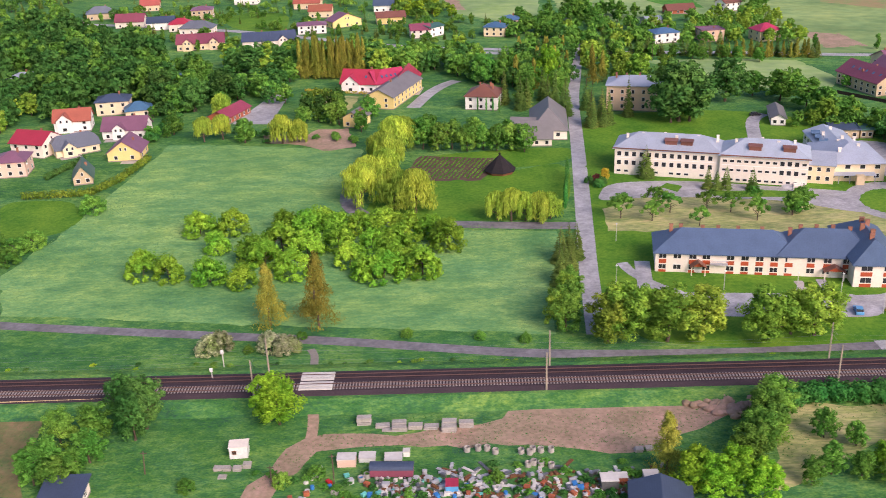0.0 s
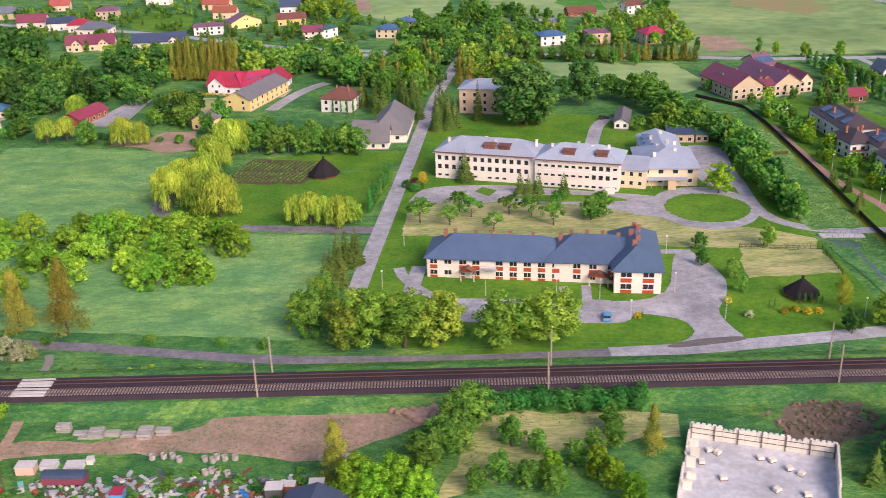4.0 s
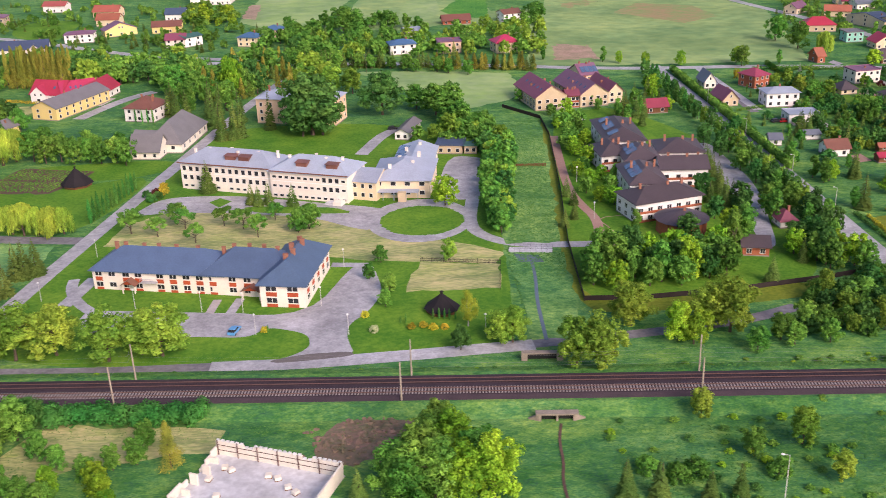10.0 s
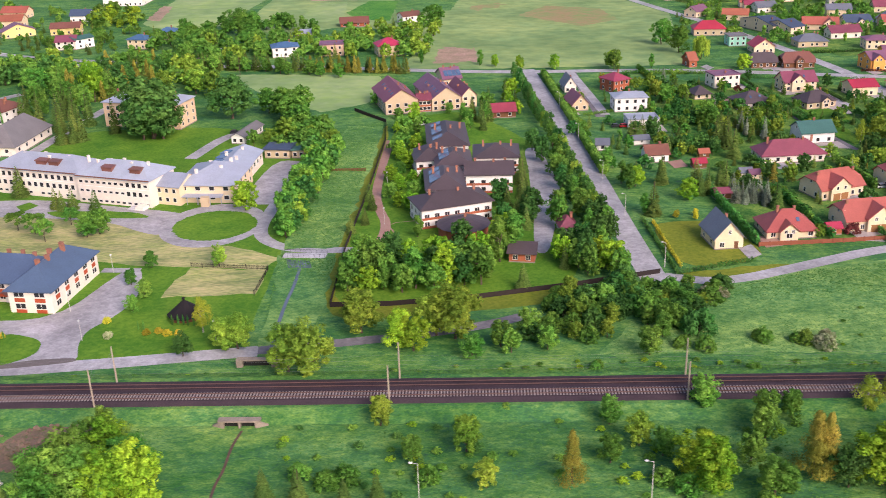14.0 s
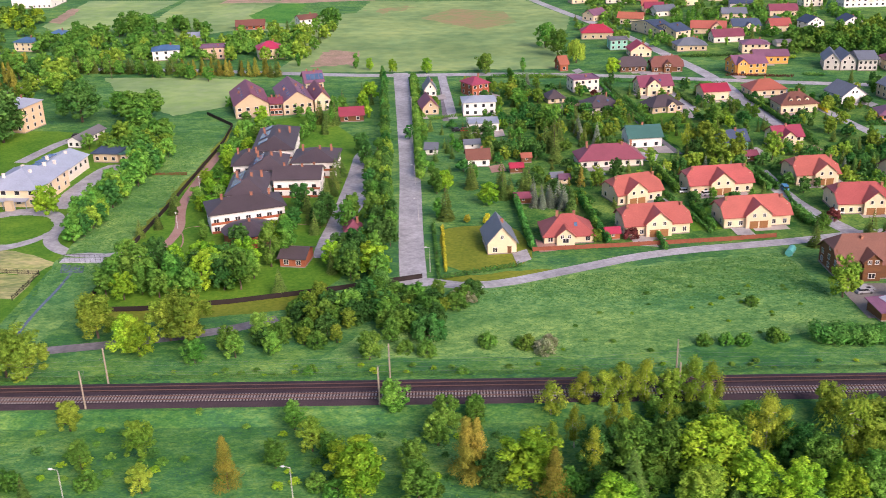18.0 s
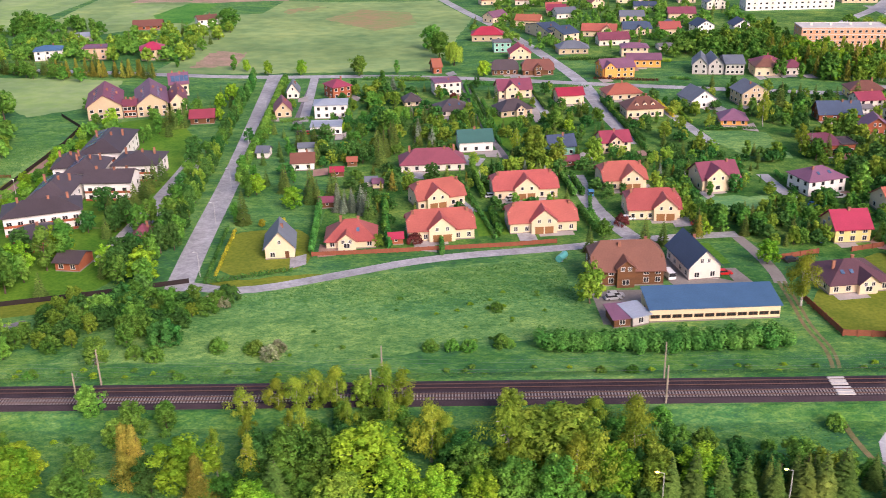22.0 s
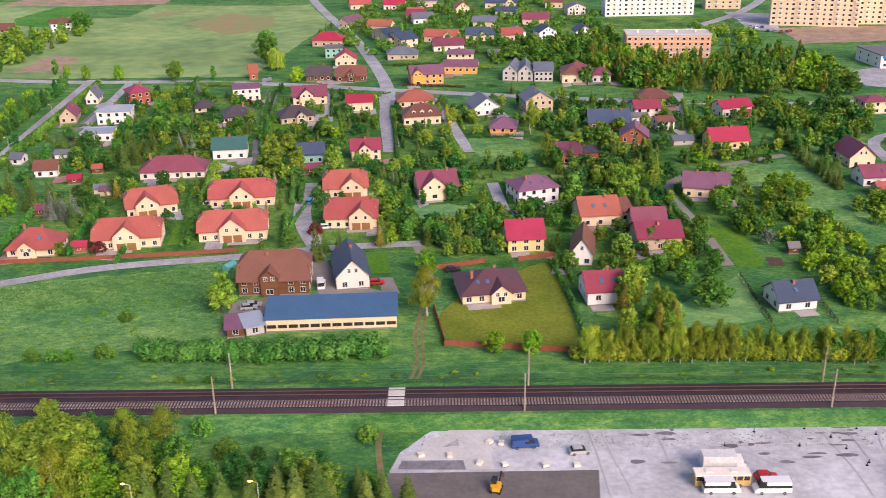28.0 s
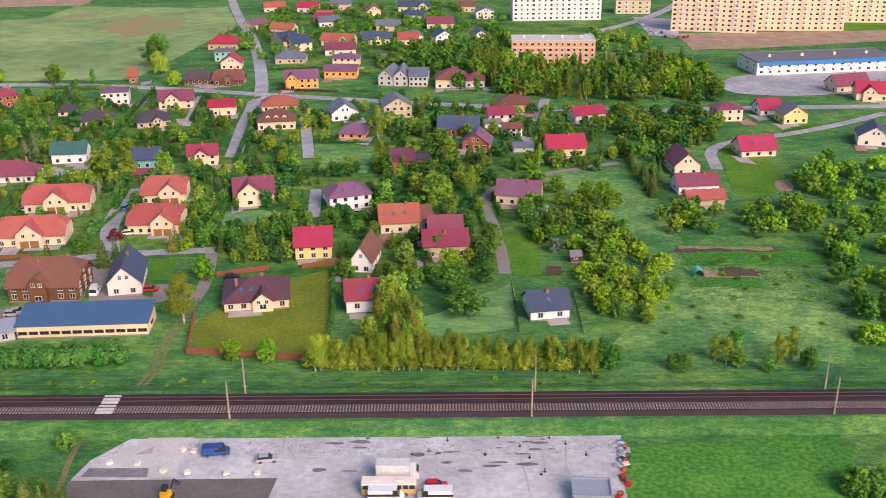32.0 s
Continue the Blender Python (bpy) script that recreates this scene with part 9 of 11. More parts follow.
wood(("round", "bushbright", "olive", "round", "bright"), [(593.2, 155.2), (614.0, 174.8), (634.6, 174.3), (639.3, 147.8), (626.6, 119.7), (600.1, 125.7)], 28, 7, 1.1, 4.0)
wood(("dark", "olive", "spruce", "olive", "round", "spruce"), [(539.3, 176.9), (572.9, 223.7), (582.3, 214.6), (554.5, 169.5), (547.3, 144.0), (541.9, 156.6)], 20, 7.5, 1.1, 3.4)
wood(("dark", "olive", "spruce", "round", "olive"), [(445.3, 172.5), (454.7, 194.1), (472.2, 205.5), (488.8, 171.3), (483.8, 142.7), (468.6, 134.4), (456.5, 152.5)], 22, 9, 0.95, 3.8)
tree("round", 454.2, 129.1, 11, 0.9)
trees("bush", [(550.7, -26.3), (554.1, -22.9), (549.3, -24.6)], 6)
hedge([(442.4, 77.9), (445.4, 49.0), (445.7, 29.6)], 2.2, 1.4, "leaf_thuja", "neatly clipped green garden hedge")
# ---- gardens of the village ----
# garden trees that stand out between the houses
for k, x, y, h in [("birch", 447.3, 211.7, 14), ("spruce", 463.9, 244.1, 12), ("round", 466.2, 225.8, 8), ("dark", 455.4, 135.7, 11), ("olive", 470.9, 131.3, 12), ("birch", 482.5, 140, 11), ("silverleaf", 505.6, 90.3, 5), ("olive", 487.3, 95.6, 8), ("spruce", 407.9, 93.6, 7), ("spruce", 410.8, 98.3, 8), ("thuja", 417.5, 103.6, 7), ("spruce", 420.2, 89.7, 8), ("round", 425.3, 110.2, 7), ("spruce", 270.6, 195.3, 9), ("spruce", 296.1, 182.4, 11), ("silver", 310.3, 196.5, 7), ("silver", 315.1, 189.2, 6), ("round", 298.4, 208.7, 9), ("olive", 287.3, 261.7, 8), ("olive", 298.4, 256.6, 7), ("birch", 347.4, 180.8, 9), ("olive", 354.5, 184.2, 10), ("spruce", 267.5, 138.4, 9), ("spruce", 280.1, 127.6, 9)]:
    tree(k, x, y, h, 1.1)
    TAKEN.append((x, y, h * 0.25))
for k, x, y, h in [("silver", 286.8, 124.9, 7), ("silver", 291.9, 122, 7), ("silver", 296.8, 119.7, 7), ("larch", 303.9, 137.8, 7), ("larch", 309.9, 137.8, 6), ("olive", 302.7, 88, 4.5), ("spruce", 494.5, 240.5, 13), ("round", 500.5, 341.5, 10), ("birch", 504.7, 312.2, 14), ("birch", 508.2, 173.3, 9), ("spruce", 532.5, 186.5, 8), ("bright", 588.1, 302.1, 16), ("round", 560.2, 273.4, 12), ("round", 598.1, 273.1, 11), ("bright", 490.2, 315.4, 13), ("olive", 516.8, 287, 12), ("round", 586.4, 262.9, 9), ("larch", 531.6, 286.9, 11), ("larch", 578, 296.9, 12), ("bright", 280.1, 213.6, 4), ("yellow", 267.3, 291.2, 5), ("olive", 320.9, 195.2, 7), ("spruce", 361.7, 81.9, 9), ("bush", 388.3, 163.1, 3)]:
    tree(k, x, y, h, 1.1)
    TAKEN.append((x, y, h * 0.25))
for k, x, y, h in [("bushbright", 396.9, 96.1, 4), ("round", 401.8, 97.3, 6), ("spruce", 383, 86.6, 8), ("larch", 394.2, 91.8, 7), ("birch", 450.2, 175.1, 11), ("silver", 453.7, 175.2, 8), ("spruce", 458.3, 170.5, 9), ("round", 471.4, 89.1, 7), ("bright", 474.9, 75.1, 8), ("birch", 460.2, 48.7, 9), ("birch", 464.1, 43.6, 9), ("larch", 457.1, 46.4, 8)]:
    tree(k, x, y, h, 1.1)
    TAKEN.append((x, y, h * 0.25))
for a, b, h, w, leaf in [((399.1, 147.6), (401, 117.2), 2.6, 1.8, "thuja"), ((390.5, 137.2), (396.8, 138.7), 3, 3, "olive"), ((433.4, 149.3), (434.1, 128.7), 2.2, 1.6, "thuja"), ((412.9, 261.9), (415.1, 227.5), 1.8, 1.6, "yellow"), ((419, 243.3), (420.3, 218.3), 1.6, 1.4, "olive"), ((390.2, 254.9), (394.2, 194.8), 1.8, 1.4, "thuja"), ((392, 303.2), (422.1, 296.5), 1.5, 1.4, "red"), ((428, 301), (437.9, 297.9), 1.5, 1.4, "thuja"), ((423.5, 207.9), (443.7, 206.9), 1.6, 1.4, "thuja"), ((279.4, 310.2), (308.7, 310.9), 2, 1.8, "green"), ((489.9, 141.5), (491.7, 120.1), 2, 1.8, "green"), ((252.4, 229.5), (264.8, 235.3), 1.6, 1.4, "green")]:
    hedge([a, b], h, w, "leaf_" + leaf, "clipped garden hedge along a plot", 18)
for a, b, h, w, leaf in [((288.8, 312.2), (292.5, 276.3), 1.8, 1.6, "olive"), ((413.5, 344.8), (437, 340.4), 2.2, 2, "bright"), ((385, 349.7), (410.5, 350.9), 2, 1.8, "dark"), ((519.4, 263.3), (508.9, 198.8), 2.4, 2, "olive"), ((557.4, 245.6), (570, 240), 2.6, 2.4, "green"), ((540.9, 256.8), (563.7, 250.3), 1.6, 1.4, "thuja"), ((533.5, 182.2), (518.1, 172), 1.8, 1.6, "green"), ((320.1, 102.4), (320.9, 80.6), 2.4, 1.6, "thuja")]:
    hedge([a, b], h, w, "leaf_" + leaf, "clipped garden hedge along a plot", 18)
# lawns and drives that stay open between the garden trees
TAKEN.extend([(435.5, 196, 9), (428.6, 193.2, 8), (443.7, 192.5, 8), (419.3, 225.5, 3), (388.5, 227, 3), (389.8, 204.6, 3), (388.2, 260.1, 3), (418.5, 260.5, 6), (459.3, 240.2, 7), (413.7, 121.4, 8), (408, 120, 7), (420.6, 122.7, 6), (432.2, 135.6, 5), (431.7, 146.3, 4), (395.2, 80.7, 5), (400.1, 68, 6), (399.3, 78.1, 5), (259, 195.7, 6), (343.9, 224.8, 5), (303.9, 243.6, 5), (338.2, 221.6, 3), (332.8, 252.9, 3)])
TAKEN.extend([(308.4, 257.3, 3), (258.7, 164.9, 4), (285.2, 159.2, 5), (290.2, 163.6, 4), (310, 95, 4), (333.8, 104.3, 4), (331, 132.1, 5), (491.9, 86.7, 7), (541.9, 112, 9), (544.6, 136.3, 8), (546.6, 155.9, 8), (518.2, 161.1, 7), (498.9, 81, 5), (492.3, 103, 4), (475.7, 48.6, 7), (486.9, 57.4, 7), (520.5, 249.7, 3), (512.3, 228.8, 3), (503.6, 205.6, 5), (555, 181.9, 6), (576.4, 190.8, 6), (500.6, 91.7, 5), (435.9, 153.5, 4)])
wood(("dark", "bushdark", "oval", "spruce", "bush", "olive", "bushdark", "thuja", "spruce", "olive"), [(275.6, 191.6), (303.5, 205.9), (377.3, 209.4), (367.1, 157.6), (343.0, 152.5), (308.1, 148.1), (304.6, 117.0), (290.0, 125.7), (276.6, 156.2)], 32, 4.6, 1.0, 2.4)
wood(("dark", "olive", "round", "bushdark", "oval", "spruce", "bushdark", "olive", "spruce", "olive"), [(247.9, 256.3), (313.1, 284.2), (384.1, 267.1), (430.9, 252.7), (412.8, 183.0), (381.8, 209.1), (330.1, 204.2), (272.1, 208.0)], 57, 4.8, 1.0, 2.4)
wood(("dark", "bushdark", "oval", "spruce", "olive", "bushdark", "spruce", "olive"), [(374.8, 272.0), (406.0, 264.8), (456.1, 256.6), (521.7, 228.5), (552.1, 213.5), (533.4, 168.0), (482.2, 144.3), (435.8, 165.5), (395.2, 167.3)], 85, 6.0, 1.0, 2.6)
wood(("bushdark", "thuja", "dark", "bushdark", "larch", "spruce", "olive"), [(282.5, 140.6), (304.1, 158.1), (367.4, 161.9), (399.8, 154.0), (428.9, 146.6), (432.1, 103.3), (408.5, 94.9), (396.7, 99.9), (368.9, 149.1), (346.1, 92.6), (312.6, 89.4)], 71, 3.6, 1.0, 2.6)
wood(("dark", "olive", "round", "bushdark", "olive", "oval", "thuja", "spruce", "olive"), [(388.8, 130.7), (415.9, 135.7), (447.6, 113.6), (479.6, 123.2), (480.5, 85.4), (444.9, 103.9), (408.9, 95.5)], 45, 5.0, 1.0, 2.4)
wood(("dark", "olive", "round", "bushdark", "oval", "spruce", "olive", "spruce", "olive"), [(439.8, 289.2), (514.7, 254.0), (593.9, 241.5), (578.2, 198.3), (521.9, 208.1), (454.0, 210.1)], 99, 6.5, 1.05, 3.6)
wood(("round", "oval", "bright", "larch", "olive", "birch"), [(488.1, 380.0), (537.1, 346.4), (599.6, 357.8), (607.9, 302.2), (598.6, 269.9), (524.5, 275.6), (489.2, 295.9)], 160, 10, 1.0, 3.3)
wood(("round", "bush"), [(432.3, 352.2), (449.9, 395.6), (489.4, 405.3), (510.1, 378.7), (492.7, 351.8)], 49, 7, 1.1, 4.5)
wood(("round", "bush", "oval", "spruce"), [(366.0, 371.1), (365.7, 441.0), (425.8, 501.0), (518.5, 518.4), (507.9, 431.9), (427.8, 383.5)], 114, 6, 1.1, 4.5)
wood(("round", "bush", "spruce"), [(332.0, 455.4), (353.3, 547.1), (460.9, 593.2), (499.9, 560.1), (465.8, 487.3), (380.5, 483.5), (353.7, 380.4)], 91, 6, 1.1, 3.3)
wood(("round", "bush", "olive"), [(565.0, 440.6), (598.9, 430.0), (588.3, 385.4), (562.0, 390.4)], 22, 7, 1.1, 3.3)
trees("round", [(317.0, 361.0), (312.3, 386.1)], 15, 1.1)
trees("willow", [(324.5, 342.0)], 12, 0.9)
trees("bright", [(218.2, 332.9), (247.7, 324.0), (276.2, 328.2), (230.4, 325.5)], 8, 0.9)
trees("oval", [(180.3, 341.8), (210.4, 337.2), (296.0, 322.1)], 7, 1.0)
trees("round", [(182.8, 459.6), (71.4, 438.0), (65.5, 434.9)], 14, 1.4)
line_of("spruce", (57.6, 332.0), (174.9, 317.4), 46, 8.5, 1.25, 1.6)
line_of("larch", (124.4, 317.2), (174.9, 317.4), 14, 8.5, 1.1, 1.6)
wood(("round", "bush", "spruce", "olive"), [(48.5, 404.6), (91.6, 398.7), (187.5, 457.6), (181.4, 356.6), (118.3, 348.0), (59.9, 337.3)], 99, 8, 1.1, 3.3)
wood(("round", "bush", "spruce", "oval"), [(-295.6, 456.7), (-227.8, 417.2), (-131.2, 360.8), (-80.0, 345.5), (-20.6, 366.0), (23.0, 374.6), (19.5, 438.2), (-75.5, 417.6), (-164.1, 517.9), (-291.5, 543.8)], 130, 6.0, 1.1, 4.0)
wood(("round", "bush"), [(17.2, 383.9), (65.8, 344.3), (115.0, 367.6), (116.5, 440.6), (68.0, 470.7), (26.4, 436.9)], 54, 9, 1.1, 3.3)
line_of("round", (63.9, 330.1), (146.2, 307.1), 10, 8, 1.0, 2.1)
wood(("dark", "olive", "round", "bushdark", "spruce", "oval", "spruce", "olive"), [(241.9, 209.0), (284.8, 237.0), (323.8, 243.2), (277.2, 157.5), (266.1, 139.4), (253.1, 140.3)], 51, 5.5, 1.0, 2.3)

wood(("dark", "olive", "round", "bushdark", "olive", "spruce", "bush", "spruce", "olive"), [(400.2, 82.8), (423.4, 88.7), (428.2, 114.0), (445.1, 146.6), (480.5, 171.5), (491.9, 151.6), (482.5, 98.5), (460.0, 73.7), (445.5, 62.7), (437.2, 82.1)], 42, 5.2, 1.0, 2.4)
wood(("dark", "olive", "round", "spruce", "oval", "bushdark", "silver", "spruce", "olive"), [(317.0, 156.1), (342.6, 175.3), (378.4, 174.3), (412.0, 160.0), (424.9, 124.4), (412.2, 114.4), (391.4, 120.0), (371.4, 120.4), (337.6, 106.3)], 66, 5.0, 1.0, 2.4)
wood(("dark", "olive", "round", "spruce", "oval", "bushdark", "olive", "spruce", "olive"), [(264.2, 284.0), (325.6, 293.3), (377.0, 280.0), (406.6, 180.6), (376.7, 181.4), (332.7, 205.6), (302.7, 190.9)], 85, 5.6, 1.0, 2.6)
wood(("dark", "olive", "round", "bush", "oval"), [(547.0, 252.9), (577.9, 257.0), (591.4, 214.4), (573.8, 198.4), (550.4, 215.6)], 28, 7, 1.1, 3.0)
trees("spruce", [(379.3, -27.2), (383.6, -27.8), (388.9, -28.2), (392.7, -27.4), (397.7, -27.0), (401.9, -27.6), (386.6, -28.9)], 8, 1.1)
trees("bush", [(378.7, -23.0), (390.5, -24.1)], 5)
hedge([(340.7, 210.7), (337.0, 261.8)], 2.4, 1.8, "leaf_thuja", "tall clipped hedge beside a lane", 16)
hedge([(337.2, 214.2), (332.6, 269.4)], 2.2, 1.6, "leaf_thuja", "tall clipped hedge beside a lane", 16)
hedge([(387.6, 132.2), (398.2, 130.2)], 2.6, 2.4, "leaf_green", "broad clipped garden hedge", 16)
hedge([(401.7, 123.1), (399.8, 162.7)], 2.6, 1.8, "leaf_thuja", "tall clipped garden hedge", 16)
hedge([(365.8, 130.1), (364.1, 149.3)], 3.0, 1.8, "leaf_thuja", "tall clipped garden hedge", 16)
hedge([(338.1, 131.0), (332.2, 156.0)], 2.4, 1.6, "leaf_thuja", "tall clipped garden hedge", 16)
hedge([(338.0, 97.6), (336.1, 114.3)], 2.6, 1.8, "leaf_thuja", "tall clipped garden hedge", 16)
hedge([(367.3, 96.8), (365.8, 113.4)], 2.6, 1.8, "leaf_thuja", "tall clipped garden hedge", 16)
hedge([(443.8, 92.3), (447.0, 64.6)], 2.0, 1.4, "leaf_thuja", "clipped green garden hedge", 16)
hedge([(612.3, 218.2), (628.0, 227.4)], 1.6, 1.8, "leaf_green", "clipped green garden hedge", 16)
hedge([(484.1, 137.0), (486.7, 106.8), (487.4, 80.9)], 2.2, 2.0, "leaf_thuja", "untrimmed green hedge beside a lane", 16)
hedge([(518.1, 175.4), (529.0, 180.8), (541.5, 190.0)], 2.6, 2.4, "leaf_green", "tall green hedge between gardens", 16)
hedge([(-150.4, 151.3), (-144.5, 174.3)], 2.6, 2.0, "leaf_dark", "dark clipped garden hedge", 16)
hedge([(-107.4, 259.5), (-99.6, 294.9)], 2.2, 1.8, "leaf_dark", "dark clipped hedge beside a lawn", 16)
hedge([(293.8, 306.9), (323.4, 305.4)], 2.0, 2.0, "leaf_green", "clipped hedge beside the road", 16)
hedge([(429.1, 300.1), (437.4, 298.5)], 1.8, 1.6, "leaf_thuja", "clipped hedge beside the road", 16)
hedge([(427.9, 380.2), (453.3, 378.8)], 2.0, 2.0, "leaf_dark", "clipped hedge between gardens", 16)
hedge([(392.9, 227.5), (389.7, 258.4)], 2.0, 1.6, "leaf_olive", "clipped hedge between gardens", 16)
line_of("spruce", (543.3, 196.9), (543.0, 136.1), 14, 7, 1.2, 0.8)
fence([(410.7, 74.6), (424.0, 79.0)], 1.5, "fence_red", 3.0, "red-brown wooden fence with brick posts", 3, True, 0.2)
fence([(433.6, 79.9), (443.3, 83.0)], 1.5, "fence_red", 3.0, "red-brown wooden fence with brick posts", 3, True, 0.2)
wood(("round", "dark", "olive"), [(-215.1, 265.9), (-198.0, 282.9), (-170.9, 235.3), (-178.0, 233.4), (-192.8, 235.1), (-187.3, 200.0)], 16, 9, 1.1, 3.4)
wood(("round", "dark", "round"), [(-166.6, 323.0), (-152.4, 332.8), (-125.4, 320.9), (-110.1, 272.5), (-117.7, 247.8), (-121.3, 235.8), (-145.2, 254.1)], 26, 12, 1.1, 4.0)
wood(("round", "bushdark", "dark"), [(-139.0, 243.6), (-127.5, 249.0), (-117.8, 206.7), (-122.6, 195.4), (-133.2, 220.2)], 9, 7, 1.1, 3.0)
patch("soil_bed", [(-84.5, 203.0), (-66.0, 197.0), (-62.0, 207.0), (-50.0, 207.5), (-44.5, 181.0), (-56.0, 176.5), (-66.0, 185.5), (-80.0, 189.5)], "earth", 0.08, "bare dark brown soil below the willows")
wood(("bush", "bushdark", "round", "bushdark"), [(-96.8, 207.7), (-78.5, 202.4), (-44.1, 203.4), (-42.1, 184.1), (-75.6, 187.1), (-93.2, 189.9)], 13, 3.0, 1.2, 2.2)
trees("round", [(-68.9, 216.4), (-57.8, 214.7), (-88.0, 191.0), (-119.6, 206.4)], 9.5, 1.15)
trees("dark", [(-137.6, 253.0), (-120.0, 241.5), (-110.7, 255.1), (-92.1, 312.0), (-106.4, 308.6)], 16, 1.15)
wood(("round", "dark", "olive"), [(-74.8, 248.3), (-53.9, 245.7), (-46.9, 220.7), (-59.7, 214.4), (-70.6, 218.2)], 10, 9, 1.0, 3.5)
wood(("round", "dark", "oval", "spruce"), [(-361.1, 612.0), (-302.3, 599.1), (-250.2, 493.7), (-215.5, 500.4), (-177.3, 447.2), (-194.4, 442.5), (-263.3, 496.2), (-272.3, 456.5), (-292.1, 448.4)], 45, 8, 1.15, 3.6)
wood(("round", "oval", "spruce", "bush"), [(-211.7, 471.6), (-175.2, 439.1), (-140.1, 398.9), (-151.4, 474.9), (-131.4, 444.7), (-96.2, 401.7), (-68.4, 396.9), (-18.0, 378.3), (-14.5, 448.7), (-65.0, 458.4), (-115.8, 524.9), (-169.1, 536.0), (-192.9, 509.6)], 55, 5.2, 1.1, 3.2)
wood(("round", "bush", "spruce", "oval"), [(-217.6, 489.8), (-89.2, 430.0), (3.7, 398.5), (-8.7, 500.4), (-126.0, 571.5), (-275.5, 628.2)], 80, 5.5, 1.1, 3.5)
wood(("round", "oval", "olive", "bush"), [(457.7, 398.5), (500.5, 404.7), (515.3, 441.1), (503.3, 289.3), (484.6, 290.2), (457.7, 358.2)], 80, 9, 1.0, 3.0)
wood(("bushdark", "bushdark", "dark", "spruce", "thuja", "spruce", "olive"), [(252.0, 276.4), (305.4, 246.2), (331.2, 238.4), (355.9, 264.1), (382.0, 255.7), (413.3, 254.3), (435.1, 233.9), (445.6, 208.9), (421.1, 204.2), (390.0, 205.4), (368.0, 206.3), (345.6, 186.3), (323.7, 172.1), (294.7, 173.2)], 57, 3.6, 1.0, 2.2)
wood(("bushdark", "dark", "thuja", "bushdark", "spruce", "olive"), [(380.9, 165.3), (398.6, 169.4), (416.9, 183.6), (432.9, 163.5), (434.5, 138.0), (399.9, 142.7), (388.1, 135.6)], 38, 3.6, 1.0, 2.0)
wood(("dark", "olive", "bushdark", "round", "spruce", "oval", "spruce", "olive"), [(388.2, 109.8), (401.0, 119.9), (424.0, 112.1), (428.9, 86.7), (416.2, 81.2), (408.7, 87.3)], 32, 5.0, 1.0, 2.2)
for x, y in [(359.4, -33.3), (381.1, -32.9)]:
    street_lamp(x, y, 8.0, 180, 1.2, "lamp_lit")

# gardens in the middle of the village
hedge([(332.2, 290.2), (339.4, 210.7)], 2.0, 1.3, "leaf_dark", "neatly clipped green garden hedge", 16)
hedge([(329.3, 294.0), (337.1, 210.0)], 1.8, 1.2, "leaf_thuja", "neatly clipped green garden hedge", 16)
hedge([(338.9, 209.8), (350.0, 208.3), (357.6, 209.5)], 1.8, 1.3, "leaf_dark", "neatly clipped green garden hedge", 16)
hedge([(359.0, 292.9), (363.8, 242.7)], 2.0, 1.4, "leaf_dark", "neatly clipped green garden hedge", 16)
hedge([(389.2, 258.1), (392.5, 217.6), (395.2, 179.8)], 2.4, 1.6, "leaf_thuja", "neatly clipped green garden hedge", 16)
hedge([(295.4, 307.8), (311.3, 306.6)], 2.0, 1.6, "leaf_olive", "neatly clipped green garden hedge", 16)
hedge([(288.6, 320.0), (293.6, 272.6)], 3.0, 2.0, "leaf_green", "neatly clipped green garden hedge", 16)
hedge([(330.2, 298.8), (340.4, 295.6)], 2.0, 1.6, "leaf_thuja", "neatly clipped green garden hedge", 16)
hedge([(330.9, 156.6), (333.6, 129.0)], 3.6, 1.6, "leaf_green", "neatly clipped green garden hedge", 16)
hedge([(335.4, 116.6), (337.4, 94.9)], 2.6, 1.4, "leaf_green", "neatly clipped green garden hedge", 16)
hedge([(360.1, 158.9), (363.1, 129.8)], 2.8, 1.8, "leaf_thuja", "neatly clipped green garden hedge", 16)
hedge([(363.1, 117.9), (365.7, 98.2)], 2.8, 1.6, "leaf_thuja", "neatly clipped green garden hedge", 16)
hedge([(303.8, 98.6), (302.4, 127.2)], 3.8, 2.0, "leaf_green", "neatly clipped green garden hedge", 16)
hedge([(379.1, 351.7), (396.1, 350.2)], 2.0, 1.6, "leaf_green", "neatly clipped green garden hedge", 16)
trees("spruce", [(298.2, 166.2)], 13, 1.1)
trees("silver", [(306.4, 234.1), (310.3, 205.0), (316.1, 192.7), (295.8, 289.5)], 7.5, 1.1)
trees("silver", [(287.4, 118.8), (289.8, 117.7), (292.4, 118.6), (295.5, 115.4)], 7, 1.1)
trees("spruce", [(298.1, 112.7), (378.5, 88.7), (339.5, 159.3)], 8, 1.1)
trees("olive", [(352.8, 159.9), (360.8, 161.5), (373.6, 163.5)], 12, 0.95)
trees("bright", [(339.3, 314.5)], 7.5, 1.2)
trees("bright", [(306.0, 270.6), (369.7, 207.1)], 5, 1.1)
trees("round", [(277.0, 319.7), (298.8, 211.5), (289.3, 248.8), (364.9, 210.7)], 9.5, 1.1)
trees("round", [(379.2, 233.0), (316.9, 196.5), (288.2, 204.7)], 6.5, 1.0)
trees("olive", [(303.1, 141.9), (309.2, 138.1)], 7, 1.0)
trees("bushred", [(324.3, 266.0), (374.0, 103.0), (313.0, 90.6)], 3.6, 1.0)
trees("dark", [(321.5, 198.6), (316.9, 147.9)], 6.5, 1.0)
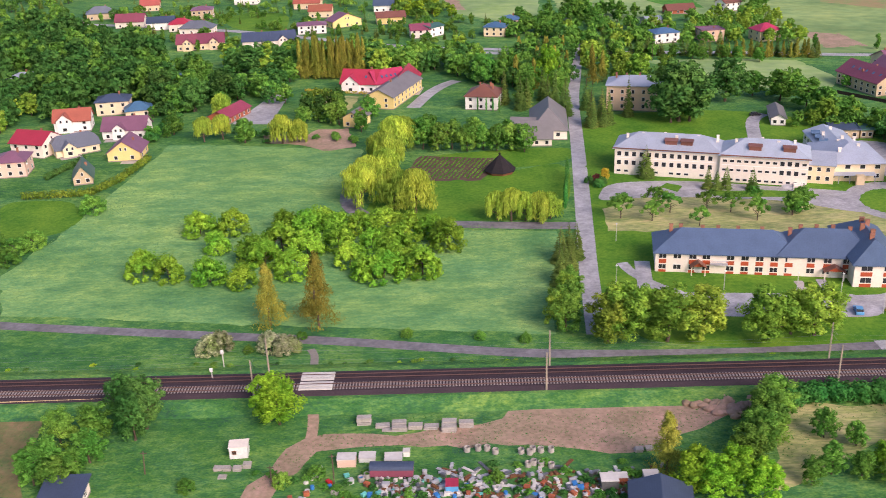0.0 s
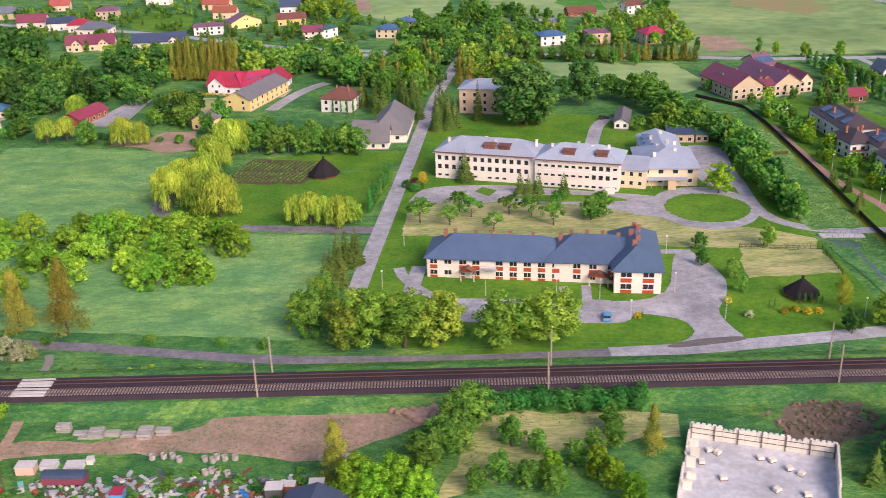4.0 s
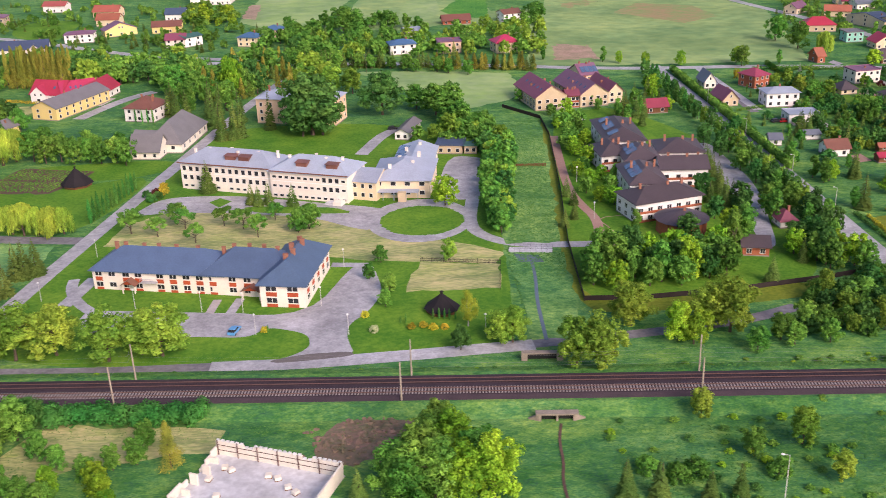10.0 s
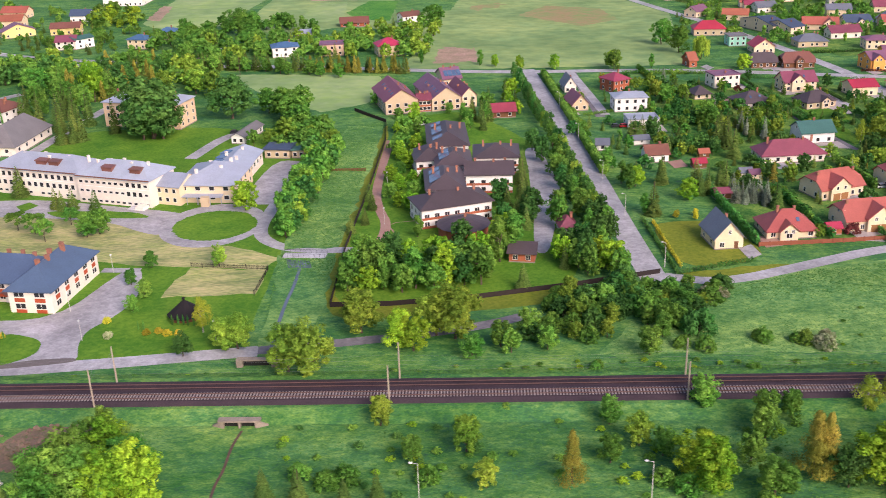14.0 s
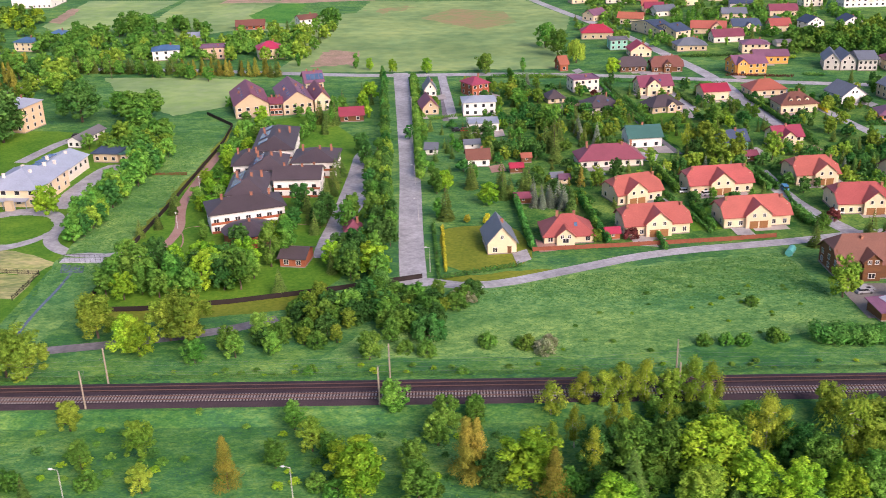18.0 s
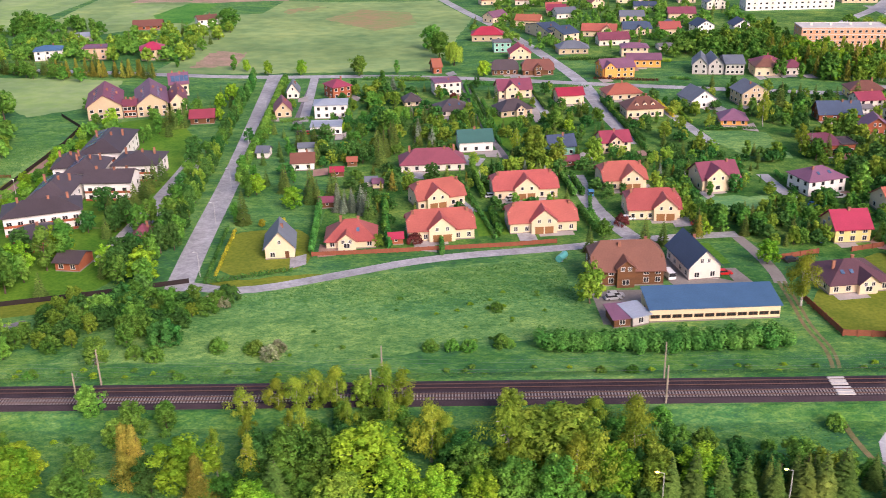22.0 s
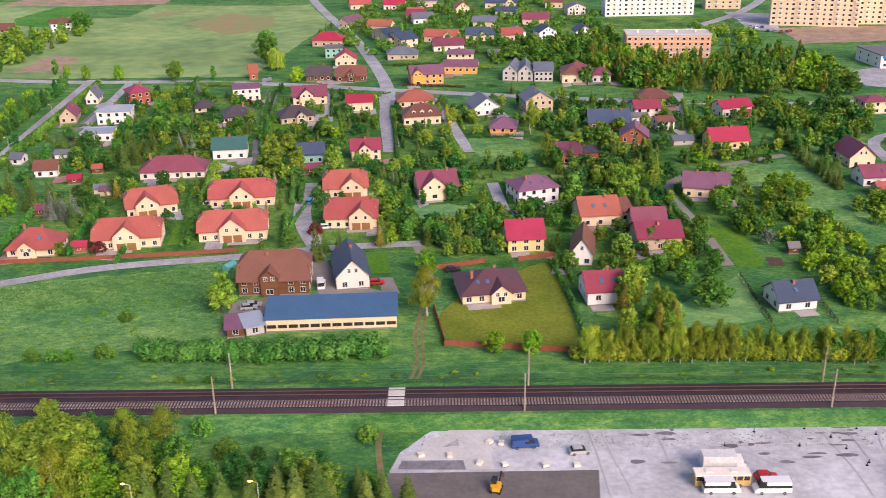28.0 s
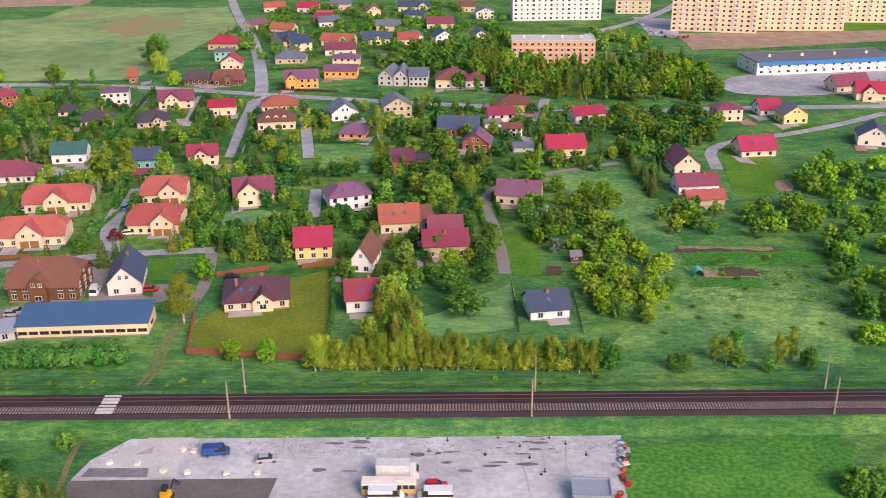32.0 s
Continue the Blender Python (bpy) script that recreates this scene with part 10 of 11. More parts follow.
wood(("bushdark", "olive", "dark", "thuja", "spruce", "olive"), [(320.8, 243.7), (335.0, 245.7), (336.8, 218.6), (324.2, 217.6)], 12, 4.2, 1.0, 2.0)
wood(("spruce", "thuja", "dark", "spruce", "olive"), [(270.9, 193.1), (290.7, 195.8), (295.4, 167.8), (275.8, 168.8)], 20, 5.5, 1.1, 2.0)
wood(("round", "olive", "dark"), [(34.2, 335.7), (63.5, 336.6), (84.5, 282.5), (52.6, 292.4)], 16, 9, 1.2, 3.5)
wood(("round", "bright", "bush"), [(-53.7, 491.5), (-52.9, 543.1), (-16.3, 510.9), (-3.9, 449.5), (-29.3, 452.9)], 30, 8, 1.2, 3.5)
house(-46.1, 557.4, 28.8, 1, d=30, e=8.0, rise=0.8, kind="flat", wall="wall_white", roof="roof_shed", n=8, sides=2, chim=(), label="long white commercial hall with a flat roof", name="commercial_hall", attic=0)
trees("round", [(175.5, 227.5), (193.8, 243.4), (189.8, 248.4), (164.0, 252.5), (196.5, 237.5)], 6, 1.1)
trees("spruce", [(202.6, 224.3), (206.1, 227.0), (209.8, 222.3), (212.9, 224.0)], 10, 1.1)
wood(("dark", "olive", "spruce", "bushdark", "bright", "spruce", "olive"), [(378.4, 174.3), (417.2, 180.3), (431.0, 135.3), (408.6, 114.5), (390.1, 125.3)], 22, 5.6, 1.05, 2.4)
wood(("dark", "olive", "spruce", "bushdark", "oval", "spruce", "olive"), [(426.5, 173.0), (468.0, 178.9), (491.9, 151.6), (482.9, 112.8), (458.2, 113.3), (439.0, 129.5)], 32, 5.8, 1.05, 2.4)
wood(("dark", "olive", "round", "bushdark", "spruce", "oval", "spruce", "olive"), [(440.7, 94.9), (458.9, 99.0), (485.6, 93.9), (491.2, 77.0), (469.3, 69.6), (444.8, 70.1)], 22, 5.0, 1.05, 2.4)
wood(("dark", "olive", "round", "spruce", "olive", "bushdark", "spruce", "olive"), [(285.4, 232.7), (355.5, 239.7), (374.6, 181.5), (353.2, 168.1), (308.7, 176.2)], 32, 5.6, 1.05, 2.4)
wood(("round", "olive", "bushbright"), [(497.0, 171.1), (531.0, 177.1), (513.4, 133.3), (496.9, 112.5)], 16, 6.0, 1.05, 2.8)
wood(("dark", "olive", "round"), [(538.0, 332.1), (593.0, 343.3), (607.9, 302.2), (596.6, 272.2), (534.9, 275.1)], 22, 9.0, 1.05, 3.0)
trees("olive", [(459.5, 51.4), (461.5, 58.2), (458.0, 48.1)], 9.5, 0.9)
trees("round", [(462.8, 81.6), (484.7, 69.3), (475.4, 62.2)], 7.5, 1.0)
# ---- hedges and fences ----
fence([(156.0, 241.5), (170.9, 222.4), (172.7, 196.8), (171.6, 134.1), (169.8, 85.4), (170.3, 47.2)], 1.5, "fence_dark", 3.0, "dark brown closed panel fence", 2, True)
fence([(170.3, 47.2), (185.0, 47.3), (206.6, 50.7), (232.4, 57.6), (254.2, 64.7)], 1.4, "fence_dark", 3.0, "dark brown closed panel fence", 2, True)
fence([(284.5, 82.1), (308.2, 84.1), (340.2, 87.5), (353.3, 89.5)], 1.3, "fence_red", 3.0, "red-brown panel fence with brick posts", 3, True, 0.2)
fence([(413.1, 29.9), (429.1, 28.0), (443.8, 25.6)], 1.6, "fence_red", 3.0, "red-brown wooden fence with brick posts", 3, True, 0.2)
fence([(413.1, 29.9), (410.3, 49.6)], 1.6, "fence_red", 3.0, "red-brown wooden fence with brick posts", 3, True, 0.2)
fence([(-109.8, -0.7), (-80.8, -0.3)], 1.9, "fence_tan", 2.5, "tan concrete panel fence", 3, True, 0.1)
fence([(128.9, 73.8), (150.5, 71.1), (149.9, 54.8)], 1.4, "fence_dark", 3.0, "thin dark wire fence", 2)
fence([(491.4, 67.3), (491.4, 39.4)], 1.5, "fence_dark", 2.5, "dark slatted metal garden fence", 3)
fence([(507.0, 61.6), (506.9, 38.6)], 1.5, "fence_dark", 2.5, "dark slatted metal garden fence", 3)
hedge([(369.7, 143.0), (364.6, 101.1)], 1.5, 1.2, "leaf_thuja", "neatly clipped green garden hedge")
hedge([(325.0, 154.0), (336.2, 93.0)], 1.8, 1.2, "leaf_thuja", "neatly clipped green garden hedge")
hedge([(391.6, 245.1), (397.3, 192.6)], 1.6, 1.2, "leaf_thuja", "neatly clipped green garden hedge")
hedge([(332.7, 253.4), (342.2, 191.4)], 2.2, 1.2, "leaf_thuja", "neatly clipped green garden hedge")
hedge([(329.6, 295.4), (387.1, 284.8)], 1.6, 1.4, "leaf_thuja", "clipped green hedge beside the road")
hedge([(516.5, 258.4), (534.5, 260.5)], 1.6, 1.4, "leaf_thuja", "clipped green hedge beside the road")

# ---- ditch with stream beside the campus ----
patch("ditch_bank", [(151.3, 81.0), (161.1, 78.6), (168.1, 78.3), (169.1, 50.5), (166.5, 26.5), (156.4, 26.8), (155.1, 51.1)], "meadow", 0.06, "tall blue-green grass along a ditch")
patch("ditch_bank", [(155.6, 216.5), (170.3, 216.2), (170.8, 179.9), (167.6, 86.7), (152.4, 85.2), (151.1, 134.8)], "meadow", 0.06, "tall green grass along a ditch")
patch("stream", [(154.1, 78.1), (160.9, 76.6), (162.2, 71.8), (155.8, 72.0)], "water", 0.1, "still grey-blue water of a stream")
ribbon("stream_bed", [(158.9, 71.9), (159.3, 60.6), (158.7, 47.6), (159.6, 26.7)], 0.9, "water", 0.11, "narrow stream over stones", "stream")
ribbon("stream", [(160.0, -7.9), (159.1, -13.7), (159.4, -21.0), (158.7, -26.2), (159.2, -32.6)], 0.55, "earth_dark", 0.07, "narrow wet ditch with dark mud", "stream")
bridge = thing("foot_bridge", 159.0, 80.3, -4, "small concrete bridge with dark railings", "bridge")
bm = bmesh.new()
box(bm, -6, 6, -1.6, 1.6, 0.0, 0.35)
part("deck", bm, "concrete", bridge)
for yy in (-1.5, 1.5):
    bm = bmesh.new()
    for i in range(9):
        box(bm, -6 + i * 1.5, -5.94 + i * 1.5, yy - 0.03, yy + 0.03, 0.351, 1.3)
    box(bm, -6, 6, yy - 0.03, yy + 0.03, 1.3, 1.38)
    part("railing", bm, "fence_dark", bridge)
weir = thing("weir", 162.5, 157.8, 0, "rusty brown timber weir across the ditch", "weir")
bm = bmesh.new()
box(bm, -6, 6, -0.3, 0.3, -0.3, 0.9)
for i in range(7):
    box(bm, -6 + i * 2, -5.8 + i * 2, -0.5, -0.31, -0.3, 1.2)
part("board_wall", bm, "wall_timber", weir)
road_culvert = thing("road_culvert", 158.0, 17.3, 0, "concrete mouth of a culvert under the road", "culvert")
bm = bmesh.new()
for a in ((-4.5, -3.2, 0, 1.5), (3.2, 4.5, 0, 1.5)):
    box(bm, *a, -0.4, 1.6)
box(bm, -4.5, 4.5, 0, 1.4, 1.601, 1.9)
part("head_wall", bm, "culvert_stone", road_culvert)
# Black board across the mouth: its colour paints the darkness inside.
bm = bmesh.new()
box(bm, -3.2, 3.2, 1.0, 1.4, -0.4, 1.6)
part("shadowed_mouth", bm, "rubber", road_culvert)

# ---- vegetable rows ----
GARDEN = thing("vegetable_rows", -10.5, 151.1, 0, "green vegetable rows on dark soil", "vegetables", kind="stuff")
bm, rnd = Foliage(), random.Random(8)
LEVEL[0] = 1
(ax, ay), (bx, by), (cx, cy), (dx, dy) = [(-26.5, 141.6), (-19.5, 165.8), (7.5, 160.4), (0.5, 139.7)]
ox, oy, oz = GARDEN.location
for i in range(17):
    f = (i + 0.5) / 17
    for j in range(34):
        g = (j + 0.5) / 34
        if 0.47 < g < 0.53:
            continue
        px, py = (ax + (dx - ax) * f) * (1 - g) + (bx + (cx - bx) * f) * g, (ay + (dy - ay) * f) * (1 - g) + (by + (cy - by) * f) * g
        if rnd.random() < 0.8:
            leaves(bm, rnd, (px - ox, py - oy, land(px, py) - oz + 0.25), (0.4, 0.55, 0.25), 5, 0.28)
part("plants", bm.mesh("plants", "leaf_green"), "leaf_green", GARDEN)

# ---- unfinished house with white block walls ----
site = thing("unfinished_house", 107.1, -20.8, -18, "roofless house shell of white blocks on a concrete slab", "building site", z=-2.0)
(sx, sy) = [(107.1, -20.8)][0]
bm = bmesh.new()
box(bm, -13, 13, -24, 0.6, -0.2, 0.3)
part("floor_slab", bm, "concrete", site)
BLOCK = bmesh.new()
box(BLOCK, -0.98, 0.98, -0.18, 0.18, 0, 0.58)
BLOCK = mesh_of("block", BLOCK, "block_white")
for i in range(13):
    for k in range(5 if i not in (3, 9) else 4):
        part("block", BLOCK, "block_white", site, at=pose(-12 + i * 2 + (0.0 if k % 2 else 0.0), 0, 0.3 + k * 0.6))
for i in range(9):
    for k in range(5 if i < 6 else 3):
        part("block", BLOCK, "block_white", site, at=pose(13, -1.2 - i * 2, 0.3 + k * 0.6, 0, 0, 90))
for i in range(10):
    for k in range((3, 2, 1, 0, 0, 2, 3, 3, 2, 3)[i]):
        part("block", BLOCK, "block_white", site, at=pose(-13, -1.2 - i * 2, 0.3 + k * 0.6, 0, 0, 90))
for i in range(7):
    bm = bmesh.new()
    box(bm, -0.09, 0.09, -0.09, 0.09, 0.3, 3.5)
    part("prop_post", bm, "rust_steel", site, "dark steel prop against the wall", at=pose(-12.6 + i * 4.2, -0.32, 0))
for z in (1.4, 2.5):
    bm = bmesh.new()
    box(bm, -12.6, 12.6, -0.3, -0.22, z - 0.05, z + 0.05)
    part("rail", bm, "rust_steel", site, at=pose(0, 0, 0))
for i in range(26):
    bm = bmesh.new()
    box(bm, -0.3, 0.3, -0.2, 0.2, 0, 0.28)
    part("coping_block", bm, "plastic_white", site, at=pose(-12.5 + i, 0, 3.29 if i // 2 not in (3, 9) else 2.69))
for i in range(5):
    bm = bmesh.new()
    box(bm, -0.2, 0.2, -1.6, 0, 0.3, 1.6 + (i % 3) * 0.5)
    part("partition", bm, "block_white", site, at=pose(-12.8 + (0.6 if i % 2 else 0.2), -3.0 - i * 3.4, 0, 0, 0, 90))
patch("mortar_spill", [(101.0, -26.0), (106.0, -25.0), (109.0, -28.0), (104.5, -30.5)], "concrete_pale", 0.1, "pale spilt mortar on bare soil")
patch("bare_earth", [(95.5, -25.0), (101.5, -18.0), (104.5, -20.5), (103.0, -28.0), (100.0, -42.0), (89.0, -42.0), (93.0, -33.0)], "earth", 0.06, "bare brown soil beside the building site")
PALLET, UNIT = bmesh.new(), bmesh.new()
box(PALLET, -0.65, 0.65, -0.55, 0.55, 0, 0.12)
box(UNIT, -0.59, 0.59, -0.24, 0.24, 0, 0.3)
PALLET, UNIT = mesh_of("pallet_base", PALLET, "wall_timber"), mesh_of("block", UNIT, "block_white")


def pallet(x, y, ang, z=None):
    root = thing("block_pallet", x, y, ang, "pallet stacked with pale building blocks", "pallet", "block pallets", z=z)
    part("pallet_base", PALLET, "wall_timber", root)
    for v in (-0.26, 0.26):
        for w in (0.123, 0.43):
            part("block", UNIT, "block_white", root, at=pose(0, v, w))


for u, v, a in ((-9, -4, 10), (-7.5, -4.4, 40), (-6, -12, 0), (0, -4, 5), (2, -4.2, 20), (5, -6, 15), (7, -7, 50), (-10, -8, 80), (3, -13, 30), (8, -13, 0)):
    q = site.matrix_basis @ Vector((u, v, 0.3))
    pallet(q.x, q.y, a, q.z)

# clods of dug earth
CLODS = thing("earth_clods", 121.5, -12.4, 0, "loose clods of dark dug earth", "earth", kind="stuff")
bm, rnd = bmesh.new(), random.Random(3)
for i in range(150):
    m = Matrix.Translation((rnd.gauss(0, 5.5), rnd.gauss(0, 3.6), 0.1)) @ Matrix.Diagonal((rnd.uniform(0.3, 0.9), rnd.uniform(0.3, 0.8), rnd.uniform(0.15, 0.45), 1))
    bmesh.ops.create_icosphere(bm, subdivisions=1, radius=1.0, matrix=m)
for v in bm.verts:
    v.co += Vector((rnd.gauss(0, 0.12), rnd.gauss(0, 0.12), rnd.gauss(0, 0.1)))
part("clod", bm, "clods", CLODS)
BERM = thing("earth_berm", 45.8, -6.7, 0, "heap of bare brown earth", "earth", kind="stuff")
bm = bmesh.new()
for i in range(60):
    m = Matrix.Translation((rnd.gauss(0, 3.8), rnd.gauss(0, 1.6), 0.2)) @ Matrix.Diagonal((rnd.uniform(0.7, 1.6), rnd.uniform(0.6, 1.3), rnd.uniform(0.4, 1.1), 1))
    bmesh.ops.create_icosphere(bm, subdivisions=1, radius=1.0, matrix=m)
part("clod", bm, "earth", BERM)


# ---- storage yard on the camera's side of the railway ----
def slab_stack(x, y, n, w=2.8, d=1.4, ang=0, mat="slab_old"):
    root = thing("slab_stack", x, y, ang, "stack of weathered pale concrete slabs", "slab stack", "slab stacks")
    rnd = random.Random(int(x * 13))
    for i in range(n):
        bm = bmesh.new()
        box(bm, -w / 2, w / 2, -d / 2, d / 2, i * 0.34, i * 0.34 + 0.26)
        part("slab", bm, mat, root, at=pose(rnd.uniform(-0.15, 0.15), rnd.uniform(-0.1, 0.1), 0, 0, 0, rnd.uniform(-4, 4)))


for x, y, n in [(*p, n) for p, n in zip([(-26.2, -9.2), (-22.5, -10.6), (-19.2, -10.7), (-19.1, -11.9), (-16.0, -11.3), (-12.9, -11.4), (-9.4, -11.2), (-9.4, -12.6), (-5.9, -11.3), (-21.0, -11.8)], (5, 2, 4, 3, 3, 2, 5, 4, 4, 1))]:
    slab_stack(x, y, n)
for x, y, n in [(*p, n) for p, n in zip([(-52.3, -23.6), (-50.5, -23.7), (-48.6, -23.8), (-46.8, -23.1), (-51.0, -26.1), (26.0, -20.8), (28.1, -20.5), (30.2, -20.6)], (2, 2, 2, 3, 1, 2, 2, 2))]:
    slab_stack(x, y, n, 1.5, 1.2)


def crate(x, y, w, d, h, mat, label, ang=0, lid="concrete_pale"):
    root = thing("storage_box", x, y, ang, label, "storage box")
    bm = bmesh.new()
    box(bm, -w / 2, w / 2, -d / 2, d / 2, 0, h)
    part("box_body", bm, mat, root)
    bm = bmesh.new()
    slab(bm, [(-w / 2 - 0.08, -d / 2 - 0.08, h + 0.1), (w / 2 + 0.08, -d / 2 - 0.08, h + 0.1), (w / 2 + 0.08, d / 2 + 0.08, h + 0.2), (-w / 2 - 0.08, d / 2 + 0.08, h + 0.2)], 0.09)
    part("lid", bm, lid, root)


crate(-28.3, -22.8, 3.4, 2.2, 1.6, "wall_pink", "large low storage box with a white lid")
crate(-24.6, -21.5, 3.0, 2.0, 0.9, "plastic_white", "low white storage box with a white lid")
crate(-19.7, -22.1, 3.2, 2.4, 0.9, "plastic_white", "low white storage box with a white lid")
crate(-17.3, -20.4, 1.2, 1.2, 1.0, "plastic_white", "small white storage box")
crate(-8.8, -31.5, 2.2, 2.2, 1.6, "paint_skyblue", "blue storage box with a crimson lid", 0, "roof_crimson")
crate(18.9, -31.6, 3.0, 2.4, 2.0, "steel", "grey sheet metal storage box")
crate(26.3, -31.2, 2.6, 2.4, 2.2, "paint_silver", "pale metal storage box")
crate(21.3, -30.0, 2.0, 1.6, 1.2, "wall_brick", "rusty orange metal box")
wagon = thing("trailer", -19.7, -26.7, -2, "dark trailer with maroon sides and a rounded navy roof", "trailer")
bm = bmesh.new()
box(bm, -3.9, 3.9, -1.2, 1.2, 0.5, 1.9)
part("body", bm, "roof_maroon", wagon)
bm = bmesh.new()
arc = [(-1.3 * math.cos(math.pi * i / 8), 1.95 + 0.75 * math.sin(math.pi * i / 8)) for i in range(9)]
ends = [[bm.verts.new((x, y, z)) for y, z in arc] for x in (-4, 4)]
for i in range(8):
    bm.faces.new((ends[0][i], ends[1][i], ends[1][i + 1], ends[0][i + 1]))
bm.faces.new(ends[0])
bm.faces.new(ends[1][::-1])
bm.faces.new((ends[0][0], ends[0][8], ends[1][8], ends[1][0]))
part("roof", bm, "roof_navy", wagon)
for u in (-2.4, 2.4):
    for v in (-1.1, 1.1):
        part("wheel", WHEEL, "rubber", wagon, at=pose(u, v, 0.32))
RING = bmesh.new()
for i in range(12):
    a0, a1 = 2 * math.pi * i / 12, 2 * math.pi * (i + 1) / 12
    q = [RING.verts.new((r * math.cos(a), r * math.sin(a), z)) for r, z in ((0.6, 0), (0.6, 1.0), (0.48, 1.0), (0.48, 0.2)) for a in (a0, a1)]
    for k in (0, 2, 4):
        RING.faces.new((q[k], q[k + 1], q[k + 3], q[k + 2]))
bmesh.ops.remove_doubles(RING, verts=RING.verts[:], dist=0.001)
bmesh.ops.recalc_face_normals(RING, faces=RING.faces[:])
RING = mesh_of("concrete_ring", RING, "slab_old")
for x, y in [(-6.0, -19.6), (-3.9, -19.3), (-2.2, -19.4), (-0.7, -20.5), (4.1, -20.6), (5.7, -21.0), (6.3, -20.1), (7.8, -20.4), (9.7, -20.4), (6.2, -24.3), (7.5, -24.8), (9.3, -25.4), (5.1, -24.9), (-25.2, -28.2), (-24.2, -27.2)]:
    tagged(part("concrete_ring", RING, "concrete", None, at=pose(x, y, land(x, y), 0, 0, 0)), "short grey concrete well ring on the grass", "well ring", "well rings")
CLUTTER = [("slab_old", 1.2, 0.6), ("paint_red", 1.0, 0.9), ("rust_steel", 1.8, 0.5), ("paint_blue", 1.1, 0.7), ("concrete_pale", 1.4, 0.5), ("paint_silver", 1.3, 0.9), ("wall_brick", 1.0, 0.8), ("plastic_teal", 0.9, 0.6)]
rnd = random.Random(12)
for i in range(70):
    (ux, uy), (vx, vy) = [(-38.7, -30.0), (18.4, -33.2)]
    f = rnd.random()
    x, y = ux + (vx - ux) * f + rnd.gauss(0, 0.5), uy + (vy - uy) * f + rnd.gauss(0, 2.2)
    m, w, h = CLUTTER[rnd.randrange(8)]
    bm = bmesh.new()
    if rnd.random() < 0.4:
        tube(bm, (0, 0, 0), (0, 0, h), w * 0.35, w * 0.33, 10)
        nm = "drum"
    else:
        box(bm, -w / 2, w / 2, -w * 0.35, w * 0.35, 0, h)
        box(bm, -w / 2 - 0.05, w / 2 + 0.05, -w * 0.35 - 0.05, w * 0.35 + 0.05, h * 0.8, h * 0.92)
        nm = "crate"
    tagged(part(nm, bm, m, None, at=pose(x, y, land(x, y), 0, 0, rnd.uniform(0, 180))), "discarded painted " + nm + " in a junk yard", nm, "junk in the yard")
for i in range(26):
    (ux, uy), (vx, vy) = [(-13.0, -24.0), (17.0, -32.5)]
    x, y = ux + (vx - ux) * rnd.random(), uy + (vy - uy) * rnd.random()
    bm = bmesh.new()
    for k in range(3):
        box(bm, -1.6, 1.6, -0.3 + k * 0.22, -0.12 + k * 0.22, 0.02 + k * 0.02, 0.16 + k * 0.02)
    tagged(part("plank_pile", bm, ("steel", "concrete_pale", "wall_timber", "paint_silver")[i % 4], None, at=pose(x, y, land(x, y), 0, 0, rnd.uniform(0, 180))), "small pile of discarded planks and bars", "plank pile", "plank piles")
SCRAP = [bmesh.new() for _ in range(4)]
for i in range(420):
    x, y, a, w, h = rnd.uniform(-22, 30), -30.5 + rnd.gauss(0, 2.6) - 0.05 * abs(rnd.uniform(-22, 30)), rnd.uniform(0, 3.1), rnd.uniform(0.2, 0.9), rnd.uniform(0.1, 0.7)
    c, si, z = math.cos(a), math.sin(a), land(x, y)
    prism(SCRAP[i % 4], [(x + c * u - si * v, y + si * u + c * v) for u, v in ((-w, -0.25), (w, -0.25), (w, 0.3), (-w * 0.8, 0.35))], z, z + h)
for bm, mt in zip(SCRAP, ("steel", "concrete_pale", "wall_timber", "paint_silver")):
    tagged(part("scrap_heap", bm, mt), "heaped mixed scrap and rubble in a junk yard", "scrap", "", "stuff")
kiosk = thing("site_cabin", -49.0, -19.1, 5, "small white site cabin with a dark window", "cabin")
bm = bmesh.new()
box(bm, -1.7, 1.7, -1.3, 1.3, 0.1, 2.5)
part("body", bm, "plastic_white", kiosk)
bm = bmesh.new()
box(bm, -1.85, 1.85, -1.45, 1.45, 2.501, 2.65)
part("roof", bm, "wall_pale", kiosk)
add_window(kiosk, -0.8, -1.3, 1.5, 0, 0.8, 0.8, "frame_brown")
house(-77.3, -34.6, 6.9, 2, d=5, e=2.6, rise=0.8, kind="shed", wall="wall_pale", roof="roof_navy", n=2, sides=1, chim=(), label="small pale shed with a navy roof", name="shed", attic=0)
house(25.8, -44.0, 9.8, -8, d=9, e=2.8, rise=1.8, kind="gable_y", wall="wall_grey", roof="roof_navy", n=3, sides=1, chim=(), label="low shed with a dark sheet roof", name="shed", attic=0)


def wooden_pole(x, y, h=7.0, lean=0.0):
    root = thing("utility_pole", x, y, 0, "weathered wooden utility pole with a crossbar", "utility pole")
    bm = bmesh.new()
    tube(bm, (0, 0, -0.4), (lean, 0, h), 0.14, 0.1, 7)
    part("pole", bm, "bark", root)
    bm = bmesh.new()
    box(bm, lean - 0.6, lean + 0.6, -0.05, 0.05, h - 0.5, h - 0.38)
    part("crossbar", bm, "bark", root)


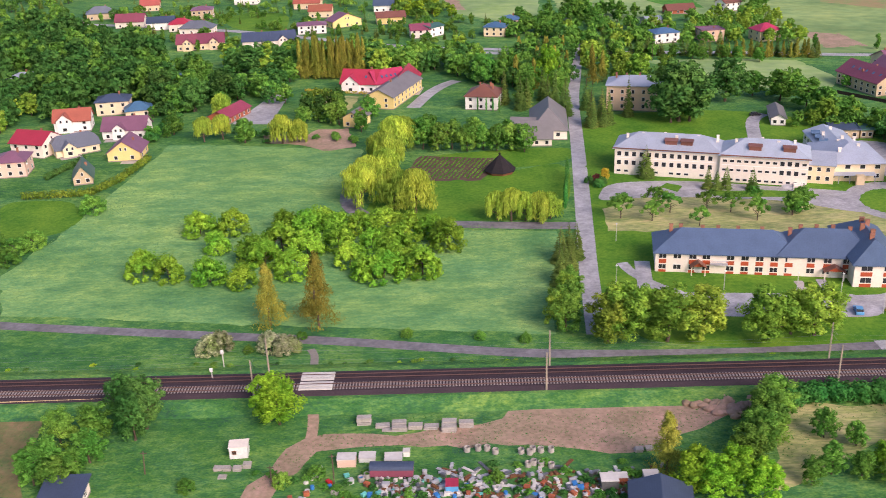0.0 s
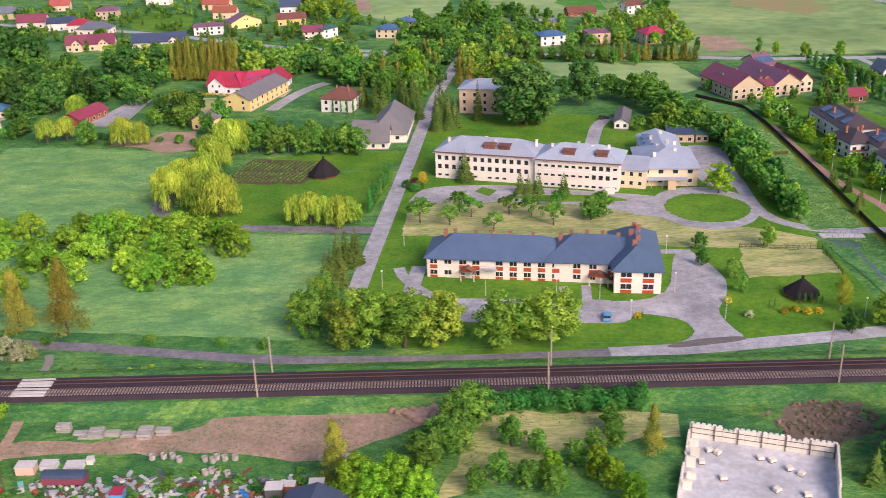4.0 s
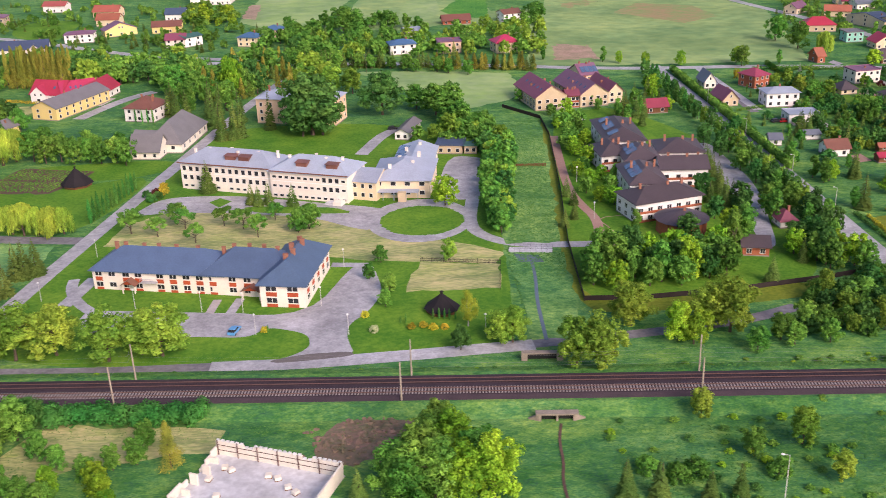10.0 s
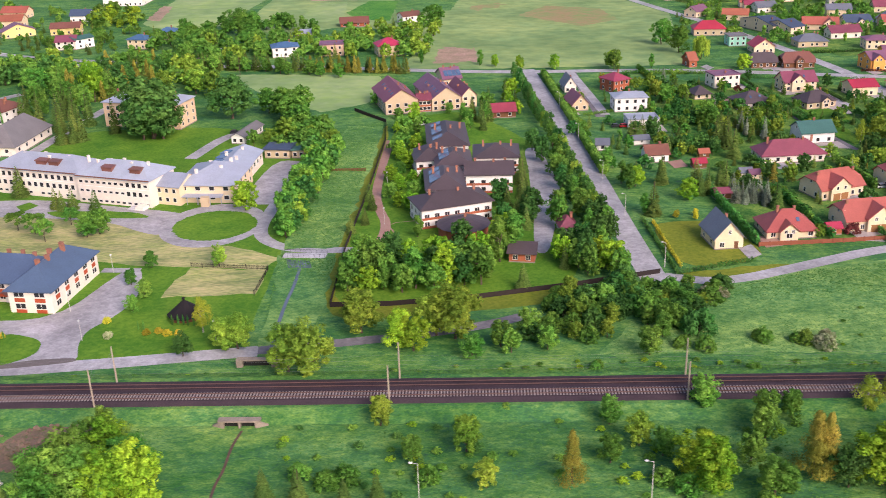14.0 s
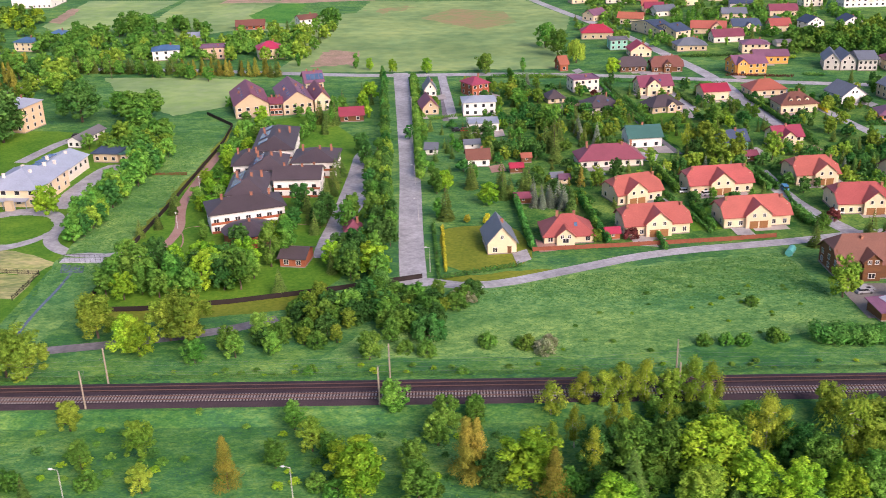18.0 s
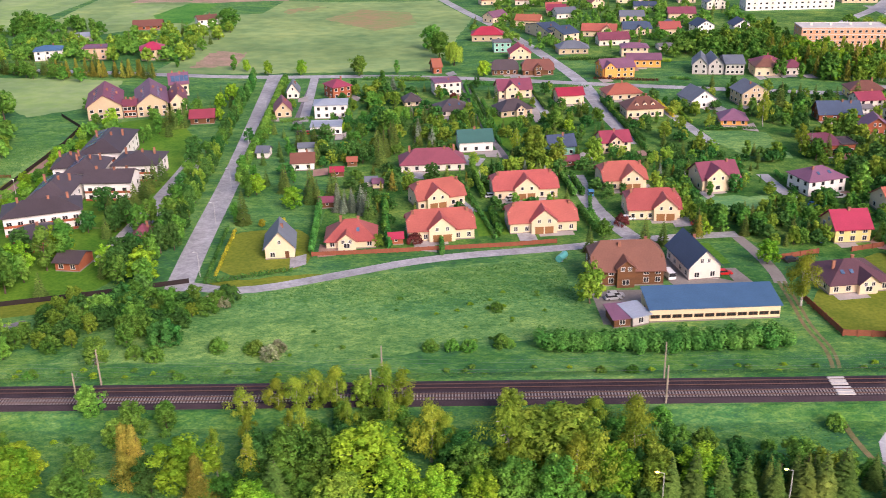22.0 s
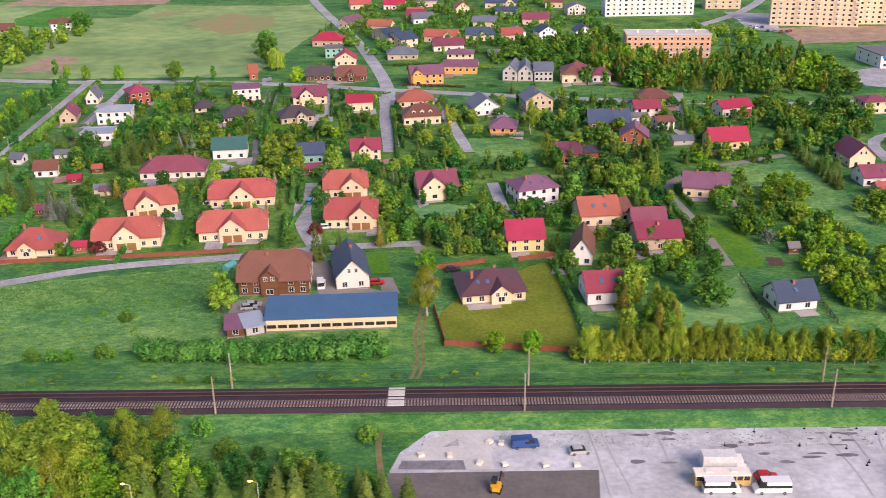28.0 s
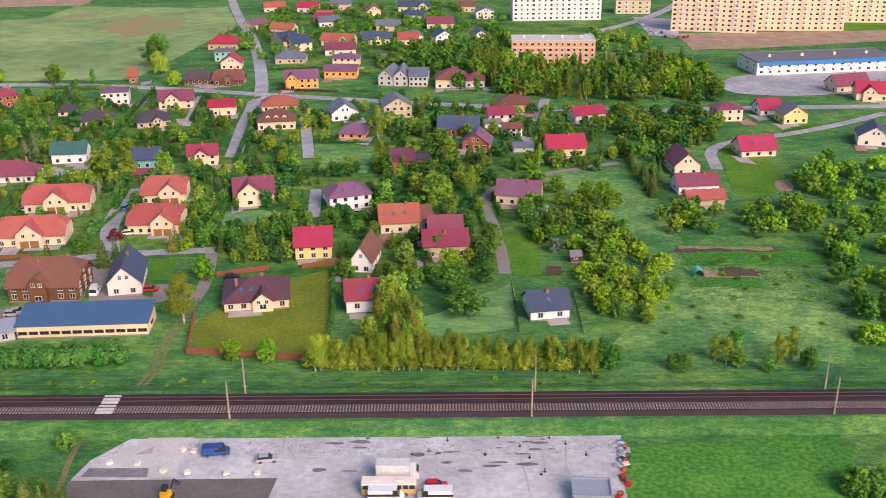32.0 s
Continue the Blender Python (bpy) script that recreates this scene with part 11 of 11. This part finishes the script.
wooden_pole(-30.0, -29.0, 6.5)
wooden_pole(-65.6, -24.5, 5.0, 0.4)
wooden_pole(-41.2, -29.2, 4.5)
wooden_pole(91.0, 315.2, 9)
for x, y in [(-59.7, 6.6), (-59.1, 14.6)]:
    root = thing("signal_post", x, y, 0, "slim grey post with a white sign board", "sign")
    bm = bmesh.new()
    tube(bm, (0, 0, -0.3), (0, 0, 4.4), 0.12, 0.1, 6)
    part("pole", bm, "concrete_pale", root)
    bm = bmesh.new()
    box(bm, -0.35, 0.35, -0.2, -0.13, 3.7, 4.6)
    part("sign_board", bm, "plastic_white", root)

# ---- lamps ----
for x, y in [(33.0, 52.6), (37.4, 81.4), (58.9, 47.3), (76.2, 45.0), (86.7, 44.0), (92.2, 32.1), (105.6, 46.8), (114.1, 31.4), (108.4, 70.9), (145.9, 30.2), (179.3, 104.6), (177.6, 139.7)]:
    street_lamp(x, y, 5.0)
for x, y in [(249.2, 143.3), (251.6, 108.8), (256.2, 68.8), (246.1, 191.4), (243.5, 244.0)]:
    street_lamp(x, y, 7.0, 180, 1.0)
for x, y in [(195.9, -32.4), (235.5, -32.5)]:
    street_lamp(x, y, 9.0, 180, 1.2)
for x, y in [(441.4, -1.3), (443.7, -1.4), (445.9, -1.4), (455.0, -0.5), (467.4, -0.7)]:
    post = thing("marker_post", x, y, 0, "short pale concrete marker post on the grass", "post")
    bm = bmesh.new()
    tube(bm, (0, 0, -0.3), (0, 0, 1.5), 0.1, 0.09, 6)
    part("shaft", bm, "concrete_pale", post)

# ---- vehicles ----
for x, y, paint, a in [(336.4, 130.3, "white", 10), (342.7, 127.3, "white", 20), (368.7, 131.3, "skyblue", 80), (376.7, 107.6, "white", 10), (396.6, 102.1, "red", 5), (442.4, 123.5, "black", 10), (446.1, 124.5, "silver", 10), (437.2, 119, "skyblue", 20), (426.6, 90.6, "blue", 80), (415.1, 73.3, "black", 10), (538.2, 237.8, "white", 10), (536.6, 366.6, "white", 5)]:
    car(x, y, a, "paint_" + paint, "car", paint + " car parked in a garden drive")
car(86.9, 33.3, 80, "paint_skyblue", "car", "bright blue parked hatchback")
car(380.2, 64.4, 100, "paint_white", "van", "white delivery van parked by the villa")
car(364.6, 52.3, 10, "paint_silver", "car", "silver off-road car in the yard")
car(394.9, 65.4, 5, "paint_red", "car", "red parked estate car")
car(368.7, 132.6, 80, "paint_skyblue", "car", "pale blue car parked in the street")
for x, y, a, p in [(*q, a, p) for q, a, p in zip([(438.5, 120.1), (442.6, 122.1), (446.4, 125.1), (436.1, 117.1), (437.0, 168.2), (428.0, 87.7), (376.8, 107.7), (363.7, 50.9), (380.5, 65.4)], (20, 20, 20, 10, 60, 80, 15, 10, 95), ("paint_black", "paint_black", "paint_silver", "paint_skyblue", "paint_silver", "paint_navy", "paint_white", "paint_silver", "paint_white"))]:
    car(x, y, a, p, "car", p.split("_")[1] + " car parked beside a house")
for x, y, a, p in [(*q, a, p) for q, a, p in zip([(111.9, 208.0), (186.5, 218.5), (187.2, 276.4), (183.6, 276.4), (136.2, 387.1), (266.4, 210.8), (263.2, 211.1), (277.1, 232.9)], (10, 20, 90, 90, 0, 10, 10, 60), ("paint_black", "paint_white", "paint_white", "paint_white", "paint_white", "paint_red", "paint_black", "paint_silver"))]:
    car(x, y, a, p, "car", p.split("_")[1] + " car parked in the village")
for x, y, p in [(*q, p) for q, p in zip([(604.0, 455.6), (607.1, 453.3), (610.6, 453.1), (609.8, 438.9), (614.2, 438.6), (617.2, 436.5), (620.6, 436.2), (623.4, 438.0), (604.6, 483.8)], ("paint_silver", "paint_white", "paint_navy", "paint_black", "paint_silver", "paint_red", "paint_navy", "paint_red", "paint_white"))]:
    car(x, y, 80, p, "car", p.split("_")[1] + " car in a far car park")
van = car(428.5, -11.2, 6, "paint_navy", "van", "dark blue van on the concrete lot")
car(438.9, -13.6, 8, "paint_silver", "car", "silver car on the concrete lot")
car(462.6, -26.0, 0, "paint_white", "minibus", "white minibus on the parking lot")
car(471.6, -26.2, 180, "paint_white", "minibus", "white minibus on the parking lot")
car(499.9, -22.7, 0, "paint_red", "car", "bright red car on the parking lot")
car(471.7, -22.5, 0, "paint_red", "car", "red car behind the minibuses")
bus = thing("bus", 463.1, -23.9, 0, "old ochre yellow bus with dark windows", "bus")
bm = bmesh.new()
box(bm, -5.0, 5.0, -1.2, 1.2, 0.45, 1.6)
part("body", bm, "paint_ochre", bus)
bm = bmesh.new()
box(bm, -4.95, 4.95, -1.15, 1.15, 1.6, 2.5)
part("window_band", bm, "glass_pane", bus)
for i in range(9):
    bm = bmesh.new()
    box(bm, -4.98 + i * 1.22, -4.8 + i * 1.22, -1.19, 1.19, 1.601, 2.49)
    part("window_post", bm, "paint_ochre", bus)
bm = bmesh.new()
box(bm, -5.0, 5.0, -1.2, 1.2, 2.501, 2.85)
box(bm, -3, -1.8, -0.5, 0.5, 2.851, 3.05)
box(bm, 1.5, 2.7, -0.5, 0.5, 2.851, 3.05)
part("roof", bm, "wall_pale", bus)
for u in (-3, 3):
    for v in (-1.1, 1.1):
        part("wheel", WHEEL, "rubber", bus, at=pose(u, v, 0.42) @ Matrix.Diagonal((1.4, 1.2, 1.4, 1)))
truck = thing("truck", 464.5, -19.5, 0, "white box truck on the parking lot", "truck")
bm = bmesh.new()
box(bm, -4.0, 2.2, -1.25, 1.25, 0.9, 3.7)
part("box_body", bm, "plastic_white", truck)
bm = bmesh.new()
box(bm, 2.3, 4.0, -1.15, 1.15, 0.6, 2.0)
slab(bm, [(2.3, -1.15, 2.75), (3.5, -1.15, 2.75), (3.5, 1.15, 2.75), (2.3, 1.15, 2.75)], 0.7)
part("cab", bm, "paint_white", truck)
bm = bmesh.new()
slab(bm, [(3.52, -1.05, 2.7), (4.0, -1.05, 2.05), (4.0, 1.05, 2.05), (3.52, 1.05, 2.7)], 0.05)
part("windscreen", bm, "glass_pane", truck)
for u in (-2.8, -1.6, 3.0):
    for v in (-1.05, 1.05):
        part("wheel", WHEEL, "rubber", truck, at=pose(u, v, 0.45) @ Matrix.Diagonal((1.4, 1.3, 1.4, 1)))
digger = thing("excavator", 422.3, -25.1, 75, "small yellow excavator with a dark arm", "excavator")
bm = bmesh.new()
for v in (-0.8, 0.8):
    box(bm, -1.2, 1.2, v - 0.22, v + 0.22, 0, 0.6)
part("tracks", bm, "rubber", digger)
bm = bmesh.new()
prism(bm, [(-1.3, -0.9), (0.6, -0.9), (0.9, -0.5), (0.9, 0.9), (-0.9, 0.9), (-1.4, 0.4)], 0.65, 1.5)
part("housing", bm, "paint_yellow", digger)
bm = bmesh.new()
box(bm, -0.2, 0.85, -0.1, 0.85, 1.501, 2.5)
part("cab", bm, "glass_pane", digger)
bm = bmesh.new()
tube(bm, (0.9, -0.4, 1.2), (2.4, -0.4, 2.6), 0.16, 0.13, 6)
tube(bm, (2.4, -0.4, 2.6), (3.6, -0.4, 1.2), 0.13, 0.1, 6)
part("arm", bm, "rubber", digger)
bm = bmesh.new()
box(bm, 3.4, 4.0, -0.75, -0.05, 0.6, 1.2)
part("bucket", bm, "rust_steel", digger)
# concrete lot: repaired fields, joints, painted lines, posts
for pts, mt, lab in (([(405.0, -15.7), (410.6, -8.9), (414.6, -4.6), (422.9, -5.5), (421.6, -11.0), (422.4, -18.8), (404.7, -18.5)], "concrete_pale", "pale patched concrete field"), ([(412.6, -11.3), (415.6, -8.6), (415.8, -10.9), (412.8, -11.3)], "asphalt", "grey repaired square"), ([(405.0, -15.7), (416.5, -15.8), (417.0, -18.8), (404.2, -18.5)], "asphalt_old", "grey repaired strip")):
    patch("lot_patch", pts, mt, 0.09, lab)
for pts in ([(441.6, -4.4), (442.9, -29.0)], [(444.2, -4.3), (444.3, -11.4), (446.8, -26.1)], [(454.7, -4.1), (455.3, -17.2)], [(486.8, -3.4), (487.8, -12.2), (489.1, -21.4), (489.3, -29.7)], [(492.3, -3.3), (492.5, -10.3), (492.9, -17.9)], [(505.2, -2.9), (498.8, -6.5), (496.6, -12.3), (497.5, -21.5)], [(446.0, -12.4), (487.9, -11.2)]):
    ribbon("lot_line", pts, 0.22, "concrete_pale", 0.1, "worn pale painted line", "marking")
rnd = random.Random(21)
(ux, uy), (vx, vy) = [(447.9, -5.6), (500.8, -18.0)]
for i in range(26):
    x, y = rnd.uniform(ux, vx), rnd.uniform(vy, uy)
    a, b = rnd.uniform(0.5, 2.2), rnd.uniform(0.2, 0.7)
    patch("oil_stain", [(x + a * math.cos(k * 0.785) * rnd.uniform(0.7, 1.2), y + b * math.sin(k * 0.785) * rnd.uniform(0.7, 1.2)) for k in range(8)], "asphalt_old", 0.085, "irregular dark stain on concrete", "stain")
for x, y in [(466.9, -11.8), (473.9, -7.1), (481.2, -12.1), (488.2, -9.3), (489.8, -13.2), (494.3, -6.4), (497.3, -8.5), (492.3, -17.8), (484.1, -6.2), (465.5, -20.1), (491.6, -18.7), (500.9, -12.4)]:
    root = thing("barrier_post", x, y, 0, "small dark rubber barrier post", "post", "barrier posts")
    bm = bmesh.new()
    tube(bm, (0, 0, 0), (0, 0, 0.18), 0.3, 0.24, 8)
    tube(bm, (0, 0, 0.18), (0, 0, 0.85), 0.07, 0.06, 6)
    part("post", bm, "rubber", root)
for i in range(26):
    (ux, uy), (vx, vy) = [(508.9, -7.7), (505.5, -27.6)]
    f = rnd.random()
    m, w, h = CLUTTER[rnd.randrange(8)]
    bm = bmesh.new()
    box(bm, -w / 2, w / 2, -w * 0.35, w * 0.35, 0, h * 0.7)
    box(bm, -w * 0.3, w * 0.3, -w * 0.2, w * 0.2, h * 0.7, h)
    x, y = ux + (vx - ux) * f + rnd.gauss(0, 0.6), uy + (vy - uy) * f
    tagged(part("rubbish_bag", bm, m, None, at=pose(x, y, land(x, y), 0, 0, rnd.uniform(0, 180))), "piece of colourful rubbish beside the lot", "rubbish", "rubbish beside the lot")
house(499.8, -28.4, 6.0, -4, d=4.5, e=2.2, rise=0.3, kind="flat", wall="wall_grey", roof="roof_sheet", n=1, sides=0, chim=(), label="small grey container with a sheet roof", name="container", attic=0)
for x, y in [(421.7, -10.1), (424.0, -10.5), (408.5, -14.2), (414.0, -14.5), (419.6, -17.0), (424.3, -17.6), (431.9, -17.9), (437.8, -18.0)]:
    pallet(x, y, rnd.uniform(0, 90))

# ---- garden plots on the right ----
patch("vegetable_bed", [(549.9, 77.8), (560.5, 77.6), (559.5, 71.7), (548.8, 71.9)], "earth_dark", 0.09, "tilled brown vegetable bed")
patch("vegetable_bed", [(542.2, 94.5), (570.0, 93.0), (569.3, 90.8), (541.7, 92.3)], "earth", 0.09, "narrow tilled strip with white covers")
patch("crop_bed", [(541.7, 71.3), (559.3, 70.9), (558.6, 66.0), (540.6, 66.4)], "crop", 0.09, "green planted bed")
green = thing("polytunnel", 542.9, 73.2, 0, "small teal polytunnel with a rounded cover", "greenhouse")
bm = bmesh.new()
for i in range(8):
    a0, a1 = math.pi * i / 8, math.pi * (i + 1) / 8
    slab(bm, [(-1.5 * math.cos(a0), -1.6, 2.2 * math.sin(a0) + 0.02), (-1.5 * math.cos(a1), -1.6, 2.2 * math.sin(a1) + 0.02), (-1.5 * math.cos(a1), 1.6, 2.2 * math.sin(a1) + 0.02), (-1.5 * math.cos(a0), 1.6, 2.2 * math.sin(a0) + 0.02)], 0.03)
part("cover", bm, "plastic_teal", green)
bm = bmesh.new()
prism(bm, [(-1.4, 1.5), (1.4, 1.5), (1.4, 1.58), (-1.4, 1.58)], 0, 1.6)
part("end_panel", bm, "plastic_teal", green)
tank = thing("water_tank", 353.6, 76.9, 60, "round horizontal teal water tank", "tank")
bm = bmesh.new()
tube(bm, (-2, 0, 1.0), (2, 0, 1.0), 1.0, 1.0, 14)
part("vessel", bm, "plastic_teal", tank)
bm = bmesh.new()
for u in (-1.2, 1.2):
    box(bm, u - 0.15, u + 0.15, -0.8, 0.8, -0.1, 0.4)
part("cradle", bm, "concrete", tank)

# ---- tall grass ----
VERGES = ((-150, -40, -30, -7), (-40, 60, -24, -7), (60, 145, -12, -7), (168, 330, -42, -7), (330, 400, -14, -7), (400, 560, -12, -7), (545, 640, -40, -7))
for i, (x0, x1, y0, y1) in enumerate(VERGES):
    tufts([(x0, y0), (x1, y0), (x1, y1), (x0, y1)], int((x1 - x0) * (y1 - y0) * 3.0), 0.24, ("blade_green", "blade_green", "blade_pale")[i % 3], "tall uneven grass beside the railway", 10 + i)
tufts([(-200, -4.5), (650, -4.5), (650, -1.6), (-200, -1.6)], 9000, 0.2, "blade_pale", "dry pale grass along the track bed", 30)
tufts([(-200, 9.5), (650, 9.5), (650, 15.5), (-200, 15.5)], 16000, 0.2, "blade_pale", "pale grass along the track bed", 31)
tufts([(-122.1, 45.5), (-131.0, 66.7), (-121.8, 129.0), (-116.7, 187.9), (-42.0, 175.8), (-43.5, 109.4), (21.5, 89.2), (16.7, 54.9), (15.4, 27.4), (-63.4, 37.3)], 50000, 0.2, "blade_blue", "tall waving blue-green meadow grass", 32)
tufts([(268.8, 55.1), (293.4, 64.9), (351.5, 77.4), (357.7, 37.7), (340.7, 29.6), (295.8, 20.3), (232.7, 20.8), (254.5, 50.5)], 32000, 0.2, "blade_green", "tall uneven meadow grass", 33)
tufts([(155.0, 9.7), (190.0, 15.8), (251.6, 18.8), (332.2, 16.1), (329.3, 8.5), (155.9, 7.3)], 10000, 0.2, "blade_green", "tall uneven grass beside the railway", 34)
tufts([(152.1, 81.0), (168.1, 78.3), (166.4, 29.3), (156.4, 26.8)], 7000, 0.2, "blade_green", "tall reedy grass in the ditch", 35)
tufts([(156.4, 212.1), (170.3, 216.2), (167.6, 86.7), (153.2, 85.2)], 9000, 0.2, "blade_green", "tall reedy grass in the ditch", 36)
tufts([(544.7, 150.2), (543.9, 94.9), (587.7, 91.7), (566.6, 23.7), (506.2, 24.6), (541.0, 68.2)], 12000, 0.2, "blade_green", "uncut garden grass", 37)

# paved yards beside the village houses
rnd = random.Random(77)
for root in [o for o in scene.objects if o.type == "EMPTY" and 70 < o.location.y < 360 and o.location.x > 190 and o.name.split(".")[0] == "house"]:
    side, w = rnd.choice((-1, 1)), rnd.uniform(3.5, 6.5)
    x0 = side * rnd.uniform(2.0, 5.0)
    quad = [root.matrix_basis @ Vector(p) for p in ((x0, -rnd.uniform(5, 9), 0), (x0 + side * w, -rnd.uniform(5, 9), 0), (x0 + side * w, rnd.uniform(-0.4, 5), 0), (x0, -0.3, 0))]
    patch("paved_yard", [(q.x, q.y) for q in quad], ("paving", "asphalt", "paving", "paving_red")[rnd.randrange(4)], 0.1, "small paved yard beside a house", "yard")

# far houses: panes too small to tell apart become one part a house
for root in [o for o in scene.objects if o.type == "EMPTY" and o.location.y > 330 and o.name.split(".")[0] in ("house", "barn", "office")]:
    panes = [o for o in root.children if o.name.split(".")[0] == "window"]
    if len(panes) < 3:
        continue
    bm = bmesh.new()
    mats = [m for m in panes[0].data.materials]
    for o in panes:
        start = len(bm.verts)
        bm.from_mesh(o.data)
        bm.verts.ensure_lookup_table()
        for v in bm.verts[start:]:
            v.co = o.matrix_basis @ v.co
        bpy.data.objects.remove(o)
    me = bpy.data.meshes.new("windows")
    bm.to_mesh(me)
    bm.free()
    for m in mats:
        me.materials.append(m)
    ob = new("glazing", me)
    ob.parent = root
    tagged(ob, "small far windows", "", "", "stuff")
